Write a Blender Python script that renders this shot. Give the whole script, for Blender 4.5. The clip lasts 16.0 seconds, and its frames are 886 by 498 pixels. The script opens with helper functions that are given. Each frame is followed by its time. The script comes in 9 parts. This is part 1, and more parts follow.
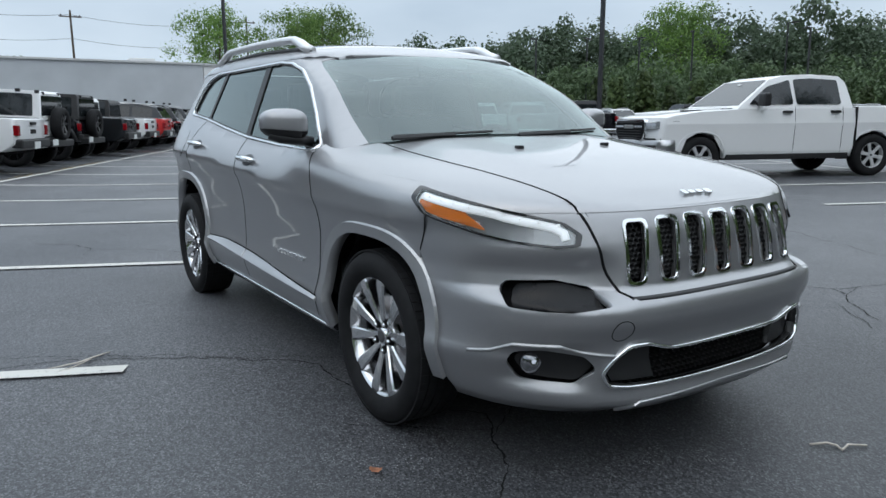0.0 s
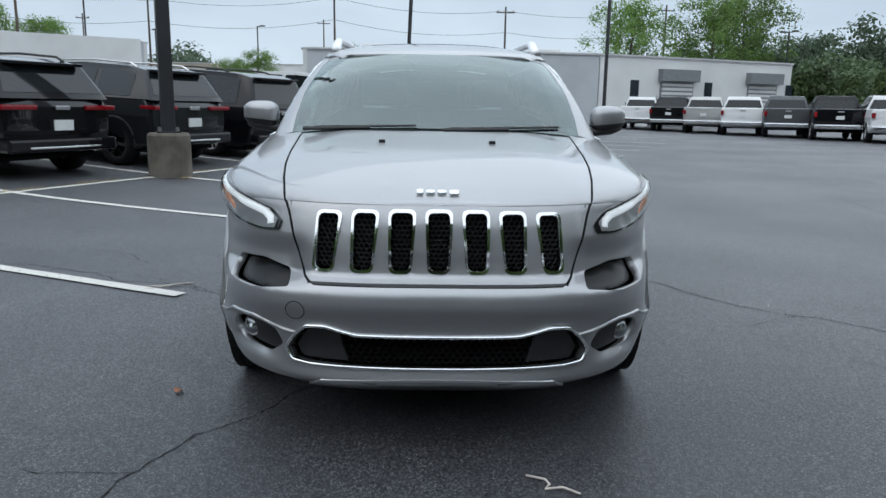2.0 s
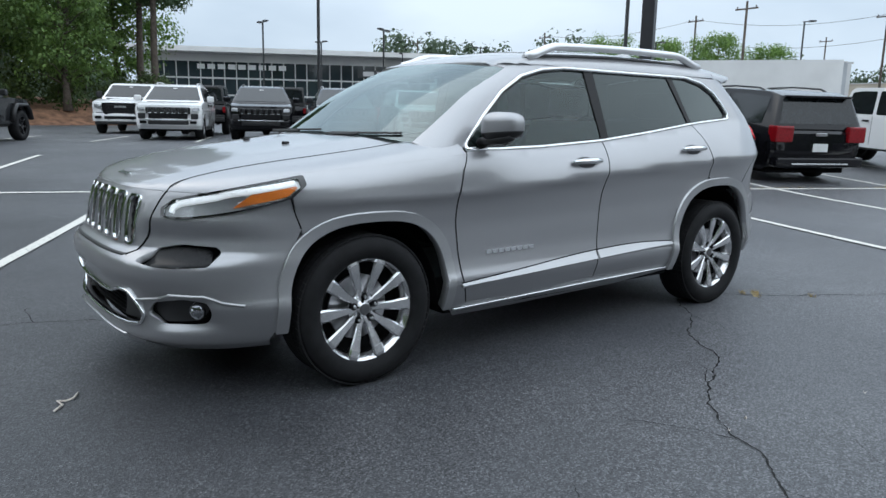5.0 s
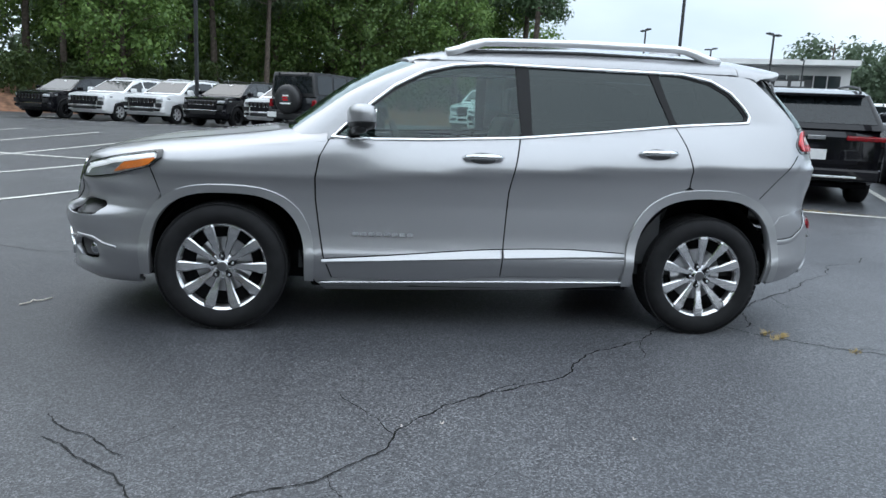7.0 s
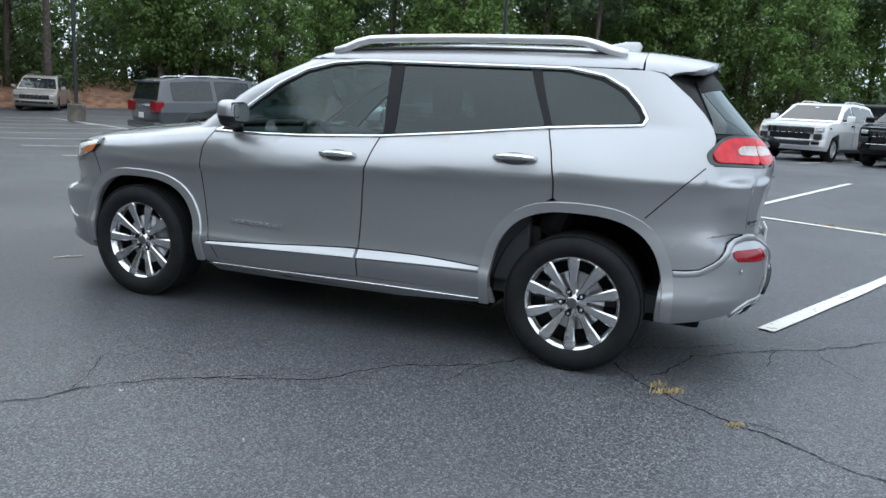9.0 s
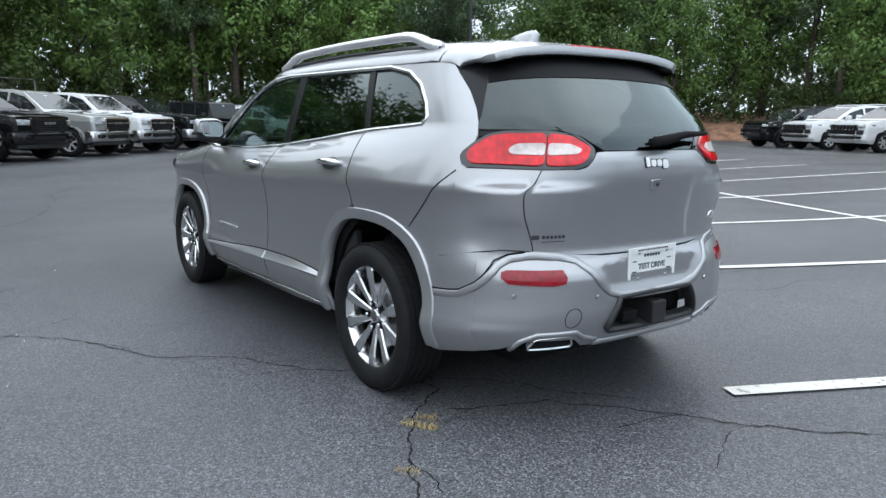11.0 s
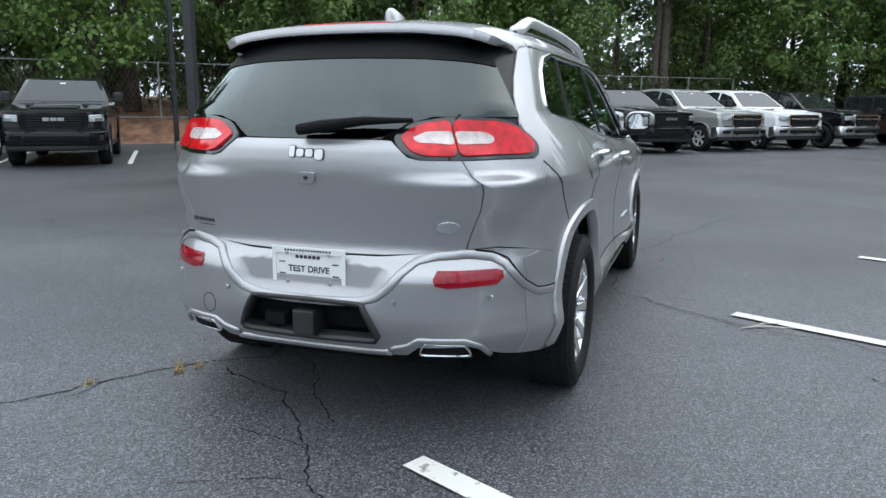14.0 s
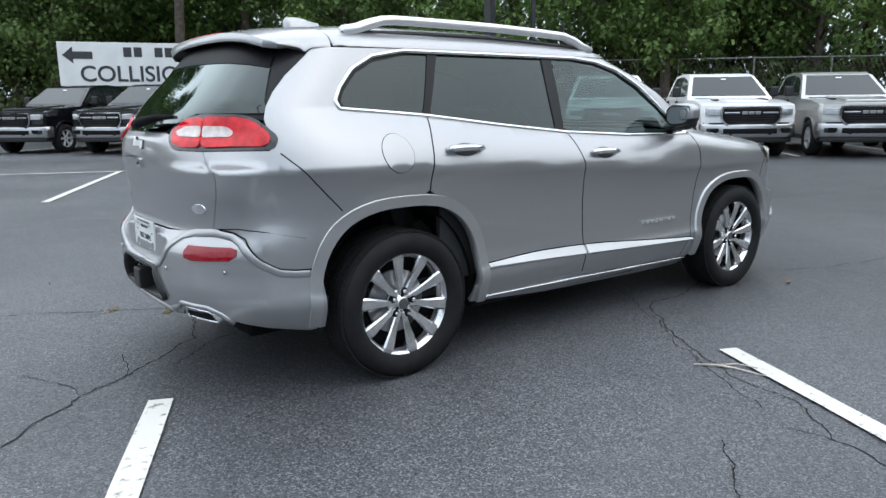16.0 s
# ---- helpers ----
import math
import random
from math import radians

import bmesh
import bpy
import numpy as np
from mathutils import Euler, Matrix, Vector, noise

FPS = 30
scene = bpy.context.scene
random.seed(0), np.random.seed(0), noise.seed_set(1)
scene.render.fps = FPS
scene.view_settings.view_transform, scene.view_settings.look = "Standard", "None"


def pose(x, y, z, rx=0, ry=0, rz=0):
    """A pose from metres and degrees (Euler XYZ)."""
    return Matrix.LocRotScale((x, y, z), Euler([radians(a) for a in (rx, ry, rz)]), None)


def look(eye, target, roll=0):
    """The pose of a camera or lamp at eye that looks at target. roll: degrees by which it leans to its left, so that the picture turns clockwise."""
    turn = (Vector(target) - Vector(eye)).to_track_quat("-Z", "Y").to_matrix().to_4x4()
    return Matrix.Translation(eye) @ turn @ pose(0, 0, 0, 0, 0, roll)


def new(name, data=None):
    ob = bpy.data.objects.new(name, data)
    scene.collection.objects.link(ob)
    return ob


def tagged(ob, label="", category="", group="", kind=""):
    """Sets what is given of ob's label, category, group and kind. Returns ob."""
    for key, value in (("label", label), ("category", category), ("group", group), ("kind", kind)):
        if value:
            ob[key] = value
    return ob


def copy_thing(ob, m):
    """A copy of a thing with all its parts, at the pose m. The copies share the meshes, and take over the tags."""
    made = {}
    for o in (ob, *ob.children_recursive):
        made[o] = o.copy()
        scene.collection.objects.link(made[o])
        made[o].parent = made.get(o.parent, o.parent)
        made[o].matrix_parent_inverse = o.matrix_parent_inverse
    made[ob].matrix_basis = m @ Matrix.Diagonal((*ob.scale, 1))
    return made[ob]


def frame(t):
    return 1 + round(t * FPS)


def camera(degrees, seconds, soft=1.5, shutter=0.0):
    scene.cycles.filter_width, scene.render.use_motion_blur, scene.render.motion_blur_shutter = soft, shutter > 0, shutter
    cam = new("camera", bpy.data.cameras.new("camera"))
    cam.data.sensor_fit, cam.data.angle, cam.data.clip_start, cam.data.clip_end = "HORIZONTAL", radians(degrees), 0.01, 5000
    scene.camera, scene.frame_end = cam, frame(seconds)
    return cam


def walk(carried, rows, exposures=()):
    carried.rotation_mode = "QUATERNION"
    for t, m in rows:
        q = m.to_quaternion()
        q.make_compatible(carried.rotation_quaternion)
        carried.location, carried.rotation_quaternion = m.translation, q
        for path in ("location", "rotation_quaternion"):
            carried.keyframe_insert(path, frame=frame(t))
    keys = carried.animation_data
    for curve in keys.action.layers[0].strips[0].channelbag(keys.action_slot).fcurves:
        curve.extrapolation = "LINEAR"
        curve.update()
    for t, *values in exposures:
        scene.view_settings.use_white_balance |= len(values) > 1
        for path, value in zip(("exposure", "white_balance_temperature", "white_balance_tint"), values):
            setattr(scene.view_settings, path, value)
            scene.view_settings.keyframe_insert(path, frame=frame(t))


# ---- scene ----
cam = camera(62.7, 16.0)

PATH = [
    (0, (3.787, -2.17, 1.185), (2.141, -1.094, 0.832), -0.5),
    (0.5, (4.104, -1.828, 1.190), (2.362, -0.92, 0.829), -0.3),
    (1, (4.349, -1.313, 1.210), (2.502, -0.65, 0.841), -0.1),
    (1.5, (4.615, -0.688, 1.217), (2.685, -0.33, 0.84), 0.2),
    (2, (4.69, -0.045, 1.222), (2.728, 0.002, 0.836), 0.9),
    (2.5, (4.7, 0.633, 1.242), (2.759, 0.346, 0.855), 1.2),
    (3, (4.503, 1.248, 1.24), (2.632, 0.655, 0.855), 1.5),
    (3.5, (4.279, 1.888, 1.243), (2.52, 1.016, 0.864), 1.5),
    (4, (3.909, 2.468, 1.231), (2.303, 1.335, 0.859), 1.2),
    (4.2, (3.758, 2.709, 1.206), (2.223, 1.481, 0.834), 1.2),
    (6.3, (1.517, 4.593, 1.213), (0.957, 2.709, 0.843), 2.0),
    (6.5, (1.291, 4.67, 1.24), (0.822, 2.764, 0.857), 2.3),
    (7, (0.653, 4.787, 1.208), (0.407, 2.836, 0.84), 2.7),
    (7.5, (0.001, 4.837, 1.188), (-0.02, 2.868, 0.836), 3.0),
    (8, (-0.68, 4.739, 1.241), (-0.458, 2.786, 0.871), 3.2),
    (8.5, (-1.301, 4.595, 1.253), (-0.852, 2.682, 0.878), 3.4),
    (9, (-1.949, 4.38, 1.257), (-1.269, 2.538, 0.877), 3.4),
    (9.2, (-2.205, 4.287, 1.276), (-1.436, 2.481, 0.893), 3.3),
    (11.3, (-4.38, 2.15, 1.25), (-2.687, 1.153, 0.875), 0.7),
    (11.5, (-4.476, 1.896, 1.258), (-2.729, 1.006, 0.861), 0.7),
    (12, (-4.654, 1.305, 1.25), (-2.807, 0.652, 0.849), 0.6),
    (12.5, (-4.784, 0.623, 1.249), (-2.852, 0.302, 0.848), 0.1),
    (13, (-4.843, -0.055, 1.252), (-2.883, -0.051, 0.855), -0.1),
    (13.5, (-4.753, -0.721, 1.231), (-2.82, -0.378, 0.852), -0.0),
    (14, (-4.582, -1.367, 1.24), (-2.73, -0.713, 0.863), 0.3),
    (14.5, (-4.301, -1.949, 1.25), (-2.573, -1.019, 0.865), 0.6),
    (15, (-4.001, -2.547, 1.254), (-2.425, -1.379, 0.862), 0.5),
    (15.5, (-3.597, -3.048, 1.235), (-2.198, -1.673, 0.846), -0.1),
    (16, (-3.168, -3.55, 1.24), (-1.977, -1.991, 0.851), -0.6),
]
walk(cam, [(t, look(eye, target, roll)) for t, eye, target, roll in PATH],
     [(0.0, -0.02, 6250, 8), (4.0, 0.0, 6230, 8), (6.5, 0.47, 6200, 8), (9.0, 0.48, 6200, 8), (12.0, 0.60, 6350, 9), (16.0, 0.54, 6350, 9)])

# ---------------------------------------------------------------- sky and light
world = bpy.data.worlds.new("world")
scene.world = world
world.use_nodes = True
wn = world.node_tree.nodes
wl = world.node_tree.links
wn.clear()
w_out = wn.new("ShaderNodeOutputWorld")
w_bg = wn.new("ShaderNodeBackground")
w_sky = wn.new("ShaderNodeTexSky")
w_sky.sky_type = "NISHITA"
w_sky.sun_disc = False
w_sky.sun_elevation = radians(52)
w_sky.sun_rotation = radians(150)
w_sky.dust_density = 6.0
w_sky.air_density = 1.0
w_sky.ozone_density = 1.0
# an overcast veil: soft cloud sheet mixed over the clear sky
w_co = wn.new("ShaderNodeTexCoord")
w_map = wn.new("ShaderNodeMapping")
w_map.inputs["Scale"].default_value = (1.0, 1.0, 2.6)
w_noise = wn.new("ShaderNodeTexNoise")
w_noise.inputs["Scale"].default_value = 2.2
w_noise.inputs["Detail"].default_value = 5
w_ramp = wn.new("ShaderNodeValToRGB")
w_ramp.color_ramp.elements[0].position = 0.33
w_ramp.color_ramp.elements[0].color = (5.4, 6.4, 7.5, 1)
w_ramp.color_ramp.elements[1].position = 0.68
w_ramp.color_ramp.elements[1].color = (7.6, 8.6, 9.6, 1)
w_mix = wn.new("ShaderNodeMixRGB")
w_mix.inputs[0].default_value = 0.9
wl.new(w_co.outputs["Generated"], w_map.inputs["Vector"])
wl.new(w_map.outputs["Vector"], w_noise.inputs["Vector"])
wl.new(w_noise.outputs["Fac"], w_ramp.inputs["Fac"])
wl.new(w_sky.outputs["Color"], w_mix.inputs[1])
wl.new(w_ramp.outputs["Color"], w_mix.inputs[2])
# an overcast dome is brighter overhead than at the horizon
w_sep = wn.new("ShaderNodeSeparateXYZ")
wl.new(w_co.outputs["Generated"], w_sep.inputs["Vector"])
w_grad = wn.new("ShaderNodeMapRange")
w_grad.inputs["From Min"].default_value, w_grad.inputs["From Max"].default_value = 0.12, 1.0
w_grad.inputs["To Min"].default_value, w_grad.inputs["To Max"].default_value = 1.0, 1.6
wl.new(w_sep.outputs["Z"], w_grad.inputs["Value"])
w_mul = wn.new("ShaderNodeVectorMath")
w_mul.operation = "SCALE"
wl.new(w_mix.outputs["Color"], w_mul.inputs[0])
wl.new(w_grad.outputs["Result"], w_mul.inputs["Scale"])
wl.new(w_mul.outputs["Vector"], w_bg.inputs["Color"])
w_bg.inputs["Strength"].default_value = 0.105
wl.new(w_bg.outputs["Background"], w_out.inputs["Surface"])

sun_data = bpy.data.lights.new("sun", "SUN")
sun_data.energy = 1.5
sun_data.angle = radians(170)
sun_data.color = (1.0, 0.97, 0.93)
sun = new("sun", sun_data)
sun.matrix_world = look((0, 0, 30), (0, 0, 0)) @ pose(0, 0, 0, 0, 0, 0)
sun.rotation_euler = (radians(38), 0, radians(150))

# ---------------------------------------------------------------- materials
def nodes_of(name):
    m = bpy.data.materials.new(name)
    m.use_nodes = True
    nt = m.node_tree
    return m, nt, nt.nodes["Principled BSDF"]


def mottled(nt, bsdf, dark, light, scale, detail=6, lo=0.35, hi=0.65, coord="Object"):
    """Colour that wanders between two tones."""
    tc = nt.nodes.new("ShaderNodeTexCoord")
    nz = nt.nodes.new("ShaderNodeTexNoise")
    nz.inputs["Scale"].default_value = scale
    nz.inputs["Detail"].default_value = detail
    rp = nt.nodes.new("ShaderNodeValToRGB")
    rp.color_ramp.elements[0].position, rp.color_ramp.elements[1].position = lo, hi
    rp.color_ramp.elements[0].color, rp.color_ramp.elements[1].color = (*dark, 1), (*light, 1)
    nt.links.new(tc.outputs[coord], nz.inputs["Vector"])
    nt.links.new(nz.outputs["Fac"], rp.inputs["Fac"])
    nt.links.new(rp.outputs["Color"], bsdf.inputs["Base Color"])
    return tc, nz, rp


def bumped(nt, bsdf, tc, scale, strength, distance, coord="Object", detail=4):
    nz = nt.nodes.new("ShaderNodeTexNoise")
    nz.inputs["Scale"].default_value = scale
    nz.inputs["Detail"].default_value = detail
    bp = nt.nodes.new("ShaderNodeBump")
    bp.inputs["Strength"].default_value = strength
    bp.inputs["Distance"].default_value = distance
    nt.links.new(tc.outputs[coord], nz.inputs["Vector"])
    nt.links.new(nz.outputs["Fac"], bp.inputs["Height"])
    nt.links.new(bp.outputs["Normal"], bsdf.inputs["Normal"])


def simple(name, color, rough=0.5, metal=0.0, spread=0.12, scale=9.0, coat=0.0, bump=0.0, bump_scale=120.0):
    m, nt, b = nodes_of(name)
    dark = tuple(c * (1 - spread) for c in color)
    light = tuple(min(1, c * (1 + spread)) for c in color)
    tc, nz, rp = mottled(nt, b, dark, light, scale)
    b.inputs["Roughness"].default_value = rough
    b.inputs["Metallic"].default_value = metal
    b.inputs["Coat Weight"].default_value = coat
    b.inputs["Coat Roughness"].default_value = 0.04
    if bump:
        bumped(nt, b, tc, bump_scale, bump, 0.004)
    return m


def car_paint(name, color, metal=0.0, rough=0.35, flake=0.0, coat=0.9, ior=1.5):
    """Base coat with a faint flake, road film in the roughness and a clear coat."""
    m, nt, b = nodes_of(name)
    tc = nt.nodes.new("ShaderNodeTexCoord")
    fl = nt.nodes.new("ShaderNodeTexNoise")
    fl.inputs["Scale"].default_value = 900
    fl.inputs["Detail"].default_value = 1
    rp = nt.nodes.new("ShaderNodeValToRGB")
    rp.color_ramp.elements[0].position, rp.color_ramp.elements[1].position = 0.3, 0.7
    rp.color_ramp.elements[0].color = (*[c * (1 - flake) for c in color], 1)
    rp.color_ramp.elements[1].color = (*[min(1, c * (1 + flake)) for c in color], 1)
    film = nt.nodes.new("ShaderNodeTexNoise")
    film.inputs["Scale"].default_value = 3.0
    film.inputs["Detail"].default_value = 6
    mr = nt.nodes.new("ShaderNodeMapRange")
    mr.inputs["To Min"].default_value, mr.inputs["To Max"].default_value = rough * 0.85, rough * 1.2
    nt.links.new(tc.outputs["Object"], fl.inputs["Vector"])
    nt.links.new(tc.outputs["Object"], film.inputs["Vector"])
    nt.links.new(fl.outputs["Fac"], rp.inputs["Fac"])
    nt.links.new(rp.outputs["Color"], b.inputs["Base Color"])
    nt.links.new(film.outputs["Fac"], mr.inputs["Value"])
    nt.links.new(mr.outputs["Result"], b.inputs["Roughness"])
    b.inputs["Metallic"].default_value = metal
    b.inputs["Coat Weight"].default_value = coat
    b.inputs["Coat Roughness"].default_value = 0.03
    b.inputs["Coat IOR"].default_value = ior
    b.inputs["Specular IOR Level"].default_value = 0.1 if metal < 0.5 else 0.5
    return m


def glass(name, tint, gloss=0.02, ior=1.75):
    """A tinted pane: clear through, mirror at a slant."""
    m = bpy.data.materials.new(name)
    m.use_nodes = True
    nt = m.node_tree
    nt.nodes.clear()
    out = nt.nodes.new("ShaderNodeOutputMaterial")
    tr = nt.nodes.new("ShaderNodeBsdfTransparent")
    tr.inputs["Color"].default_value = (*tint, 1)
    gl = nt.nodes.new("ShaderNodeBsdfGlossy")
    gl.inputs["Roughness"].default_value = gloss
    gl.inputs["Color"].default_value = (0.88, 0.98, 0.97, 1)
    lw = nt.nodes.new("ShaderNodeLayerWeight")
    lw.inputs["Blend"].default_value = 0.5
    pw = nt.nodes.new("ShaderNodeMath")
    pw.operation = "POWER"
    pw.inputs[1].default_value = 3.6
    fr = nt.nodes.new("ShaderNodeMapRange")
    fr.inputs["To Min"].default_value = ((ior - 1) / (ior + 1)) ** 2
    fr.inputs["To Max"].default_value = 0.95
    nt.links.new(lw.outputs["Facing"], pw.inputs[0])
    nt.links.new(pw.outputs["Value"], fr.inputs["Value"])
    mx = nt.nodes.new("ShaderNodeMixShader")
    nt.links.new(fr.outputs["Result"], mx.inputs["Fac"])
    nt.links.new(tr.outputs["BSDF"], mx.inputs[1])
    nt.links.new(gl.outputs["BSDF"], mx.inputs[2])
    nt.links.new(mx.outputs["Shader"], out.inputs["Surface"])
    return m


def asphalt_material():
    m, nt, b = nodes_of("asphalt")
    tc = nt.nodes.new("ShaderNodeTexCoord")

    def noise_at(scale, detail):
        n = nt.nodes.new("ShaderNodeTexNoise")
        n.inputs["Scale"].default_value = scale
        n.inputs["Detail"].default_value = detail
        nt.links.new(tc.outputs["Object"], n.inputs["Vector"])
        return n

    def ramp(src, p0, c0, p1, c1):
        r = nt.nodes.new("ShaderNodeValToRGB")
        r.color_ramp.elements[0].position, r.color_ramp.elements[1].position = p0, p1
        r.color_ramp.elements[0].color, r.color_ramp.elements[1].color = (*c0, 1), (*c1, 1)
        nt.links.new(src, r.inputs["Fac"])
        return r

    def mixed(kind, fac, a, c):
        x = nt.nodes.new("ShaderNodeMixRGB")
        x.blend_type = kind
        if isinstance(fac, float):
            x.inputs[0].default_value = fac
        else:
            nt.links.new(fac, x.inputs[0])
        nt.links.new(a, x.inputs[1])
        nt.links.new(c, x.inputs[2])
        return x.outputs[0]

    # stone chips in the binder, each its own tone
    stones = nt.nodes.new("ShaderNodeTexVoronoi")
    stones.inputs["Scale"].default_value = 165
    nt.links.new(tc.outputs["Object"], stones.inputs["Vector"])
    tone = nt.nodes.new("ShaderNodeSeparateColor")
    nt.links.new(stones.outputs["Color"], tone.inputs["Color"])
    grain = ramp(tone.outputs[0], 0.05, (0.016, 0.0165, 0.018), 0.99, (0.12, 0.122, 0.127))
    mid = grain.color_ramp.elements.new(0.75)
    mid.color = (0.060, 0.0615, 0.066, 1)
    coarse = ramp(noise_at(60, 4).outputs["Fac"], 0.34, (0.80, 0.80, 0.81), 0.66, (1.18, 1.18, 1.18))
    patches = ramp(noise_at(0.35, 5).outputs["Fac"], 0.36, (0.74, 0.75, 0.78), 0.66, (1.2, 1.2, 1.2))
    # tone graded along x: paler behind, darker ahead of the car, wavering edge
    sep = nt.nodes.new("ShaderNodeSeparateXYZ")
    nt.links.new(tc.outputs["Object"], sep.inputs["Vector"])
    wob = nt.nodes.new("ShaderNodeMath")
    wob.operation = "MULTIPLY_ADD"
    wob.inputs[1].default_value = 2.2
    nt.links.new(noise_at(0.6, 4).outputs["Fac"], wob.inputs[0])
    nt.links.new(sep.outputs["X"], wob.inputs[2])
    coat = nt.nodes.new("ShaderNodeMapRange")
    coat.inputs["From Min"].default_value, coat.inputs["From Max"].default_value = 1.0, 3.4
    coat.inputs["To Min"].default_value, coat.inputs["To Max"].default_value = 1.60, 0.95
    nt.links.new(wob.outputs["Value"], coat.inputs["Value"])
    b0 = mixed("MULTIPLY", 1.0, grain.outputs["Color"], patches.outputs["Color"])
    b1 = mixed("MULTIPLY", 1.0, b0, coarse.outputs["Color"])
    vm = nt.nodes.new("ShaderNodeVectorMath")
    vm.operation = "SCALE"
    nt.links.new(b1, vm.inputs[0])
    nt.links.new(coat.outputs["Result"], vm.inputs["Scale"])
    body = vm.outputs["Vector"]
    # pale worn chippings in loose fields
    vor = nt.nodes.new("ShaderNodeTexVoronoi")
    vor.inputs["Scale"].default_value = 80
    nt.links.new(tc.outputs["Object"], vor.inputs["Vector"])
    chips = ramp(vor.outputs["Distance"], 0.13, (1, 1, 1), 0.25, (0, 0, 0))
    field = ramp(noise_at(0.8, 6).outputs["Fac"], 0.40, (0.10, 0.10, 0.10), 0.58, (1, 1, 1))
    fine = ramp(noise_at(9.0, 5).outputs["Fac"], 0.47, (0, 0, 0), 0.62, (1, 1, 1))
    f1 = mixed("MULTIPLY", 1.0, chips.outputs["Color"], field.outputs["Color"])
    f2 = mixed("MULTIPLY", 1.0, f1, fine.outputs["Color"])
    pale = nt.nodes.new("ShaderNodeRGB")
    pale.outputs[0].default_value = (0.36, 0.36, 0.36, 1)
    final = mixed("MIX", f2, body, pale.outputs[0])
    nt.links.new(final, b.inputs["Base Color"])
    rr = nt.nodes.new("ShaderNodeMapRange")
    rr.inputs["To Min"].default_value, rr.inputs["To Max"].default_value = 0.36, 0.62
    nt.links.new(noise_at(0.5, 4).outputs["Fac"], rr.inputs["Value"])
    nt.links.new(rr.outputs["Result"], b.inputs["Roughness"])
    bp = nt.nodes.new("ShaderNodeBump")
    bp.inputs["Strength"].default_value = 0.25
    bp.inputs["Distance"].default_value = 0.004
    nt.links.new(stones.outputs["Distance"], bp.inputs["Height"])
    nt.links.new(bp.outputs["Normal"], b.inputs["Normal"])
    return m


def line_paint_material():
    m, nt, b = nodes_of("line_paint")
    tc, nz, rp = mottled(nt, b, (0.16, 0.16, 0.155), (0.62, 0.605, 0.56), 26, detail=10, lo=0.28, hi=0.41)
    b.inputs["Roughness"].default_value = 0.7
    bumped(nt, b, tc, 150, 0.4, 0.003)
    return m


def leaf_material(name, dark, light):
    m, nt, b = nodes_of(name)
    geo = nt.nodes.new("ShaderNodeNewGeometry")
    rp = nt.nodes.new("ShaderNodeValToRGB")
    rp.color_ramp.elements[0].color, rp.color_ramp.elements[1].color = (*dark, 1), (*light, 1)
    nt.links.new(geo.outputs["Random Per Island"], rp.inputs["Fac"])
    oi = nt.nodes.new("ShaderNodeObjectInfo")
    hs = nt.nodes.new("ShaderNodeHueSaturation")
    mr = nt.nodes.new("ShaderNodeMapRange")
    mr.inputs["To Min"].default_value, mr.inputs["To Max"].default_value = 0.75, 1.3
    nt.links.new(oi.outputs["Random"], mr.inputs["Value"])
    nt.links.new(mr.outputs["Result"], hs.inputs["Value"])
    nt.links.new(rp.outputs["Color"], hs.inputs["Color"])
    nt.links.new(hs.outputs["Color"], b.inputs["Base Color"])
    b.inputs["Roughness"].default_value = 0.6
    # thin leaves let light through
    out = [n for n in nt.nodes if n.type == "OUTPUT_MATERIAL"][0]
    tl = nt.nodes.new("ShaderNodeBsdfTranslucent")
    mx = nt.nodes.new("ShaderNodeMixShader")
    mx.inputs["Fac"].default_value = 0.35
    nt.links.new(hs.outputs["Color"], tl.inputs["Color"])
    nt.links.new(b.outputs["BSDF"], mx.inputs[1])
    nt.links.new(tl.outputs["BSDF"], mx.inputs[2])
    nt.links.new(mx.outputs["Shader"], out.inputs["Surface"])
    return m


M_ASPHALT = asphalt_material()
M_LINE = line_paint_material()
M_SILVER = car_paint("silver_paint", (0.37, 0.37, 0.38), metal=0.82, rough=0.43, flake=0.16, ior=1.6)
M_SILVER_TRIM = car_paint("silver_trim_paint", (0.43, 0.43, 0.437), metal=0.82, rough=0.40, flake=0.12, ior=1.6)
M_CHROME = simple("chrome", (0.78, 0.79, 0.80), 0.08, 1.0, 0.04)
M_MIRROR = simple("mirror_silver", (0.85, 0.86, 0.87), 0.02, 1.0, 0.01)
M_SATIN = simple("satin_metal", (0.52, 0.52, 0.53), 0.28, 1.0, 0.06)
M_WHEEL = simple("polished_alloy", (0.74, 0.74, 0.75), 0.20, 1.0, 0.05)
M_WHEEL_FAR = simple("cast_alloy", (0.62, 0.62, 0.63), 0.42, 0.35, 0.08)
M_TYRE = simple("tyre_rubber", (0.010, 0.010, 0.011), 0.78, 0.0, 0.25, 14, bump=0.15, bump_scale=90)
M_BLACK = simple("black_plastic", (0.016, 0.016, 0.017), 0.45, 0.0, 0.2)
M_GLOSS = simple("gloss_black", (0.010, 0.010, 0.011), 0.08, 0.0, 0.1, coat=0.6)
M_SMOKE = simple("smoked_lens", (0.007, 0.007, 0.008), 0.22, 0.0, 0.3, 12)
M_DARK = simple("underbody_dark", (0.010, 0.010, 0.011), 0.85, 0.0, 0.2)
M_SMOKE.node_tree.nodes["Principled BSDF"].inputs["Specular IOR Level"].default_value = 0.25
M_PILLAR = simple("pillar_black", (0.008, 0.008, 0.009), 0.30, 0.0, 0.1)
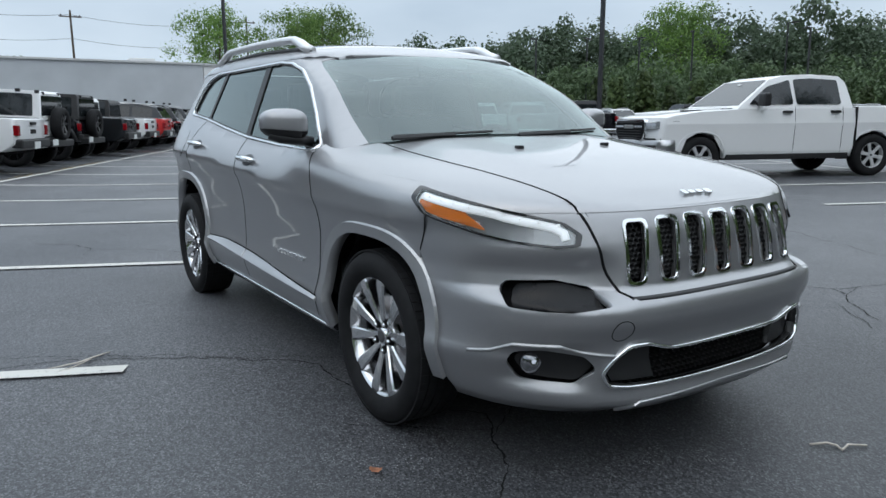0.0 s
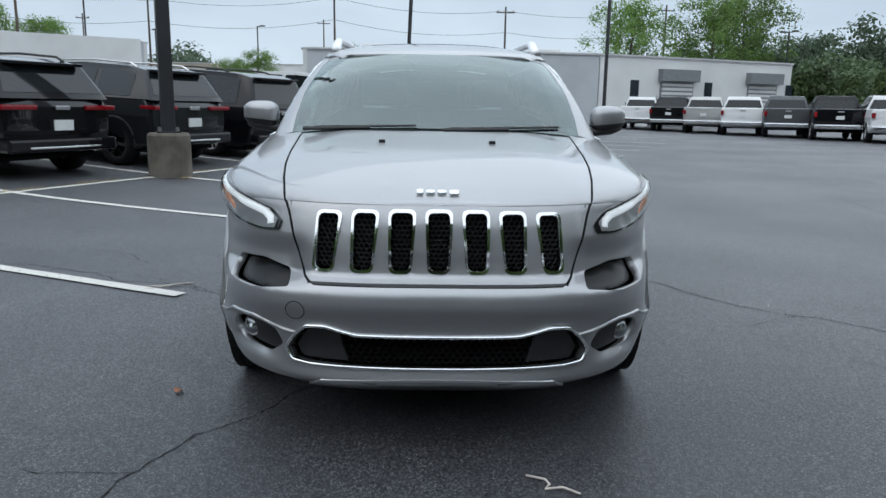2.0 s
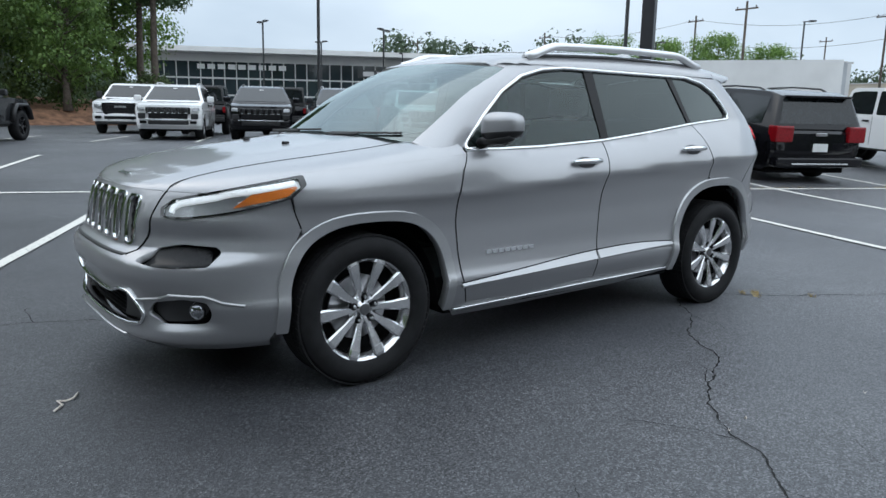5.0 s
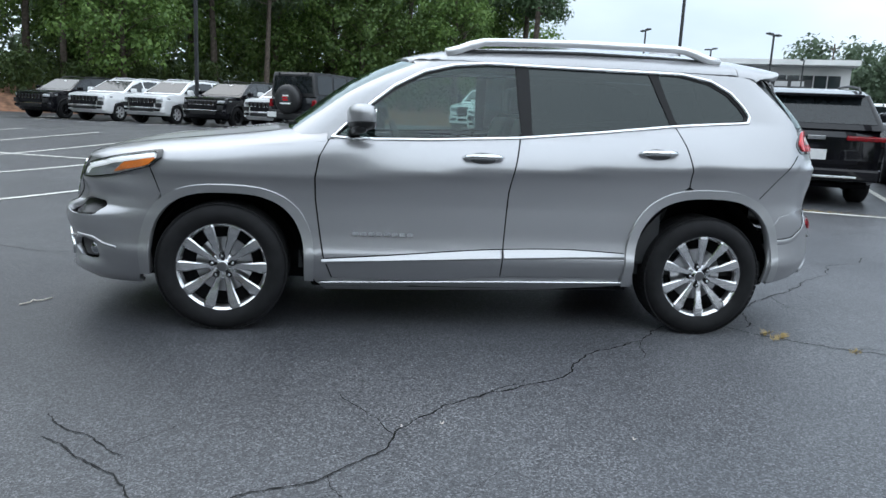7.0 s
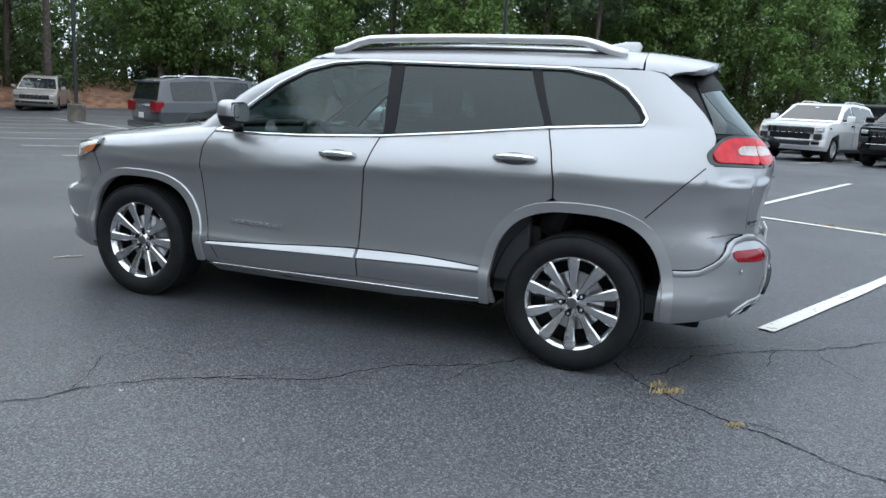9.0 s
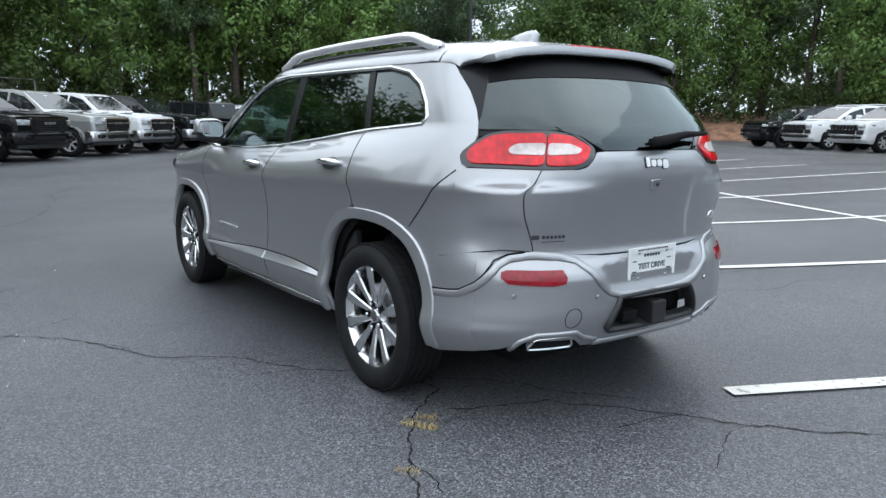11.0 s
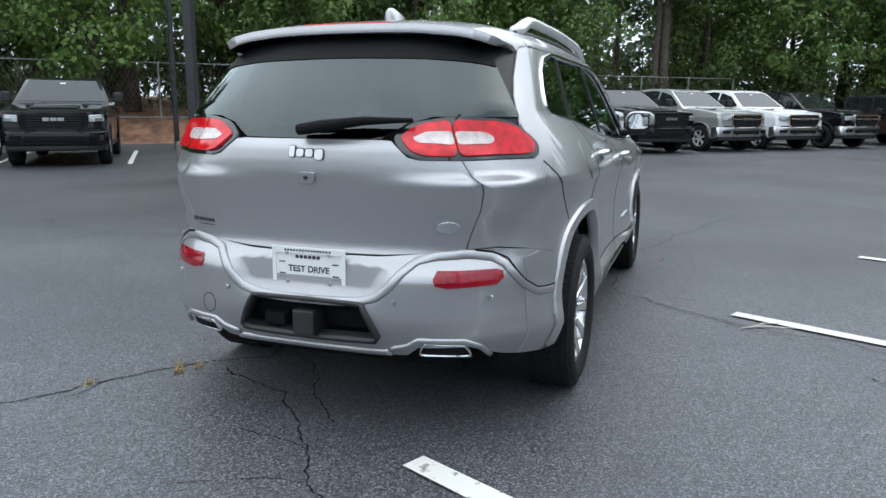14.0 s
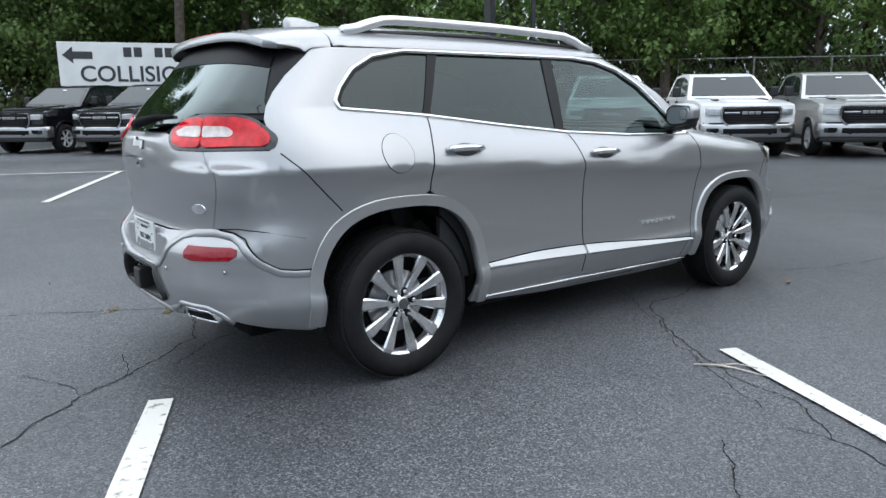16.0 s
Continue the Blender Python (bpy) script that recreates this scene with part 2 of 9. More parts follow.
M_PILLAR.node_tree.nodes["Principled BSDF"].inputs["Specular IOR Level"].default_value = 0.22
# near-black; on the rear glass its tone also holds the spoiler's shade
M_BAND = simple("band_and_shade_black", (0.004, 0.004, 0.005), 0.45, 0.0, 0.1)
M_BAND.node_tree.nodes["Principled BSDF"].inputs["Specular IOR Level"].default_value = 0.10
M_RAIL = simple("bright_satin_rail", (0.80, 0.80, 0.81), 0.34, 0.6, 0.04)
M_SEAM = simple("seam_sealer", (0.012, 0.012, 0.013), 0.9, 0.0, 0.1)
for dull, level in ((M_DARK, 0.08), (M_TYRE, 0.28), (M_SEAM, 0.1)):
    dull.node_tree.nodes["Principled BSDF"].inputs["Specular IOR Level"].default_value = level
M_RED_CAR = simple("dark_red_lens", (0.22, 0.004, 0.008), 0.12, 0.0, 0.25, 30, coat=0.1)
M_GREY_PL = simple("grey_plastic", (0.07, 0.07, 0.075), 0.5, 0.0, 0.1)
M_GLASS = glass("clear_glass", (0.52, 0.66, 0.63), ior=1.6)
M_GLASS_TINT = glass("tinted_glass", (0.035, 0.045, 0.052), ior=1.6)
M_GLASS_DARK = glass("privacy_glass", (0.03, 0.035, 0.038), ior=1.6)
M_GLASS_SCREEN = glass("windscreen_glass", (0.24, 0.32, 0.315), ior=2.2)
M_GLASS_BACK = glass("back_glass", (0.03, 0.035, 0.038), ior=1.7)
M_LENS = glass("clear_lens", (0.96, 0.97, 0.97), ior=1.4)
M_AMBER = simple("amber_lens", (0.75, 0.20, 0.03), 0.15, 0.0, 0.1, coat=0.5)
M_REVERSE = simple("reverse_lens", (0.60, 0.52, 0.50), 0.3, 0.0, 0.15, 40, coat=0.3)
M_RED = simple("red_lens", (0.62, 0.005, 0.014), 0.12, 0.0, 0.25, 30, coat=0.1)
M_RED_DARK = simple("red_reflector", (0.24, 0.003, 0.012), 0.12, 0.0, 0.25, 60, coat=0.1)
M_FROST = simple("frosted_white_lens", (0.80, 0.80, 0.78), 0.25, 0.1, 0.06, coat=0.5)
M_DRL = simple("lit_daylight_lamp", (0.85, 0.86, 0.88), 0.3, 0.0, 0.05)
M_DRL.node_tree.nodes["Principled BSDF"].inputs["Emission Color"].default_value = (0.95, 0.98, 1.0, 1)
M_DRL.node_tree.nodes["Principled BSDF"].inputs["Emission Strength"].default_value = 0.30
M_FOG = simple("fog_lamp_glass", (0.30, 0.31, 0.33), 0.10, 0.9, 0.3, 60, coat=0.5)
M_REFLECTOR = simple("lamp_reflector", (0.90, 0.91, 0.92), 0.40, 0.0, 0.10, 60)
M_PLATE = simple("plate_white", (0.74, 0.75, 0.74), 0.45, 0.0, 0.04)
M_INK = simple("dark_ink", (0.035, 0.037, 0.042), 0.5, 0.0, 0.1)
M_WHITE_PAINT = simple("white_lettering", (0.80, 0.80, 0.80), 0.4, 0.0, 0.03)
M_SEAT = simple("seat_leather", (0.028, 0.028, 0.030), 0.6, 0.0, 0.2, bump=0.2)
M_DASH = simple("dash_plastic", (0.025, 0.026, 0.028), 0.7, 0.0, 0.2, bump=0.2)
M_LINER = simple("headliner", (0.15, 0.15, 0.148), 0.9, 0.0, 0.06)
M_CONCRETE = simple("concrete", (0.125, 0.11, 0.09), 0.9, 0.0, 0.35, 3.0, bump=0.5, bump_scale=30)
M_POLE = simple("dark_pole_paint", (0.020, 0.021, 0.024), 0.45, 0.0, 0.2, 4)

# ---------------------------------------------------------------- mesh helpers
from mathutils.geometry import delaunay_2d_cdt


def part(name, bm, material, parent=None, label="", smooth=False):
    """Links a bmesh as one mesh object, under a thing or a part."""
    me = bpy.data.meshes.new(name)
    bm.to_mesh(me)
    bm.free()
    me.materials.append(material)
    if smooth:
        me.polygons.foreach_set("use_smooth", [True] * len(me.polygons))
    ob = new(name, me)
    if parent is not None:
        ob.parent = parent
    if label:
        tagged(ob, label)
    return ob


def thing(name, label, category, group="", kind="", at=None):
    ob = new(name)
    ob.empty_display_size = 0.2
    tagged(ob, label, category, group, kind)
    if at is not None:
        ob.matrix_basis = at
    return ob


def curve(*pts):
    """A smooth curve through the knots that never overshoots."""
    xs = np.array([p[0] for p in pts], float)
    ys = np.array([p[1] for p in pts], float)
    order = np.argsort(xs)
    xs, ys = xs[order], ys[order]
    h, d = np.diff(xs), np.diff(ys) / np.diff(xs)
    m = np.zeros(len(xs))
    m[0], m[-1] = d[0], d[-1]
    for i in range(1, len(xs) - 1):
        if d[i - 1] * d[i] > 0:
            a, b = 2 * h[i] + h[i - 1], h[i] + 2 * h[i - 1]
            m[i] = (a + b) / (a / d[i - 1] + b / d[i])

    def f(x):
        if x <= xs[0]:
            return float(ys[0] + m[0] * (x - xs[0]))
        if x >= xs[-1]:
            return float(ys[-1] + m[-1] * (x - xs[-1]))
        i = int(np.searchsorted(xs, x)) - 1
        t = (x - xs[i]) / h[i]
        return float((1 + 2 * t) * (1 - t) ** 2 * ys[i] + t * (1 - t) ** 2 * h[i] * m[i]
                     + t * t * (3 - 2 * t) * ys[i + 1] + t * t * (t - 1) * h[i] * m[i + 1])
    return f


def smoothstep(a, b, x):
    t = min(1.0, max(0.0, (x - a) / (b - a)))
    return t * t * (3 - 2 * t)


def dense(poly, step, closed=True):
    """The outline with points no further apart than step."""
    out = []
    n = len(poly)
    for i in range(n if closed else n - 1):
        a, b = np.array(poly[i], float), np.array(poly[(i + 1) % n], float)
        k = max(1, int(math.ceil(np.linalg.norm(b - a) / step)))
        out += [tuple(a + (b - a) * j / k) for j in range(k)]
    if not closed:
        out.append(tuple(map(float, poly[-1])))
    return out


def rounded(poly, radius, seg=5):
    """The outline with its corners cut to arcs."""
    out, n = [], len(poly)
    for i in range(n):
        p, a, b = (np.array(poly[k % n], float) for k in (i, i - 1, i + 1))
        r = min(radius, 0.45 * np.linalg.norm(a - p), 0.45 * np.linalg.norm(b - p))
        u, v = p + (a - p) / np.linalg.norm(a - p) * r, p + (b - p) / np.linalg.norm(b - p) * r
        for j in range(seg + 1):
            t = j / seg
            out.append(tuple((1 - t) ** 2 * u + 2 * t * (1 - t) * p + t * t * v))
    return out


def inside(poly, x, y):
    hit, n = False, len(poly)
    for i in range(n):
        x0, y0 = poly[i]
        x1, y1 = poly[i - 1]
        if (y0 > y) != (y1 > y) and x < (x1 - x0) * (y - y0) / (y1 - y0) + x0:
            hit = not hit
    return hit


def edge_gap(pts, loops):
    """Distance from each point to the nearest outline."""
    best = np.full(len(pts), 1e9)
    for loop in loops:
        a = np.array(loop)
        b = np.roll(a, -1, axis=0)
        for p0, p1 in zip(a, b):
            d = p1 - p0
            t = np.clip(((pts - p0) @ d) / max(1e-12, d @ d), 0, 1)
            best = np.minimum(best, np.linalg.norm(pts - (p0 + t[:, None] * d), axis=1))
    return best


def sheet(name, f, outline, material, parent, holes=(), step=0.035, lift=0.0, depth=0.02, label="", flip=False, mirror=False, shear=0.0):
    """A body panel: the outline in the two coordinates of the surface f, laid on it, with its edges turned inwards.
    mirror: the panel of the car's other side."""
    loops = [dense(outline, step)] + [dense(h, step) for h in holes]
    verts, edges = [], []
    for lp in loops:
        k = len(verts)
        verts += [Vector(p) for p in lp]
        edges += [(k + i, k + (i + 1) % len(lp)) for i in range(len(lp))]
    a = np.array(loops[0])
    lo, hi = a.min(0), a.max(0)
    gx = np.arange(lo[0] + step / 2, hi[0], step)
    gy = np.arange(lo[1] + step / 2 - (3 if shear else 0), hi[1] + (3 if shear else 0), step)
    if len(gx) and len(gy):
        grid = np.array([(x, y + shear * abs(x)) for x in gx for y in gy if not shear or lo[1] < y + shear * abs(x) < hi[1]])
        ok = edge_gap(grid, loops) > step * 0.45
        for x, y in grid[ok]:
            if inside(loops[0], x, y) and not any(inside(h, x, y) for h in loops[1:]):
                verts.append(Vector((x, y)))
    vo, eo, fo, vi, ei, fi = delaunay_2d_cdt(verts, edges, [], 0, 1e-6)
    flat = np.array([(v.x, v.y) for v in vo])
    tris = []
    for t in fo:
        c = flat[list(t)].mean(0)
        if inside(loops[0], *c) and not any(inside(h, *c) for h in loops[1:]):
            p0, p1, p2 = (flat[i] for i in t)
            turn = (p1[0] - p0[0]) * (p2[1] - p0[1]) - (p1[1] - p0[1]) * (p2[0] - p0[0])
            tris.append(tuple(t) if turn > 0 else tuple(t)[::-1])
    e = 0.004
    place, normal = [], []
    for x, y in flat:
        p = np.array(f(x, y))
        du = np.array(f(x + e, y)) - np.array(f(x - e, y))
        dv = np.array(f(x, y + e)) - np.array(f(x, y - e))
        n = np.cross(du, dv)
        n /= max(1e-9, np.linalg.norm(n))
        if flip:
            n = -n
        normal.append(n)
        place.append(p + n * lift)
    place, normal = np.array(place), np.array(normal)
    # border edges of the kept triangles
    seen = {}
    for t in tris:
        for i in range(3):
            u, v = t[i], t[(i + 1) % 3]
            seen[(u, v)] = 1
    rim = [(u, v) for (u, v) in seen if (v, u) not in seen]
    pos, nor, faces = [tuple(p) for p in place], [tuple(n) for n in normal], [tuple(t) for t in tris]
    if flip:
        faces = [t[::-1] for t in faces]
        rim = [(v, u) for u, v in rim]
    if depth:
        for u, v in rim:
            along = place[v] - place[u]
            out = np.cross(along, normal[u])
            out /= max(1e-9, np.linalg.norm(out))
            k = len(pos)
            mid = 0.7 * out + 0.7 * normal[u]
            pos += [tuple(place[u]), tuple(place[v]), tuple(place[v] - normal[v] * depth), tuple(place[u] - normal[u] * depth)]
            nor += [tuple(mid), tuple(mid), tuple(out), tuple(out)]
            faces.append((k + 1, k, k + 3, k + 2))
    if mirror:
        pos = [(x, -y, z) for x, y, z in pos]
        nor = [(x, -y, z) for x, y, z in nor]
        faces = [t[::-1] for t in faces]
    me = bpy.data.meshes.new(name)
    me.from_pydata(pos, [], faces)
    me.polygons.foreach_set("use_smooth", [True] * len(me.polygons))
    me.normals_split_custom_set_from_vertices(nor)
    me.materials.append(material)
    ob = new(name, me)
    ob.parent = parent
    if label:
        tagged(ob, label)
    return ob


def box_bm(x0, x1, y0, y1, z0, z1, bevel=0.0, seg=2):
    bm = bmesh.new()
    bmesh.ops.create_cube(bm, size=1)
    for v in bm.verts:
        v.co = ((x0 + x1) / 2 + v.co.x * (x1 - x0), (y0 + y1) / 2 + v.co.y * (y1 - y0), (z0 + z1) / 2 + v.co.z * (z1 - z0))
    if bevel:
        bmesh.ops.bevel(bm, geom=bm.edges[:], offset=bevel, segments=seg, profile=0.6, affect="EDGES")
    return bm


def tube_bm(path, radius, seg=8, closed=False, squash=1.0):
    """A round bar along a path; radius may be a list."""
    bm = bmesh.new()
    pts = [Vector(p) for p in path]
    n, rings = len(pts), []
    for i, p in enumerate(pts):
        a = pts[i - 1] if (i or closed) else pts[0]
        b = pts[(i + 1) % n] if (i < n - 1 or closed) else pts[-1]
        t = (b - a).normalized()
        up = Vector((0, 0, 1)) if abs(t.z) < 0.95 else Vector((1, 0, 0))
        s = t.cross(up).normalized()
        u = s.cross(t)
        r = radius[i] if isinstance(radius, (list, tuple)) else radius
        rings.append([bm.verts.new(p + (s * math.cos(k * 2 * math.pi / seg) + u * squash * math.sin(k * 2 * math.pi / seg)) * r) for k in range(seg)])
    for i in range(n if closed else n - 1):
        a, b = rings[i], rings[(i + 1) % n]
        for k in range(seg):
            bm.faces.new((a[k], a[(k + 1) % seg], b[(k + 1) % seg], b[k]))
    if not closed:
        bm.faces.new(rings[0][::-1])
        bm.faces.new(rings[-1])
    bmesh.ops.recalc_face_normals(bm, faces=bm.faces[:])
    return bm


def lathe_bm(profile, seg=48, axis="y", close=False, caps=True):
    """Turns (radius, offset) knots about the axle y (or the upright z)."""
    bm = bmesh.new()
    rings = []
    for r, o in profile:
        ring = []
        for k in range(seg):
            a = 2 * math.pi * k / seg
            ring.append(bm.verts.new((r * math.cos(a), o, r * math.sin(a)) if axis == "y" else (r * math.cos(a), r * math.sin(a), o)))
        rings.append(ring)
    count = len(rings)
    for i in range(count if close else count - 1):
        a, b = rings[i], rings[(i + 1) % count]
        for k in range(seg):
            bm.faces.new((a[k], a[(k + 1) % seg], b[(k + 1) % seg], b[k]))
    if not close and caps:
        for ring in (rings[0], rings[-1]):
            try:
                bm.faces.new(ring)
            except ValueError:
                pass
    bmesh.ops.recalc_face_normals(bm, faces=bm.faces[:])
    return bm


def ribbon(name, f, line, width, material, parent, lift=0.004, thick=0.006, closed=False, mirror=False, step=0.03, label="", flip=False):
    """A raised moulding that follows a line in the coordinates of the surface f. width: a number, or one for each point."""
    pts = dense(line, step, closed)
    n = len(pts)
    arr = np.array([f(*p) for p in pts])
    e = 0.004
    bm = bmesh.new()
    rows = []
    for i, (x, y) in enumerate(pts):
        du = np.array(f(x + e, y)) - np.array(f(x - e, y))
        dv = np.array(f(x, y + e)) - np.array(f(x, y - e))
        nn = np.cross(du, dv)
        nn /= max(1e-9, np.linalg.norm(nn))
        if flip:
            nn = -nn
        a = arr[i - 1] if (i or closed) else arr[0]
        b = arr[(i + 1) % n] if (i < n - 1 or closed) else arr[-1]
        t = (b - a) / max(1e-9, np.linalg.norm(b - a))
        s = np.cross(nn, t)
        w = width / 2
        p = arr[i]
        row = [p - s * w + nn * (lift - thick), p - s * w + nn * lift, p - s * w * 0.6 + nn * (lift + thick * 0.6),
               p + s * w * 0.6 + nn * (lift + thick * 0.6), p + s * w + nn * lift, p + s * w + nn * (lift - thick)]
        if mirror:
            row = [(q[0], -q[1], q[2]) for q in row]
        rows.append([bm.verts.new(tuple(q)) for q in row])
    for i in range(n if closed else n - 1):
        a, b = rows[i], rows[(i + 1) % n]
        for k in range(5):
            bm.faces.new((a[k], a[k + 1], b[k + 1], b[k]))
    if not closed:
        bm.faces.new(rows[0])
        bm.faces.new(rows[-1][::-1])
    bmesh.ops.recalc_face_normals(bm, faces=bm.faces[:])
    return part(name, bm, material, parent, label, smooth=True)


def bar_word(name, marks, place, material, parent, label="", depth=0.008):
    """A row of plain rounded bars in the size of a badge. marks: (start, width, low, high); place: (u, v) to a point and its normal."""
    made = None
    for s, w, lo, hi in marks:
        bm = bmesh.new()
        pts = rounded([(s, lo), (s + w, lo), (s + w, hi), (s, hi)], min(w, hi - lo) * 0.35, 3)
        low = [bm.verts.new(place(u, v, 0.0)) for u, v in pts]
        top = [bm.verts.new(place(u, v, depth)) for u, v in pts]
        for i in range(len(pts)):
            j = (i + 1) % len(pts)
            bm.faces.new((low[i], low[j], top[j], top[i]))
        bm.faces.new(top)
        bmesh.ops.recalc_face_normals(bm, faces=bm.faces[:])
        made = part(name, bm, material, parent, label)
    return made

# ---------------------------------------------------------------- the silver SUV: nose to +x, its left to +y
HALF = curve((0.18, 0.78), (0.24, 0.84), (0.29, 0.872), (0.36, 0.90), (0.42, 0.915), (0.46, 0.904), (0.56, 0.892), (0.68, 0.892), (0.78, 0.902), (0.84, 0.916), (0.875, 0.930), (0.90, 0.933), (1.3, 0.933))
NOSE = curve((0.20, 2.17), (0.235, 2.235), (0.27, 2.285), (0.32, 2.275), (0.38, 2.27), (0.47, 2.285), (0.55, 2.315), (0.585, 2.312), (0.615, 2.290), (0.645, 2.248), (0.74, 2.235), (0.82, 2.22), (0.88, 2.19), (0.93, 2.14))
TAIL = curve((0.26, -2.10), (0.31, -2.19), (0.38, -2.235), (0.50, -2.262), (0.62, -2.260), (0.65, -2.250), (0.68, -2.225), (0.71, -2.196), (0.735, -2.188), (0.80, -2.192), (0.86, -2.199), (0.97, -2.216), (1.02, -2.224), (1.09, -2.217), (1.14, -2.185), (1.25, -2.11), (1.40, -1.98), (1.5, -1.90))
CREASE = curve((-2.3, 1.005), (-1.7, 0.985), (-0.9, 0.955), (-0.2, 0.92), (0.84, 0.868), (1.5, 0.866), (1.9, 0.874), (2.2, 0.885))
HOOD = curve((0.6, 1.19), (1.04, 1.112), (1.26, 1.082), (1.64, 1.035), (1.90, 0.992), (2.05, 0.957), (2.13, 0.925), (2.188, 0.897))
BELT = curve((0.85, 1.052), (0.5, 1.053), (-0.24, 1.088), (-1.16, 1.187), (-1.6, 1.235), (-2.2, 1.25))
SCREEN = curve((1.0, 1.20), (1.12, 1.045), (1.19, 0.955), (1.38, 0.69), (1.49, 0.48), (1.55, 0.33))
BACK = curve((1.0, -2.26), (1.13, -2.195), (1.25, -2.10), (1.41, -1.955), (1.5, -1.875), (1.56, -1.82))
ROOF = curve((0.46, 1.49), (0.40, 1.52), (0.30, 1.548), (0.16, 1.577), (-0.04, 1.602), (-0.35, 1.626), (-0.7, 1.64), (-1.2, 1.637), (-1.55, 1.615), (-1.8, 1.585), (-1.9, 1.565))
FRONT_AXLE, NR = 1.2, 3.3
NF = curve((0.2, 3.2), (0.60, 3.3), (0.72, 3.1), (0.86, 2.75), (1.2, 2.75))
Z_GUTTER = 1.49


def cab_half(z):
    d = z - 1.09
    return 0.826 - 0.345 * d - 0.05 * d * d


def arc(x, a, b, n):
    """Share of the full width left at x, where the corner rounds from a to b."""
    t = (x - a) / (b - a)
    if t <= 0:
        return 1.0
    return max(0.0, 1 - min(1.0, t) ** n) ** (1 / n)


def lower_y(x, z):
    """Half width below the shoulder line; the undercut follows the line as it rises to the tail."""
    zk = CREASE(x)
    z = z - (zk - 0.89) * smoothstep(0.52, zk, z) if z < zk else z - (zk - 0.89)
    if x > FRONT_AXLE:
        return HALF(z) * arc(x, FRONT_AXLE, NOSE(z), NF(z))
    if x < -1.2:
        return HALF(z) * arc(x, -1.2, TAIL(z), NR)
    return HALF(z)


def deck_edge(x):
    return 0.93 * (arc(x, FRONT_AXLE, 2.19, NF(0.9)) if x > FRONT_AXLE else 1.0)


DECK_N = curve((0.8, 3.9), (1.0, 3.8), (1.3, 3.3), (1.6, 3.0), (2.2, 3.0))
SWEEP = curve((1.0, 0.27), (1.12, 0.26), (1.28, 0.25), (1.40, 0.34), (1.5, 0.46))


def deck(x, y):
    """Hood and fender tops."""
    zk = CREASE(x)
    s = min(1.0, abs(y) / max(1e-4, deck_edge(x)))
    bulge = 0.012 * smoothstep(0.62, 0.40, abs(y)) * smoothstep(2.1, 1.7, x)
    return (x, y, zk + (HOOD(x) - zk - 0.012) * (1 - s ** DECK_N(x)) ** (1 / DECK_N(x)) + bulge)


def fender_y(x, z):
    zk = CREASE(x)
    t = min(1.0, max(0.0, (z - zk) / max(0.01, HOOD(x) - zk - 0.012)))
    return deck_edge(x) * (1 - t ** DECK_N(x)) ** (1 / DECK_N(x))


def cab_y(x, z):
    taper = 1 - 0.02 * smoothstep(-1.0, -1.75, x)
    a, b = SCREEN(z) - SWEEP(z), SCREEN(z)
    c, d = BACK(z) + 0.5, BACK(z)
    k = arc(x, a, b, 2.6) if x > a else (arc(x, c, d, 3.2) if x < c else 1.0)
    return cab_half(z) * taper * k


def shoulder_y(x, z):
    zk, zb = CREASE(x), BELT(x)
    yb = cab_y(x, zb) if x < 0.4 else cab_half(zb)
    t = (z - zk) / (zb - zk)
    y0 = lower_y(x, zk)
    k = 0.30 + 0.40 * smoothstep(-1.0, -1.8, x)
    return y0 - (y0 - yb) * (k * t + (1 - k) * t * t)


def side_y(x, z):
    """Half width of the body at a place along the car and a height."""
    zk, zb = CREASE(x), BELT(x)
    low = lower_y(x, z)
    if z <= zk - 0.012:
        return low
    if z >= zb + 0.01 and x < 0.792:
        return cab_y(x, z)
    if x > 0.79:
        up = fender_y(x, z)
    else:
        up = shoulder_y(x, min(z, zb))
        if x > 0.3:
            k = smoothstep(0.3, 0.79, x)
            up = up * (1 - k) + fender_y(max(x, 0.7), z) * k
        if z > zb - 0.02:
            k = smoothstep(zb - 0.02, zb + 0.01, z) * smoothstep(0.79, 0.45, x)
            up = up * (1 - k) + cab_y(x, z) * k
    k = smoothstep(zk - 0.012, zk + 0.008, z)
    return low * (1 - k) + up * k


def side(x, z):
    return (x, side_y(x, z), z)


def front(a, z):
    """Front fascia by the angle round its corner, 0 dead ahead."""
    c, s = max(0.0, math.cos(a)) ** (2 / NF(z)), abs(math.sin(a)) ** (2 / NF(z))
    y = HALF(z) * s
    x = FRONT_AXLE + (NOSE(z) - FRONT_AXLE) * c
    # lamp pockets sit back between the bumper and the head lamps
    sink = 0.045 * smoothstep(0.43, 0.54, y) * smoothstep(0.585, 0.65, z) * smoothstep(0.78, 0.69, z) * smoothstep(0.87, 0.76, y)
    # fog pockets
    sink += 0.040 * smoothstep(0.53, 0.64, y) * smoothstep(0.82, 0.72, y) * smoothstep(0.30, 0.36, z) * smoothstep(0.485, 0.43, z)
    return (x - sink, math.copysign(y, a), z)


def front_plain(a, z):
    """The fascia without its pockets."""
    c, s = max(0.0, math.cos(a)) ** (2 / NF(z)), abs(math.sin(a)) ** (2 / NF(z))
    return (FRONT_AXLE + (NOSE(z) - FRONT_AXLE) * c, math.copysign(HALF(z) * s, a), z)


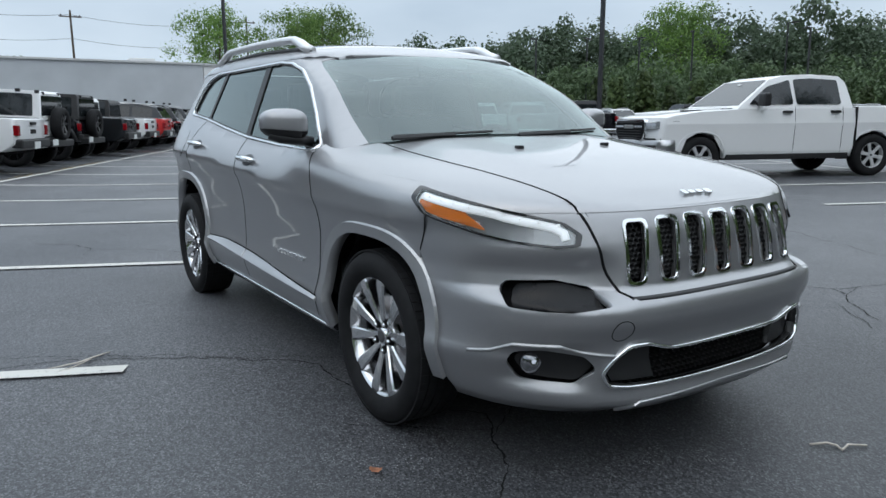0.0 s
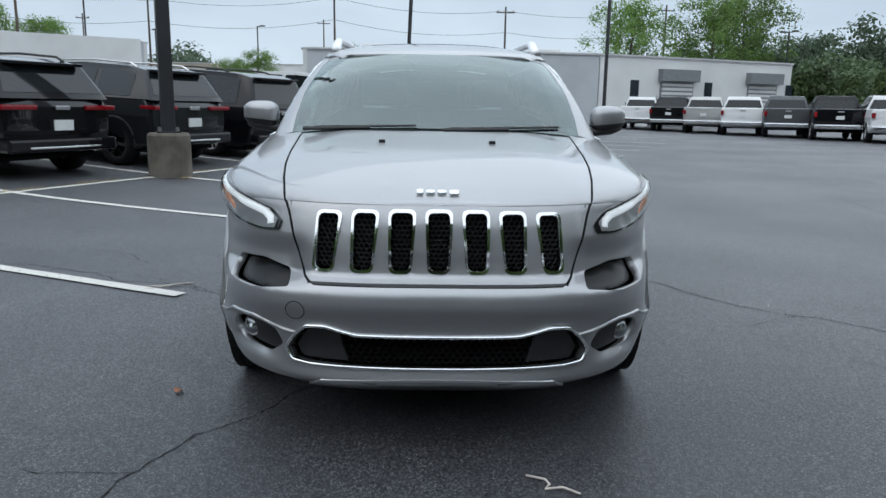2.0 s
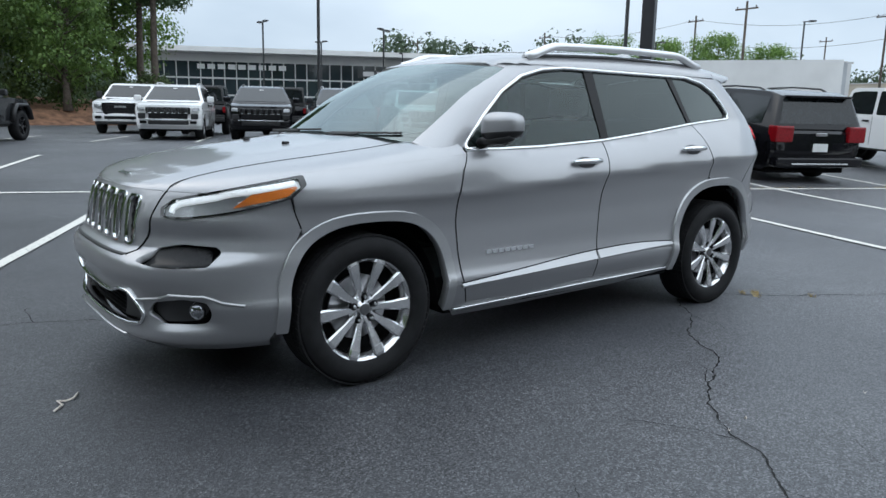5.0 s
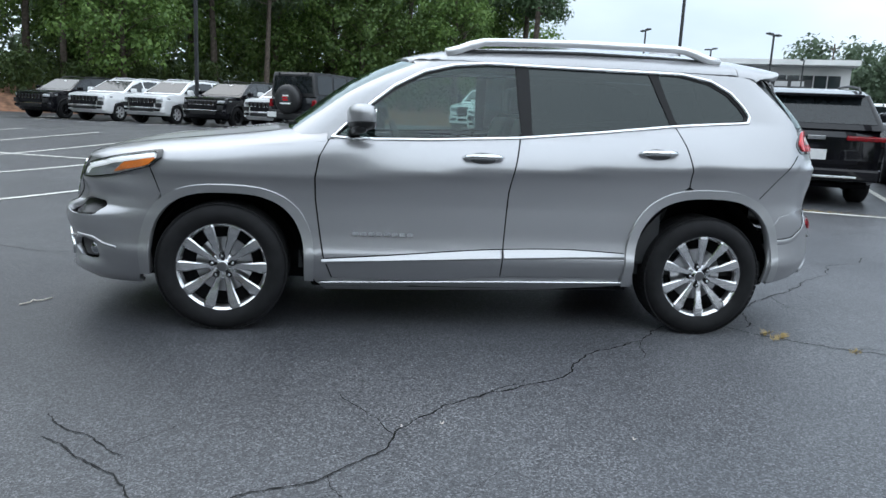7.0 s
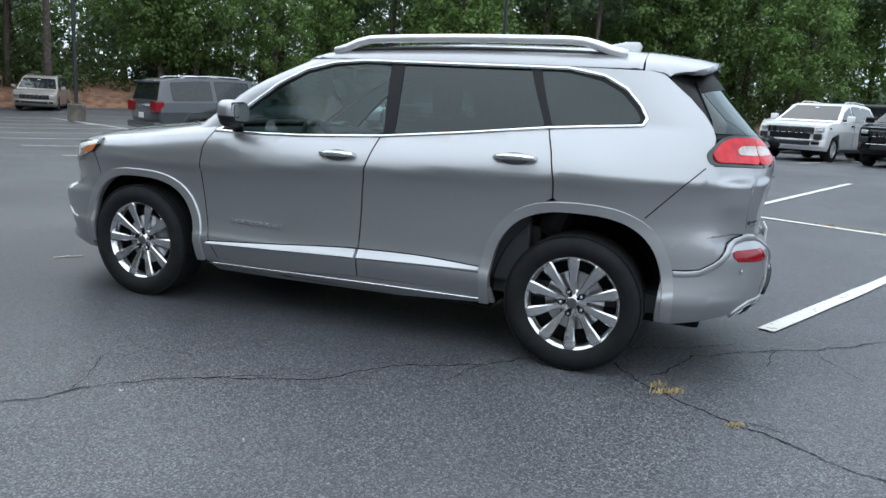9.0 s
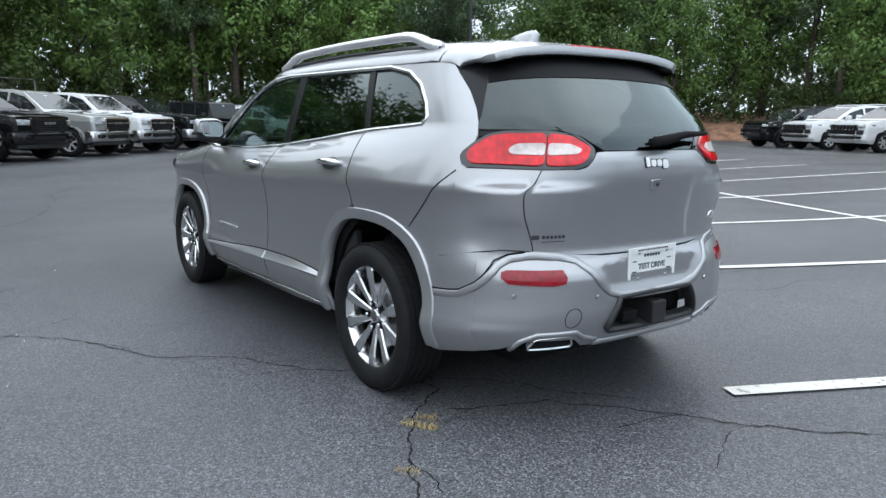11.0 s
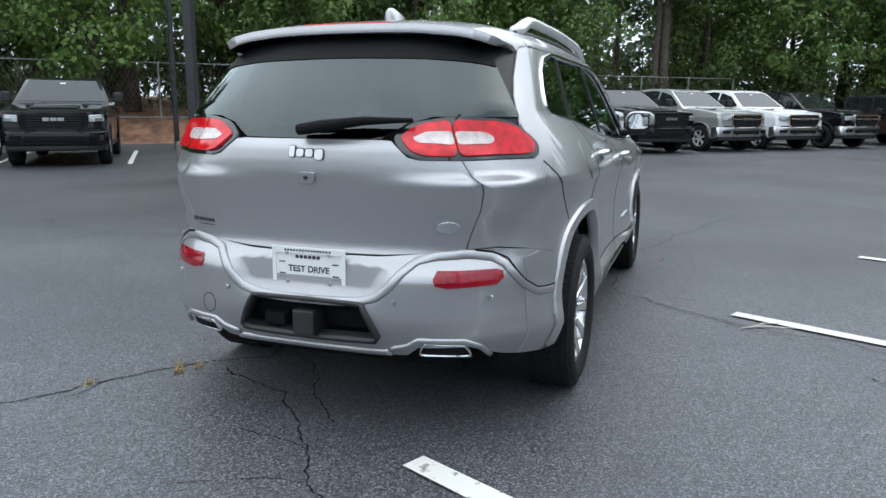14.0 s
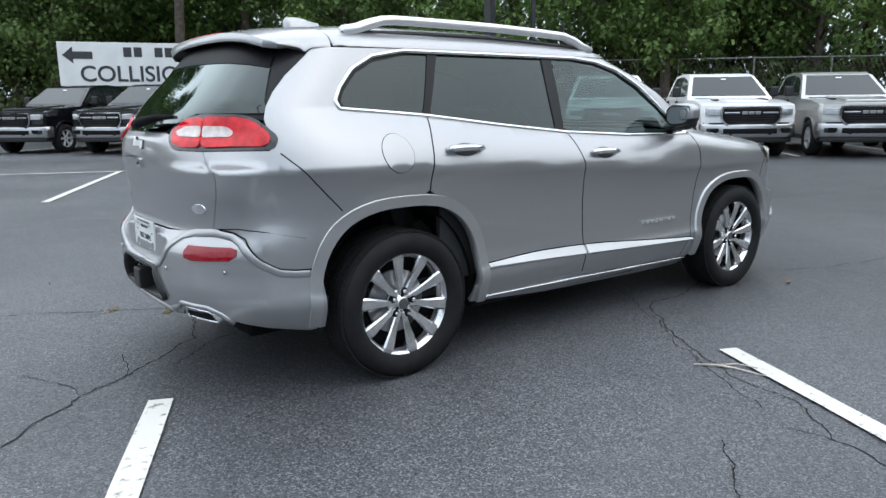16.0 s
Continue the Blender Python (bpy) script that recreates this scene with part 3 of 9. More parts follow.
def rear(a, z):
    c, s = max(0.0, math.cos(a)) ** (2 / NR), abs(math.sin(a)) ** (2 / NR)
    zk = CREASE(-2.0)
    half = HALF(z) if z < zk else HALF(zk) - (HALF(zk) - cab_half(1.24) * 0.98) * smoothstep(zk - 0.10, 1.215, z)
    lx, ly = -1.2 + (TAIL(z) + 1.2) * c, half * s
    if z > 1.10:
        k = smoothstep(1.10, 1.26, z)
        c2, s2 = max(0.0, math.cos(a)) ** (2 / 3.2), abs(math.sin(a)) ** (2 / 3.2)
        gx, gy = BACK(z) + 0.5 - 0.5 * c2, cab_half(z) * 0.98 * s2
        lx, ly = lx * (1 - k) + gx * k, ly * (1 - k) + gy * k
    # the corners run into the flanks
    if z < 1.24 and lx > -2.08:
        k = smoothstep(-2.08, -1.93, lx)
        ly = ly * (1 - k) + side_y(lx, z) * k
    wide = 0.27 + (z - 0.56) * 0.62
    k = smoothstep(wide + 0.06, wide - 0.05, ly) * smoothstep(0.50, 0.60, z) * smoothstep(0.79, 0.70, z)
    lx = lx * (1 - k) + max(lx, -2.236 + 0.13 * (z - 0.56)) * k
    return (lx, math.copysign(ly, a), z)


def screen(a, z):
    c, s = max(0.0, math.cos(a)) ** (2 / 2.6), abs(math.sin(a)) ** (2 / 2.6)
    return (SCREEN(z) - SWEEP(z) + SWEEP(z) * c, math.copysign(cab_half(z) * s, a), z)


def cab_side(x, z):
    return (x, cab_y(x, z), z)


SCREEN_SHARE = curve((1.05, 0.86), (1.15, 0.90), (1.3, 0.93), (1.42, 0.93), (1.5, 0.90))


def screen_edge(z):
    """Where the windscreen ends along the car."""
    sh = SCREEN_SHARE(z)
    return SCREEN(z) - SWEEP(z) + SWEEP(z) * (1 - sh ** 2.6) ** (1 / 2.6)


def roof(x, y):
    s = min(1.0, abs(y) / max(1e-3, cab_y(x, Z_GUTTER)))
    return (x, y, Z_GUTTER + max(0.0, ROOF(x) - Z_GUTTER) * (1 - s ** 2.3) ** (1 / 2.3))


def fa(y, z=0.6):
    """Front angle at a half width."""
    return math.copysign(math.asin(min(1.0, (abs(y) / HALF(z))) ** (NF(z) / 2)), y)


def ra(y, z=0.7):
    return math.copysign(math.asin(min(1.0, (abs(y) / 0.92)) ** (NR / 2)), y)


def sa(share):
    return math.asin(min(1.0, share) ** 1.3)


def arch(cx, a, b, n=2.7, z0=0.345, lo=0.0, seg=26):
    """Wheel opening from front to back over the top."""
    out = []
    for i in range(seg + 1):
        t = math.pi * i / seg
        c, s = math.cos(t), math.sin(t)
        out.append((cx + math.copysign(abs(c) ** (2 / n), c) * a, z0 + abs(s) ** (2 / n) * b))
    return out


main_suv = thing("suv", "silver metallic midsize SUV with chrome seven-slot grille parked on asphalt", "car")

# wheel openings
ARCH_F = arch(1.315, 0.405, 0.405)
ARCH_R = arch(-1.345, 0.425, 0.455)
FLARE_F = arch(1.315, 0.455, 0.448)
FLARE_R = arch(-1.345, 0.475, 0.503)

DLO_F = [(0.745, 1.068), (0.60, 1.20), (0.44, 1.325), (0.28, 1.412), (0.12, 1.455), (-0.06, 1.478), (-0.225, 1.487), (-0.235, 1.30), (-0.255, 1.105), (0.25, 1.075)]
DLO_R = [(-0.30, 1.488), (-0.60, 1.492), (-1.00, 1.487), (-1.055, 1.35), (-1.12, 1.20), (-0.70, 1.152), (-0.315, 1.11), (-0.31, 1.30)]
DLO_Q = [(-1.055, 1.484), (-1.20, 1.472), (-1.36, 1.44), (-1.47, 1.385), (-1.545, 1.31), (-1.575, 1.262), (-1.565, 1.243), (-1.40, 1.227), (-1.155, 1.205), (-1.10, 1.35)]
DLO = [(0.775, 1.056), (0.61, 1.212), (0.45, 1.340), (0.285, 1.428), (0.12, 1.470), (-0.06, 1.494), (-0.28, 1.503), (-0.62, 1.507), (-1.02, 1.502), (-1.20, 1.490),
       (-1.375, 1.457), (-1.49, 1.398), (-1.568, 1.318), (-1.603, 1.262), (-1.59, 1.228), (-1.40, 1.213), (-1.14, 1.190), (-0.70, 1.137), (-0.25, 1.090), (0.25, 1.060), (0.55, 1.053)]
DLO = [(x, min(z, 1.487)) for x, z in DLO]

B_GAP = [(-0.245, 1.09), (-0.205, 0.92), (-0.185, 0.80), (-0.172, 0.50), (-0.165, 0.325)]
DOOR_F_EDGE = [(0.79, 1.045), (0.835, 0.96), (0.858, 0.84), (0.855, 0.72), (0.835, 0.57), (0.81, 0.42), (0.765, 0.30)]
REAR_EDGE = [(-1.145, 1.185), (-1.185, 1.08), (-1.215, 0.95), (-1.215, 0.86)]


M_HIGH = curve((0.85, 0.404), (0.4, 0.437), (-0.17, 0.478), (-0.5, 0.486), (-0.88, 0.470))
M_LOW = curve((0.85, 0.396), (0.4, 0.413), (-0.17, 0.436), (-0.5, 0.448), (-0.88, 0.458))


def moulding(x, z):
    """The door moulding: flush at its upper edge, proud at its lower one."""
    k = min(1.2, max(-0.2, (M_HIGH(x) - z) / (M_HIGH(x) - M_LOW(x))))
    return (x, side_y(x, z) + 0.003 + 0.017 * k, z)


def shift(pts, dx, dz=0.0):
    return [(x + dx, z + dz) for x, z in pts]


for right in (False, True):
    kw = dict(mirror=right, flip=True)
    # doors
    door = B_GAP[1:][::1]
    outline = [(-0.24, 1.086)] + shift(B_GAP[1:], 0.004) + [(0.3, 0.288)] + [p for p in reversed(DOOR_F_EDGE)] + [(0.6, BELT(0.6) - 0.004), (0.25, 1.06)]
    sheet("front_door", side, outline, M_SILVER, main_suv, **kw)
    flare_back = [p for p in FLARE_R if p[0] > -1.215][::1]
    outline = [(-0.25, 1.088)] + shift(B_GAP[1:], -0.004) + [(-0.5, 0.328), (-0.872, 0.328), (-0.872, 0.40)] + [p for p in flare_back if p[1] > 0.41] + [(-1.211, 0.86)] + [(x + 0.004, z) for x, z in reversed(REAR_EDGE[:-1])] + [(-0.70, 1.135)]
    sheet("rear_door", side, outline, M_SILVER, main_suv, **kw)
    # front fender: side and top
    fl = [p for p in FLARE_F]
    fshut = [(1.70, 0.885), (1.675, 0.80), (1.652, 0.735)]
    xs = np.linspace(0.87, 1.66, 14)
    top = [(x, CREASE(x) + 0.62 * (HOOD(x) - 0.012 - CREASE(x))) for x in xs]
    over = [p for p in FLARE_F if p[0] < 1.655 and p[1] > 0.36]
    outline = [(0.792, 1.02), (0.80, 1.045)] + top + fshut + over + [(0.862, 0.40), (0.862, 0.285), (0.772, 0.285)] + [(x + 0.006, z) for x, z in DOOR_F_EDGE[6:1:-1]] + [(0.842, 0.96)]
    sheet("fender", side, outline, M_SILVER, main_suv, **kw)

    def top_edge(x):
        return deck_edge(x) * (1 - 0.62 ** DECK_N(x)) ** (1 / DECK_N(x))
    hood_line = [(1.06, 0.665), (1.25, 0.655), (1.5, 0.638), (1.75, 0.612), (1.95, 0.582), (2.05, 0.562), (2.085, 0.5555)]
    outer = [(x, top_edge(x) + 0.002) for x in np.linspace(0.80, 1.66, 16)]
    tip = [(x, deck_edge(x) * 0.9998) for x in np.linspace(1.68, 2.0995, 32)]
    outline = [(0.80, 0.70)] + outer + tip + list(reversed(hood_line))
    sheet("fender_top", deck, outline, M_SILVER, main_suv, mirror=right, flip=False)
    # rear quarter with the roof pillar, round the side window
    quarter = [(x - 0.004, z) for x, z in REAR_EDGE] + [p for p in FLARE_R if p[0] < -1.215 and p[1] > 0.60] + [(-1.83, 0.66), (-1.80, 0.72), (-1.885, 0.90), (-1.925, 1.05), (-1.93, 1.075), (-1.905, 1.085), (-1.918, 1.13), (-1.922, 1.19), (-1.902, 1.24), (-1.857, 1.30), (-1.787, 1.37), (-1.70, 1.44), (-1.64, Z_GUTTER)]
    quarter += [(-1.3, Z_GUTTER + 0.004), (-1.0, Z_GUTTER + 0.004)]
    dl = DLO
    i0 = min(range(len(dl)), key=lambda i: abs(dl[i][0] + 1.02) + abs(dl[i][1] - 1.487))
    i1 = min(range(len(dl)), key=lambda i: abs(dl[i][0] + 1.14) + abs(dl[i][1] - 1.19))
    quarter += [(-1.02, 1.4872)] + dl[i0 + 1:i1 + 1]
    sheet("quarter_panel", side, quarter, M_SILVER, main_suv, **kw)
    # pillar and roof side from the windscreen over the doors
    pillar = [(0.80, 1.040), (0.90, 1.046), (0.97, 1.062)] + [(screen_edge(z) + 0.003, z) for z in (1.085, 1.12, 1.16, 1.20, 1.25, 1.30, 1.35, 1.40, 1.44, 1.472)] + [(0.345, Z_GUTTER + 0.0015), (0.26, Z_GUTTER + 0.003), (-0.1, Z_GUTTER + 0.004), (-1.0, Z_GUTTER + 0.004), (-1.02, 1.4872)]
    pillar += [p for p in reversed(dl[:i0])]
    sheet("roof_pillar", cab_side, pillar, M_SILVER, main_suv, **kw)
    # flares
    for aa, bb, ends in ((ARCH_F, FLARE_F, 0.40), (ARCH_R, FLARE_R, 0.42)):
        ring = [p for p in bb if p[1] > ends]
        inner = [p for p in aa if p[1] > ends]
        low = [0.30, 0.285] if aa is ARCH_F else [0.285, 0.32]
        outl = [(ring[0][0], low[0])] + ring + [(ring[-1][0], low[1]), (inner[-1][0], low[1])] + list(reversed(inner)) + [(inner[0][0], low[0])]
        sheet("wheel_arch_flare", side, outl, M_SILVER_TRIM, main_suv, lift=0.016, depth=0.05, step=0.03, **kw)
    # lower door moulding with a bright edge
    sheet("door_moulding", moulding, [(x, M_HIGH(x)) for x in np.linspace(0.82, -0.155, 14)] + [(x, M_LOW(x)) for x in np.linspace(-0.155, 0.82, 14)], M_SILVER_TRIM, main_suv, depth=0.022, step=0.02, **kw)
    sheet("door_moulding", moulding, [(x, M_HIGH(x)) for x in np.linspace(-0.175, -0.865, 12)] + [(x, M_LOW(x)) for x in np.linspace(-0.865, -0.175, 12)], M_SILVER_TRIM, main_suv, depth=0.022, step=0.02, **kw)
    ribbon("moulding_gap", side, [(x, M_HIGH(x) + 0.003) for x in np.linspace(0.82, -0.865, 24)], 0.006, M_SEAM, main_suv, lift=0.0012, thick=0.0012, mirror=right, flip=True)
    # sill
    sheet("sill", side, [(0.86, 0.275), (0.84, 0.30), (0.76, 0.292), (0.3, 0.280), (-0.165, 0.318), (-0.5, 0.320), (-0.88, 0.328), (-0.93, 0.36), (-0.95, 0.28), (-0.4, 0.235), (0.4, 0.215), (0.8, 0.215)], M_SILVER, main_suv, lift=-0.006, **kw)
    ribbon("sill_strip", side, [(0.84, 0.268), (-0.16, 0.290), (-0.90, 0.300)], 0.012, M_CHROME, main_suv, lift=0.004, thick=0.008, mirror=right, flip=True)
    # glass, pillar covers and the bright frame
    sheet("front_door_glass", side, rounded(DLO_F, 0.02, 3), M_GLASS, main_suv, lift=-0.012, depth=0.004, **kw).visible_shadow = False
    sheet("rear_door_glass", side, rounded(DLO_R, 0.02, 3), M_GLASS_TINT, main_suv, lift=-0.012, depth=0.004, **kw).visible_shadow = False
    sheet("quarter_glass", side, rounded(DLO_Q, 0.02, 3), M_GLASS_DARK, main_suv, lift=-0.012, depth=0.004, **kw).visible_shadow = False
    cover = [(x, min(z, 1.486)) for x, z in DLO]
    sheet("window_surround", side, cover, M_PILLAR, main_suv, holes=[rounded(q, 0.02, 3) for q in (DLO_F, DLO_R, DLO_Q)], lift=-0.006, depth=0.012, **kw)
    ribbon("window_chrome_trim", side, [(x, min(z, 1.487)) for x, z in DLO], 0.020, M_CHROME, main_suv, lift=0.002, thick=0.010, closed=True, mirror=right, flip=True)
    # handles
    for hx, hz in ((-0.03, 0.982), (-1.01, 1.040)):
        sy = -1 if right else 1
        yb = side_y(hx, hz)
        hd = part("door_handle", tube_bm([(hx + 0.105, sy * (yb - 0.005), hz - 0.006), (hx + 0.085, sy * (yb + 0.022), hz), (hx + 0.03, sy * (yb + 0.036), hz + 0.004), (hx - 0.04, sy * (yb + 0.037), hz + 0.006), (hx - 0.09, sy * (yb + 0.026), hz + 0.004), (hx - 0.11, sy * (yb - 0.004), hz)], [0.012, 0.019, 0.021, 0.021, 0.020, 0.012], 8, squash=0.8), M_CHROME, main_suv, "chrome handle", smooth=True)
        # flat grey ellipse on the door skin behind the handle; no hollow is cut
        cup = [(hx + 0.075 * math.cos(t), hz - 0.006 + 0.030 * math.sin(t)) for t in np.linspace(0, 2 * math.pi, 18)[:-1]]
        sheet("handle_recess", side, cup, M_GREY_PL, hd, lift=0.0015, depth=0.0, step=0.02, **kw)
    # shut lines
    for seam in (B_GAP, DOOR_F_EDGE, REAR_EDGE, [(-1.895, 1.055), (-1.86, 1.02), (-1.80, 0.96), (-1.73, 0.885), (-1.655, 0.805)], [(1.705, 0.875), (1.680, 0.80), (1.656, 0.737)]):
        ribbon("shut_line", side, seam, 0.0055, M_SEAM, main_suv, lift=0.0006, thick=0.0008, mirror=right, flip=True)
    # model name in plain bars
    marks = [(0.33 + 0.042 * i, 0.034, 0.536 + 0.001 * (8 - i) * 0, 0.556) for i in range(8)]
    bar_word("model_badge", marks, (lambda u, v, d, s=(-1 if right else 1): (u, s * (side_y(u, v) + d), v)), M_CHROME, main_suv, "row of small chrome bars")
    if right:
        cap = [(-1.385 + 0.078 * math.cos(t), 1.035 + 0.083 * math.sin(t)) for t in np.linspace(0, 2 * math.pi, 30)[:-1]]
        sheet("fuel_door", side, cap, M_SILVER, main_suv, lift=0.002, depth=0.004, step=0.03, **kw)
        ribbon("fuel_door_gap", side, cap, 0.006, M_SEAM, main_suv, lift=0.0002, thick=0.0006, closed=True, mirror=True, flip=True)

# inner shell: dark core behind the gaps and round the wheels
def core_sheet(name, f, poly, **k):
    return sheet(name, f, poly, M_SEAM, main_suv, lift=-0.034, depth=0.0, step=0.06, **k)


for right in (False, True):
    low = [(1.68, 0.40), (1.70, 0.93), (0.85, 1.04), (-1.15, 1.18), (-1.9, 1.2), (-1.95, 0.66), (-1.76, 0.62)] 
    outline = [(1.70, 0.72)] + [(1.70, 0.88), (0.86, 1.03), (0.79, 1.045), (-0.24, 1.08), (-1.15, 1.18), (-1.7, 1.2), (-1.90, 1.07), (-1.80, 0.66)] + list(reversed([p for p in ARCH_R if p[1] > 0.40])) + [(-0.90, 0.26), (0.86, 0.24)] + list(reversed([p for p in ARCH_F if p[1] > 0.36]))
    core_sheet("inner_panel", side, outline, mirror=right, flip=True)

hood_half = [(1.06, 0.661), (1.25, 0.651), (1.5, 0.634), (1.75, 0.608), (1.95, 0.578), (2.05, 0.558), (2.085, 0.5515)]
hood_nose = [(2.19 - 0.09 * (1 - k / 40) ** 2.2, deck_edge(2.19 - 0.09 * (1 - k / 40) ** 2.2) * 0.9998) for k in range(40)] + [(2.1899, 0.0)]
hood_rear = [(1.12, 0.0), (1.115, 0.3), (1.09, 0.5)]
right_half = [(x, y) for x, y in hood_half + hood_nose]
hood_out = hood_rear + right_half + [(x, -y) for x, y in reversed(hood_half + hood_nose[:-1])] + [(x, -y) for x, y in reversed(hood_rear[1:])]
sheet("hood", deck, hood_out, M_SILVER, main_suv, flip=False, step=0.03)
for s in (-1, 1):
    ribbon("hood_gap", deck, [(x, s * (y + 0.002)) for x, y in hood_half] + [(2.098, s * 0.5495)], 0.008, M_SEAM, main_suv, lift=0.0008, thick=0.001)
core_sheet("hood_inner", deck, [(1.02, -0.72), (1.02, 0.72), (1.9, 0.62), (2.1, 0.4), (2.1, -0.4), (1.9, -0.62)], flip=False)
# cowl
sheet("cowl_panel", deck, [(1.115, -0.66), (1.135, -0.3), (1.14, 0), (1.135, 0.3), (1.115, 0.66), (0.86, 0.80), (0.93, 0.5), (0.98, 0), (0.93, -0.5), (0.86, -0.80)], M_BLACK, main_suv, lift=-0.012, flip=False)

# grille shell between hood and bumper
G_TOP = [(0.0, 0.891), (0.13, 0.891), (0.26, 0.890), (0.38, 0.889), (0.47, 0.888), (0.525, 0.886)]
slots = []
for i in range(7):
    c = (i - 3) * 0.130
    lean = 0.012 * (i - 3) / 3
    hw = 0.049 if abs(i - 3) < 3 else 0.046
    zt = 0.868 - 0.008 * (abs(i - 3) / 3) ** 2
    slots.append(rounded([(c - hw - lean, zt), (c + hw - lean, zt), (c + hw * 0.80 + lean, 0.652), (c - hw * 0.80 + lean, 0.652)], 0.026, 5))


def grille_f(y, z):
    """Grille face by half width."""
    p = front(fa(y, z), z)
    return (p[0], y, z)


out_y = [(y, z) for y, z in G_TOP] + [(0.505, 0.76), (0.465, 0.635), (0.44, 0.624)]
grille_poly = [(-y, z) for y, z in reversed(out_y)] + out_y[1:]
inner_slots = []
for s in slots:
    cx = sum(p[0] for p in s) / len(s)
    cz = sum(p[1] for p in s) / len(s)
    inner_slots.append([(cx + (p[0] - cx) * 0.79, cz + (p[1] - cz) * 0.90) for p in s])
sheet("grille_panel", grille_f, grille_poly, M_SILVER, main_suv, holes=slots, step=0.02, depth=0.03)
for s, q in zip(slots, inner_slots):
    ring = sheet("grille_slot_frame", grille_f, s, M_CHROME, main_suv, holes=[q], step=0.012, lift=0.007, depth=0.014, label="chrome slot frame")
    # honeycomb behind the frame
    bm = bmesh.new()
    xs, zs = [p[0] for p in q], [p[1] for p in q]
    r = 0.0105
    row = 0
    z = min(zs)
    while z < max(zs):
        y = min(xs) + (r * 0.87 if row % 2 else 0)
        while y < max(xs):
            if inside(q, y, z):
                ring_v = []
                for rad, back in ((r, 0.020), (r * 0.80, 0.018), (r * 0.78, 0.034)):
                    vs = []
                    for k in range(6):
                        a = math.pi / 3 * k + math.pi / 6
                        p = grille_f(y + rad * math.cos(a), z + rad * math.sin(a))
                        vs.append(bm.verts.new((p[0] - back, p[1], p[2])))
                    ring_v.append(vs)
                for a, b in zip(ring_v, ring_v[1:]):
                    for k in range(6):
                        bm.faces.new((a[k], a[(k + 1) % 6], b[(k + 1) % 6], b[k]))
            y += r * 1.74
        z += r * 1.5
        row += 1
    part("grille_mesh", bm, M_BLACK, ring, "black honeycomb mesh")
core_sheet("grille_backing", grille_f, [(-0.45, 0.64), (0.45, 0.64), (0.47, 0.86), (-0.47, 0.86)]).location.x = -0.035
# dark gaps beside and under the grille
for s in (-1, 1):
    ribbon("grille_side_gap", grille_f, [(s * y, z) for y, z in ((0.545, 0.884), (0.530, 0.845), (0.508, 0.76), (0.486, 0.69), (0.466, 0.636), (0.447, 0.621))], 0.009, M_SEAM, main_suv, lift=0.0012, thick=0.0015)
ribbon("grille_lower_gap", grille_f, [(-0.45, 0.621), (0.0, 0.619), (0.45, 0.621)], 0.016, M_BLACK, main_suv, lift=-0.002, thick=0.004)

# head lamps: a housing, a clear lens, an amber side lamp
def hl_surface(t, v):
    """Lamp face on the corner: t from the grille to the fender, v up."""
    t = max(1e-6, t)
    x = 2.128 - 0.470 * t ** 1.1
    zlo = 0.778 + 0.100 * t ** 1.5
    zhi = 0.838 + 0.112 * t ** 0.75
    z = zlo + (zhi - zlo) * v
    zk = CREASE(x)
    q = min(0.97, max(0.0, (z - zk) / max(0.02, HOOD(x) - 0.012 - zk)))
    xx = x - 0.05 * q
    y = lower_y(xx, min(z, zk)) - (deck_edge(xx) - fender_y(xx, z) if z > zk else 0.0)
    return (xx + 0.008, y + 0.010, z + 0.012 * q)


HL_OUT = rounded([(0.0, 0.10), (0.10, -0.02), (0.55, -0.06), (0.93, -0.02), (1.02, 0.5), (1.0, 1.05), (0.5, 1.04), (0.12, 0.95), (0.02, 0.62)], 0.05, 3)
HL_IN = rounded([(0.030, 0.16), (0.11, 0.05), (0.55, 0.01), (0.915, 0.06), (0.975, 0.5), (0.955, 0.95), (0.5, 0.965), (0.13, 0.89), (0.045, 0.60)], 0.04, 3)
for right in (False, True):
    hl = sheet("headlight", hl_surface, HL_OUT, M_GLOSS, main_suv, holes=[HL_IN], step=0.05, mirror=right, depth=0.06, label="slim headlight with black frame and amber corner")
    sheet("headlight_reflector", hl_surface, HL_IN, M_REFLECTOR, hl, step=0.05, lift=-0.014, depth=0.0, mirror=right)
    amber = rounded([(0.50, 0.12), (0.90, 0.13), (0.955, 0.5), (0.92, 0.72), (0.64, 0.64)], 0.05, 3)
    sheet("turn_signal", hl_surface, amber, M_AMBER, hl, step=0.04, lift=-0.008, depth=0.01, mirror=right, label="amber lens")
    led = [(0.08, 0.30), (0.10, 0.55), (0.16, 0.70), (0.5, 0.78), (0.93, 0.78)]
    ribbon("daylight_strip", hl_surface, led, 0.028, M_DRL, hl, lift=-0.006, thick=0.006, mirror=right, step=0.05, label="lit white daylight strip")
    for k in range(9):
        t = 0.14 + 0.09 * k
        p = hl_surface(t, 0.80)
        bm = bmesh.new()
        bmesh.ops.create_icosphere(bm, subdivisions=1, radius=0.007)
        bmesh.ops.translate(bm, verts=bm.verts, vec=(p[0] - 0.004, (p[1] - 0.004) * (-1 if right else 1), p[2]))
        part("led", bm, M_DRL, hl)
    sheet("headlight_lens", hl_surface, HL_IN, M_LENS, hl, step=0.05, lift=0.0, depth=0.004, mirror=right).visible_shadow = False

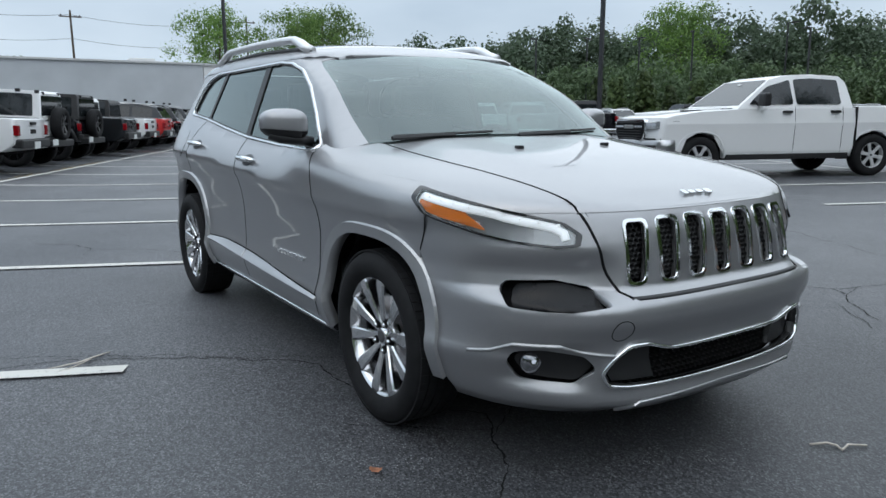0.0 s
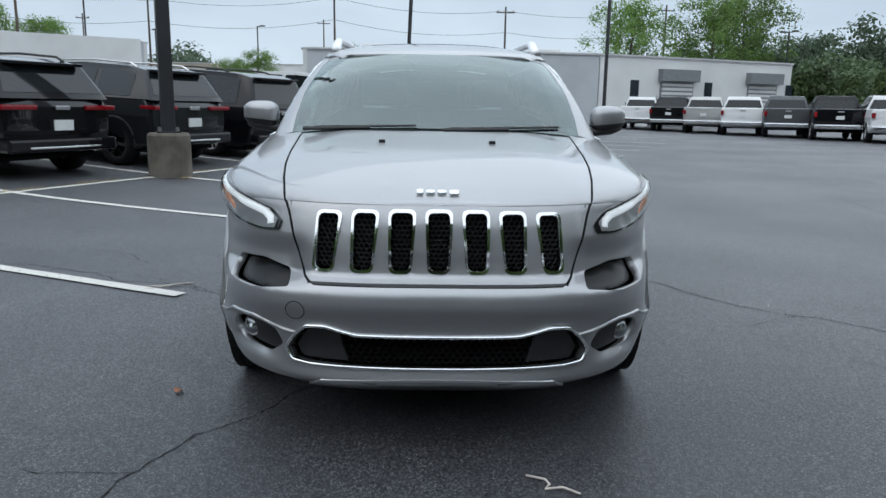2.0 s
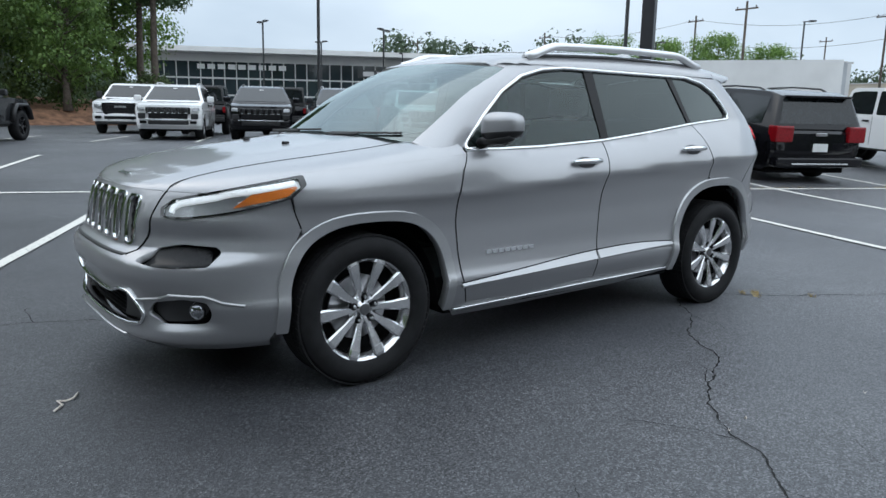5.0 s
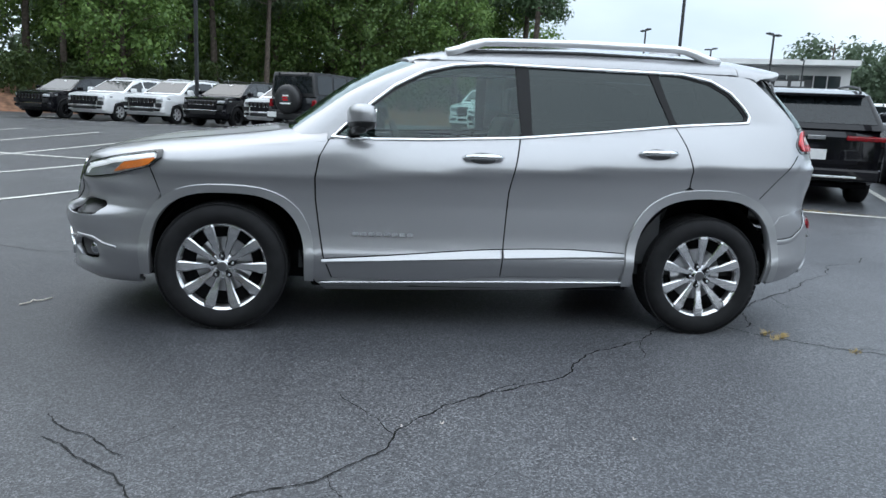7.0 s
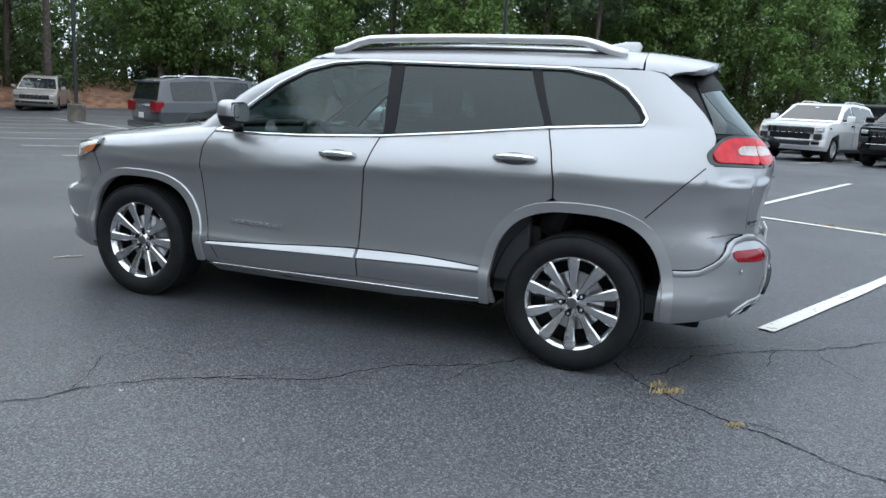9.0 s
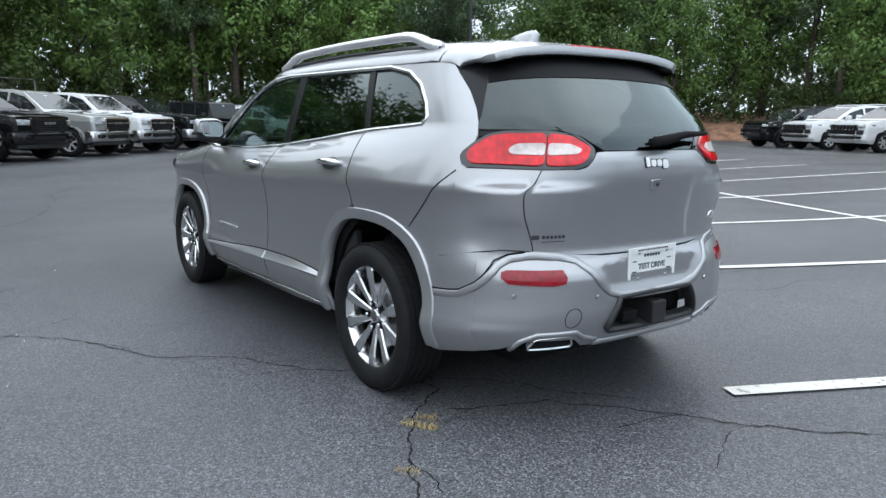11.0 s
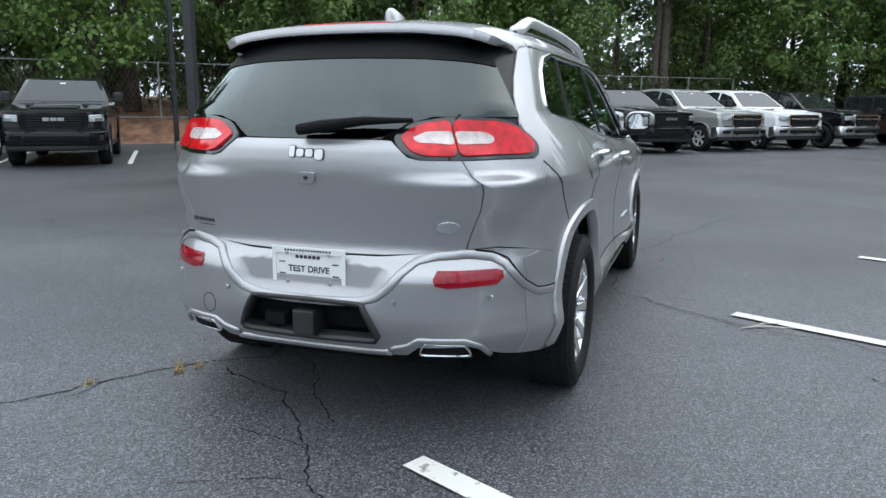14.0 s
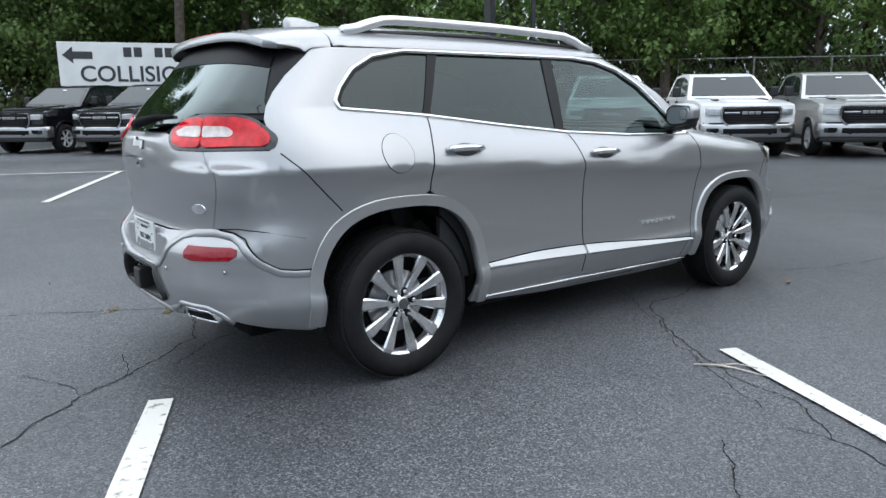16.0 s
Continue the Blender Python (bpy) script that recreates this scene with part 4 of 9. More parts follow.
# front bumper
F_TOP = [(fa(0.0), 0.613), (fa(0.43), 0.613), (fa(0.462, 0.630), 0.630), (fa(0.507, 0.755), 0.755), (fa(0.530, 0.886), 0.886), (fa(0.62, 0.86), 0.884), (fa(0.72, 0.86), 0.880), (fa(0.80, 0.86), 0.876), (fa(lower_y(1.705, 0.873), 0.873), 0.873)]
F_SIDE = [(fa(lower_y(x, z), z), z) for x, z in ((1.680, 0.80), (1.655, 0.735), (1.700, 0.64), (1.735, 0.50), (1.760, 0.40), (1.770, 0.30), (1.770, 0.235))]
F_BOT = [(fa(0.60, 0.24), 0.222), (fa(0.42, 0.24), 0.215), (0.0, 0.212)]


def f_of(pts):
    return [(fa(y, z), z) for y, z in pts]


LOWER_OPEN = f_of([(0.0, 0.437), (0.28, 0.440), (0.33, 0.452), (0.39, 0.470), (0.46, 0.468), (0.505, 0.425), (0.535, 0.375), (0.515, 0.335), (0.45, 0.325), (0.0, 0.318)])
lower_hole = [p for p in LOWER_OPEN] + [(-a, z) for a, z in reversed(LOWER_OPEN[1:-1])]
lamp_hole = rounded(f_of([(0.515, 0.602), (0.525, 0.648), (0.63, 0.674), (0.745, 0.668), (0.778, 0.594), (0.66, 0.584)]), 0.03, 4)
fog_hole = rounded(f_of([(0.545, 0.385), (0.575, 0.432), (0.69, 0.455), (0.755, 0.442), (0.768, 0.400), (0.735, 0.350), (0.60, 0.340)]), 0.03, 4)
opp = lambda poly: [(-a, z) for a, z in reversed(poly)]
bumper = F_TOP + F_SIDE + F_BOT
bumper_poly = bumper + [(-a, z) for a, z in reversed(bumper[1:-1])]
sheet("front_bumper", front, bumper_poly, M_SILVER, main_suv, holes=[lower_hole, lamp_hole, opp(lamp_hole), fog_hole, opp(fog_hole)], step=0.016, depth=0.03)
grow = lambda poly, k: [(sum(p[0] for p in poly) / len(poly) * (1 - k) + p[0] * k, sum(p[1] for p in poly) / len(poly) * (1 - k) + p[1] * k) for p in poly]
lower_grille = sheet("lower_grille", front, grow(lower_hole, 1.0), M_BLACK, main_suv, holes=[grow(lower_hole, 0.965)], step=0.03, lift=0.004, depth=0.03, label="black lower grille with chrome surround")
ribbon("grille_surround", front, rounded(lower_hole, 0.015, 3), 0.013, M_CHROME, lower_grille, lift=0.006, thick=0.012, closed=True, step=0.02, label="thin chrome surround")
bm = bmesh.new()
hexr = 0.015
row = 0
z = 0.33
inner_low = grow(lower_hole, 0.965)
while z < 0.47:
    y = -0.54 + (hexr * 0.87 if row % 2 else 0)
    while y < 0.54:
        if inside(inner_low, fa(y, 0.4), z):
            rings = []
            for rad, back in ((hexr, 0.050), (hexr * 0.84, 0.046), (hexr * 0.80, 0.07)):
                vs = []
                for k in range(6):
                    a = math.pi / 3 * k + math.pi / 6
                    p = front(fa(y + rad * math.cos(a), 0.4), z + rad * 0.8 * math.sin(a))
                    vs.append(bm.verts.new((p[0] - back, p[1], p[2])))
                rings.append(vs)
            for a, b in zip(rings, rings[1:]):
                for k in range(6):
                    bm.faces.new((a[k], a[(k + 1) % 6], b[(k + 1) % 6], b[k]))
        y += hexr * 1.74
    z += hexr * 1.2
    row += 1
part("lower_mesh", bm, M_BLACK, lower_grille, "black mesh")
for s in (-1, 1):
    pk = [(fa(s * y, 0.4), z) for y, z in ((0.33, 0.335), (0.355, 0.455), (0.45, 0.455), (0.515, 0.375), (0.50, 0.338))]
    sheet("grille_side_pocket", front, pk if s > 0 else pk[::-1], M_BLACK, lower_grille, step=0.03, lift=-0.03, depth=0.03)
core_sheet("bumper_backing", front, [(fa(-0.83), 0.24), (fa(0.83), 0.24), (fa(0.80), 0.72), (fa(-0.80), 0.72)]).location.x = -0.06
sheet("skid_trim", front, f_of([(-0.46, 0.238), (-0.41, 0.272), (0.0, 0.282), (0.41, 0.272), (0.46, 0.238), (0.0, 0.232)])[::-1], M_SATIN, main_suv, step=0.03, lift=0.010, depth=0.02, label="satin metal trim along the chin")
for s in (-1, 1):
    poly = lamp_hole if s > 0 else opp(lamp_hole)
    sheet("lower_lamp", front_plain, grow(poly, 0.99), M_SMOKE, main_suv, step=0.03, lift=-0.046, depth=0.02, label="smoked lower lamp")
    poly = fog_hole if s > 0 else opp(fog_hole)
    fp = sheet("fog_lamp_bezel", front_plain, grow(poly, 1.0), M_BLACK, main_suv, step=0.03, lift=-0.045, depth=0.02)
    p = front(s * fa(0.695, 0.4), 0.402)
    bm = lathe_bm([(0.0, 0.016), (0.018, 0.014), (0.030, 0.006), (0.036, 0.0), (0.040, -0.004), (0.040, -0.03)], 20)
    fl = part("fog_lamp", bm, M_FOG, fp, "round clear fog lamp", smooth=True)
    fl.matrix_basis = Matrix.Translation((p[0] - 0.018, p[1] - s * 0.004, p[2])) @ Matrix.Rotation(radians(-90 + s * 22), 4, "Z")
    line = f_of([(0.50, 0.435), (0.60, 0.452), (0.66, 0.474), (0.76, 0.472), (0.80, 0.445), (0.84, 0.432)])
    line = [(s * a, z) for a, z in line]
    ribbon("bumper_split_edge", front, line, 0.012, M_SILVER_TRIM, main_suv, lift=0.003, thick=0.010, step=0.015)
tow = [(fa(-0.495 + 0.034 * math.cos(t)), 0.522 + 0.034 * math.sin(t)) for t in np.linspace(0, 2 * math.pi, 24)[:-1]]
ribbon("tow_cap_gap", front, tow, 0.003, M_SEAM, main_suv, lift=0.0006, thick=0.0006, closed=True, step=0.02)
# brand badge on the nose, in plain bars
NOSE_MARKS = [(-0.080, 0.024, -0.022, 0.022), (-0.047, 0.032, -0.018, 0.014), (-0.006, 0.032, -0.018, 0.014), (0.036, 0.034, -0.028, 0.014)]
bar_word("nose_badge", NOSE_MARKS, lambda u, v, d: (2.118 - v * 0.60 + d * 0.5, u, deck(2.118 - v * 0.60, u)[2] + d), M_CHROME, main_suv, "small chrome bars")
for s in (-1, 1):
    p = deck(1.425, s * 0.245)
    part("washer_nozzle", box_bm(1.41, 1.44, p[1] - 0.014, p[1] + 0.014, p[2] - 0.004, p[2] + 0.012, 0.004), M_BLACK, main_suv)

# windscreen, roof
WS = [(0.0, 1.115), (sa(0.35), 1.112), (sa(0.62), 1.102), (sa(0.80), 1.088), (sa(SCREEN_SHARE(1.085)), 1.085)]
WS += [(sa(SCREEN_SHARE(z)), z) for z in (1.12, 1.16, 1.20, 1.25, 1.30, 1.35, 1.40, 1.44, 1.472)] + [(sa(0.80), 1.486), (sa(0.5), 1.503), (0.0, 1.510)]
ws_poly = WS + [(-a, z) for a, z in reversed(WS[1:-1])]
sheet("windscreen", screen, ws_poly, M_GLASS_SCREEN, main_suv, lift=-0.004, depth=0.004).visible_shadow = False
band = grow(ws_poly, 0.955)
sheet("windscreen_border", screen, ws_poly, M_GLOSS, main_suv, holes=[band], lift=-0.008, depth=0.002, step=0.03)
sheet("mirror_shade_patch", screen, [(-0.16, 1.50), (0.16, 1.50), (0.10, 1.452), (-0.10, 1.452)], M_GLOSS, main_suv, lift=-0.012, depth=0.004)
roof_half = [(screen(sa(sh), z)[0] - 0.002, screen(sa(sh), z)[1]) for sh, z in ((0.0, 1.511), (0.25, 1.509), (0.5, 1.504), (0.65, 1.497), (0.8, 1.487))]
roof_side = [(x, cab_y(x, Z_GUTTER) - 0.0005) for x in np.linspace(0.335, -1.55, 26)]
roof_poly = roof_half + roof_side + [(-1.552, 0.3), (-1.552, 0.0)]
sheet("roof_panel", roof, roof_poly + [(x, -y) for x, y in reversed(roof_poly[1:-1])], M_SILVER, main_suv, step=0.04)
sheet("sunroof_glass", roof, rounded([(0.02, -0.40), (0.02, 0.40), (-0.62, 0.42), (-0.62, -0.42)], 0.06), M_GLOSS, main_suv, step=0.05, lift=0.002, depth=0.003)
for s in (-1, 1):
    xs = np.linspace(0.16, -1.46, 24)
    path = []
    for i, x in enumerate(xs):
        t = i / 23
        rise = 0.054 * smoothstep(0.0, 0.14, t) * smoothstep(1.0, 0.84, t)
        y = 0.605 - 0.02 * smoothstep(-0.6, -1.5, x)
        path.append((x, s * y, roof(x, y)[2] + rise + 0.004))
    part("roof_rail", tube_bm(path, [0.026 if 2 < i < 21 else 0.030 for i in range(24)], 8, squash=0.85), M_RAIL, main_suv, "satin silver roof rail", smooth=True)
    part("roof_rail_base", tube_bm([(x, s * (0.602 - 0.02 * smoothstep(-0.6, -1.5, x)), roof(x, 0.602)[2] + 0.004) for x in xs], 0.012, 6), M_BLACK, main_suv)

# spoiler
def spoiler(x, y):
    w = 0.664 - 0.045 * smoothstep(-1.5, -1.9, x)
    k = min(1.0, abs(y) / w)
    return (x, y, Z_GUTTER - 0.02 + (ROOF(x) + 0.003 - Z_GUTTER + 0.02) * (1 - k ** 2.5) ** (1 / 2.5))


sp_out = [(-1.556, 0.0), (-1.556, 0.40), (-1.556, 0.60), (-1.56, 0.660), (-1.68, 0.645), (-1.79, 0.620), (-1.845, 0.590), (-1.873, 0.53), (-1.888, 0.40), (-1.896, 0.20), (-1.898, 0.0)]
sp_poly = sp_out + [(x, -y) for x, y in reversed(sp_out[1:-1])]
spo = sheet("rear_spoiler", spoiler, sp_poly, M_SILVER, main_suv, depth=0.036, step=0.025, flip=False)
sheet("spoiler_underside", spoiler, sp_poly, M_BAND, spo, lift=-0.034, depth=0.004, step=0.04)
sheet("brake_light", spoiler, [(-1.866, -0.19), (-1.866, 0.19), (-1.890, 0.18), (-1.893, 0.0), (-1.890, -0.18)], M_RED, spo, lift=0.003, depth=0.028, label="slim red high brake light")
bm = bmesh.new()
fin_base = [(-1.25, 0.0), (-1.31, 0.024), (-1.42, 0.034), (-1.45, 0.026), (-1.45, -0.026), (-1.42, -0.034), (-1.31, -0.024)]
rz = roof(-1.35, 0)[2]
lowv = [bm.verts.new((x, y, rz - 0.01)) for x, y in fin_base]
midv = [bm.verts.new((x - 0.015, y * 0.50, rz + 0.034)) for x, y in fin_base]
topv = [bm.verts.new((-1.415 + (x + 1.36) * 0.35, y * 0.20, rz + 0.056)) for x, y in fin_base]
for a, b in ((lowv, midv), (midv, topv)):
    for i in range(7):
        bm.faces.new((a[i], a[(i + 1) % 7], b[(i + 1) % 7], b[i]))
bm.faces.new(topv)
bmesh.ops.recalc_face_normals(bm, faces=bm.faces[:])
part("antenna_fin", bm, M_SILVER, main_suv, smooth=True)

# tail: glass, gate, lamps, bumper
def r_of(pts):
    return [(ra(y, z), z) for y, z in pts]


def both(half):
    return half + [(-a, z) for a, z in reversed(half[1:-1])]


glass_half = r_of([(0.0, 1.518), (0.40, 1.512), (0.64, 1.488), (0.78, 1.45)]) + r_of([(0.835, 1.32), (0.868, 1.215), (0.55, 1.215), (0.44, 1.19), (0.36, 1.150), (0.33, 1.137), (0.0, 1.135)])
sheet("rear_glass", rear, both(glass_half), M_GLASS_BACK, main_suv, lift=-0.001, depth=0.005, flip=True, step=0.04).visible_shadow = False
# black glass edge, widened and darkened to paint in the spoiler's shade
top_band = r_of([(0.0, 1.522), (0.40, 1.516), (0.64, 1.492), (0.785, 1.452), (0.80, 1.40), (0.70, 1.415), (0.50, 1.428), (0.0, 1.436)])
sheet("glass_top_band", rear, both(top_band), M_BAND, main_suv, lift=0.002, depth=0.003, flip=True, step=0.03)
for s in (-1, 1):
    wing = [(s * a, z) for a, z in r_of([(0.66, 1.515), (0.78, 1.508), (0.87, 1.495), (0.900, 1.45), (0.908, 1.34), (0.908, 1.26), (0.905, 1.180), (0.765, 1.200), (0.740, 1.30), (0.715, 1.40)])]
    sheet("rear_pillar_cover", rear, wing if s > 0 else wing[::-1], M_PILLAR, main_suv, lift=-0.010, depth=0.01, flip=True, step=0.02)
gate_half = r_of([(0.0, 1.131), (0.33, 1.131), (0.375, 1.128), (0.43, 1.072), (0.47, 1.062), (0.622, 1.060), (0.635, 0.95), (0.62, 0.85), (0.600, 0.76), (0.598, 0.737), (0.30, 0.716), (0.0, 0.712)])
sheet("tailgate", rear, both(gate_half), M_SILVER, main_suv, flip=True, step=0.03)
core_sheet("tailgate_inner", rear, [(ra(-0.84), 0.715), (ra(0.84), 0.715), (ra(0.88), 1.2), (ra(-0.88), 1.2)], flip=True)
for s in (-1, 1):
    corner = [(s * a, z) for a, z in r_of([(0.6265, 1.060), (0.80, 1.064), (0.828, 1.064), (0.826, 1.0), (0.836, 0.90), (0.858, 0.78), (0.866, 0.70), (0.78, 0.735), (0.70, 0.748), (0.604, 0.741), (0.6045, 0.76), (0.6245, 0.85), (0.6395, 0.95)])]
    sheet("rear_corner_panel", rear, corner if s > 0 else corner[::-1], M_SILVER, main_suv, flip=True)
    tl = [(s * a, z) for a, z in r_of(rounded([(0.375, 1.138), (0.43, 1.078), (0.48, 1.064), (0.625, 1.062), (0.824, 1.068), (0.832, 1.11), (0.822, 1.195), (0.785, 1.210), (0.60, 1.212), (0.46, 1.192)], 0.035, 5))]
    lamp = sheet("tail_light", rear, tl if s > 0 else tl[::-1], M_GLOSS, main_suv, lift=0.003, depth=0.03, flip=True, label="red tail light with white middle and black frame")
    inner = [(s * a, z) for a, z in r_of(rounded([(0.408, 1.140), (0.455, 1.090), (0.50, 1.077), (0.619, 1.075), (0.619, 1.199), (0.50, 1.186)], 0.028, 5))]
    outer = [(s * a, z) for a, z in r_of(rounded([(0.626, 1.075), (0.813, 1.082), (0.818, 1.12), (0.810, 1.186), (0.775, 1.198), (0.626, 1.199)], 0.022, 4))]
    for pl in (inner, outer):
        sheet("red_lens", rear, pl if s > 0 else pl[::-1], M_RED, lamp, lift=0.012, depth=0.014, flip=True, step=0.025)
    wht = [(s * a, z) for a, z in r_of(rounded([(0.462, 1.134), (0.485, 1.116), (0.617, 1.110), (0.617, 1.160), (0.52, 1.156)], 0.014, 4))]
    wht2 = [(s * a, z) for a, z in r_of(rounded([(0.628, 1.110), (0.735, 1.114), (0.745, 1.14), (0.73, 1.160), (0.628, 1.160)], 0.014, 4))]
    for pl in (wht, wht2):
        sheet("reverse_lens", rear, pl if s > 0 else pl[::-1], M_REVERSE, lamp, lift=0.0155, depth=0.006, flip=True, step=0.025)

R_TOP = r_of([(0.0, 0.705), (0.28, 0.708), (0.45, 0.725), (0.60, 0.733), (0.70, 0.742), (0.80, 0.728), (0.878, 0.690)])
R_SIDE = r_of([(0.888, 0.64), (0.886, 0.55), (0.872, 0.42), (0.85, 0.34), (0.80, 0.318)])
R_BOT = r_of([(0.72, 0.345), (0.62, 0.385), (0.44, 0.380), (0.40, 0.345), (0.30, 0.340), (0.0, 0.338)])
rb_half = R_TOP + R_SIDE + R_BOT
recess = r_of([(0.0, 0.538), (0.235, 0.536), (0.265, 0.48), (0.290, 0.418), (0.28, 0.402), (0.0, 0.396)])
recess_poly = both(recess)
sheet("rear_bumper", rear, both(rb_half), M_SILVER, main_suv, holes=[recess_poly], step=0.013, depth=0.03, flip=True, shear=-0.3)
for s in (-1, 1):
    bp = [(-1.75, 0.44), (-1.765, 0.63), (-1.81, 0.70), (-1.90, 0.715), (-1.98, 0.70), (-1.98, 0.33), (-1.80, 0.30), (-1.745, 0.31)]
    sheet("bumper_corner", side, bp, M_SILVER, main_suv, lift=0.004, mirror=s < 0, flip=True)
def rear_at(x, z):
    """Angle round the tail at a place along the car."""
    lo, hi = 0.2, 1.565
    for _ in range(24):
        m = (lo + hi) / 2
        lo, hi = (m, hi) if rear(m, z)[0] < x else (lo, m)
    return (lo + hi) / 2


EDGE_ROUND = [(rear_at(x, z), z) for x, z in ((-1.80, 0.570), (-1.86, 0.572), (-1.92, 0.580))] + r_of([(0.800, 0.618), (0.768, 0.662), (0.73, 0.705), (0.685, 0.730), (0.63, 0.740)])
EDGE_BACK = r_of([(0.60, 0.738), (0.50, 0.730), (0.43, 0.712), (0.385, 0.672), (0.345, 0.622), (0.29, 0.580), (0.22, 0.560), (0.10, 0.553), (0.0, 0.552)])
for s in (-1, 1):
    rim_ = [(s * a, z) for a, z in EDGE_ROUND]
    ribbon("bumper_gap", rear, rim_, 0.006, M_SEAM, main_suv, lift=0.0055, thick=0.002, flip=True, step=0.02)
    ribbon("bumper_ridge", rear, [(a, z - 0.018) for a, z in rim_] + [(s * a, z - 0.014) for a, z in EDGE_BACK], 0.034, M_SILVER, main_suv, lift=0.0035, thick=0.007, flip=True, step=0.015)
tray = sheet("tow_recess", rear, recess_poly, M_DARK, main_suv, lift=-0.07, depth=0.0, flip=True, label="black recess with a tow receiver")
ribbon("recess_rim", rear, recess_poly, 0.022, M_BLACK, tray, lift=0.0, thick=0.03, closed=True, flip=True)
part("tow_receiver", box_bm(-2.285, -2.15, -0.045, 0.045, 0.405, 0.50, 0.008), M_BLACK, tray)
part("trailer_socket", box_bm(-2.25, -2.17, 0.10, 0.19, 0.42, 0.47, 0.01), M_DARK, tray)
for s in (-1, 1):
    rp = [(s * a, z) for a, z in r_of([(0.505, 0.640), (0.515, 0.618), (0.56, 0.610), (0.715, 0.618), (0.735, 0.640), (0.73, 0.662), (0.71, 0.670), (0.515, 0.668)])]
    sheet("rear_reflector", rear, rp if s > 0 else rp[::-1], M_RED_DARK, main_suv, lift=0.006, depth=0.012, flip=True, step=0.025, label="red bumper reflector")
    ex = rounded([(0.44, 0.346), (0.635, 0.340), (0.605, 0.392), (0.46, 0.400)], 0.018, 4)
    exf = lambda y, z: rear(ra(y), z)
    exp = [(s * y, z) for y, z in ex]
    tip = sheet("exhaust_tip", exf, exp if s > 0 else exp[::-1], M_CHROME, main_suv, holes=[grow(exp if s > 0 else exp[::-1], 0.95)], lift=0.004, depth=0.05, step=0.02, flip=True, label="wide chrome exhaust tip")
    sheet("exhaust_bore", exf, grow(exp if s > 0 else exp[::-1], 0.945), M_SEAM, tip, lift=-0.004, depth=0.0, step=0.03, flip=True)
    trim = [(s * y, z) for y, z in ((0.33, 0.368), (0.40, 0.385), (0.44, 0.412), (0.60, 0.410), (0.655, 0.385), (0.69, 0.345))]
    ribbon("exhaust_trim", exf, trim, 0.022, M_SILVER, main_suv, lift=0.004, thick=0.009, flip=True)
    for y, z in ((0.70, 0.57), (0.365, 0.555)):
        p = rear(s * ra(y), z)
        bm = lathe_bm([(0.0, 0.004), (0.008, 0.004), (0.010, 0.0)], 14)
        ob = part("parking_sensor", bm, M_SATIN, main_suv)
        ob.matrix_basis = Matrix.Translation((p[0] - 0.004, p[1], p[2])) @ Matrix.Rotation(radians(90 - s * 10), 4, "Z")
cap = [(ra(0.47 + 0.036 * math.cos(t)), 0.475 + 0.040 * math.sin(t)) for t in np.linspace(0, 2 * math.pi, 24)[:-1]]
ribbon("rear_tow_cap_gap", rear, cap, 0.003, M_SEAM, main_suv, lift=0.0006, thick=0.0006, closed=True, step=0.02, flip=True)
ribbon("diffuser_trim", rear, r_of([(-0.34, 0.352), (0.0, 0.350), (0.34, 0.352)]), 0.028, M_SILVER, main_suv, lift=0.003, thick=0.010, flip=True)

# plate with its frame: the readable line, the rest as bars
px = -2.222
plate = part("license_plate", box_bm(px - 0.006, px, -0.1525, 0.1525, 0.574, 0.727, 0.003), M_PLATE, main_suv, "white dealer plate in a pale frame")
for z0, z1, y0, y1 in ((0.703, 0.729, -0.155, 0.155), (0.571, 0.592, -0.155, 0.155), (0.59, 0.705, 0.138, 0.155), (0.59, 0.705, -0.155, -0.138)):
    part("plate_frame", box_bm(px - 0.010, px - 0.004, y0, y1, z0, z1, 0.002), M_PLATE, plate)
txt = bpy.data.curves.new("plate_text", "FONT")
txt.body = "TEST DRIVE"
txt.size = 0.034
txt.align_x, txt.align_y = "CENTER", "CENTER"
txt.extrude = 0.0008
txt.offset = 0.0006
txt.materials.append(M_INK)
tob = new("plate_text", txt)
tob.parent = plate
tob.matrix_basis = Matrix.Translation((px - 0.0068, 0, 0.645)) @ Matrix.Rotation(radians(-90), 4, "Z") @ Matrix.Rotation(radians(90), 4, "X")
tiny = [(-0.055 + 0.018 * i, 0.014, 0.686, 0.699) for i in range(6)] + [(-0.10 + 0.0125 * i, 0.009, 0.713, 0.721) for i in range(16)] + [(-0.04 + 0.011 * i, 0.008, 0.578, 0.586) for i in range(8)]
for row_z in (0.670, 0.625, 0.610):
    tiny += [(0.100, 0.026, row_z - 0.0025, row_z + 0.0025), (-0.126, 0.026, row_z - 0.0025, row_z + 0.0025)]
for mark in tiny:
    bar_word("print_bar", [mark], lambda u, v, d: (px - 0.0068 - d if v < 0.703 and v > 0.592 else px - 0.0102 - d, -u, v), M_INK, plate, depth=0.0006)
for y in (-0.09, 0.09):
    for z in (0.705, 0.596):
        ob = part("plate_screw", lathe_bm([(0.0, 0.003), (0.006, 0.003), (0.008, 0.0)], 10), M_SATIN, plate)
        ob.matrix_basis = Matrix.Translation((px - 0.011, y, z)) @ Matrix.Rotation(radians(90), 4, "Z")
rearp = lambda u, v, d: (rear(ra(-u), v)[0] - d, -u, v)
TAIL_MARKS = [(-0.070, 0.022, 1.066, 1.106), (-0.040, 0.030, 1.068, 1.096), (-0.002, 0.030, 1.068, 1.096), (0.036, 0.034, 1.058, 1.096)]
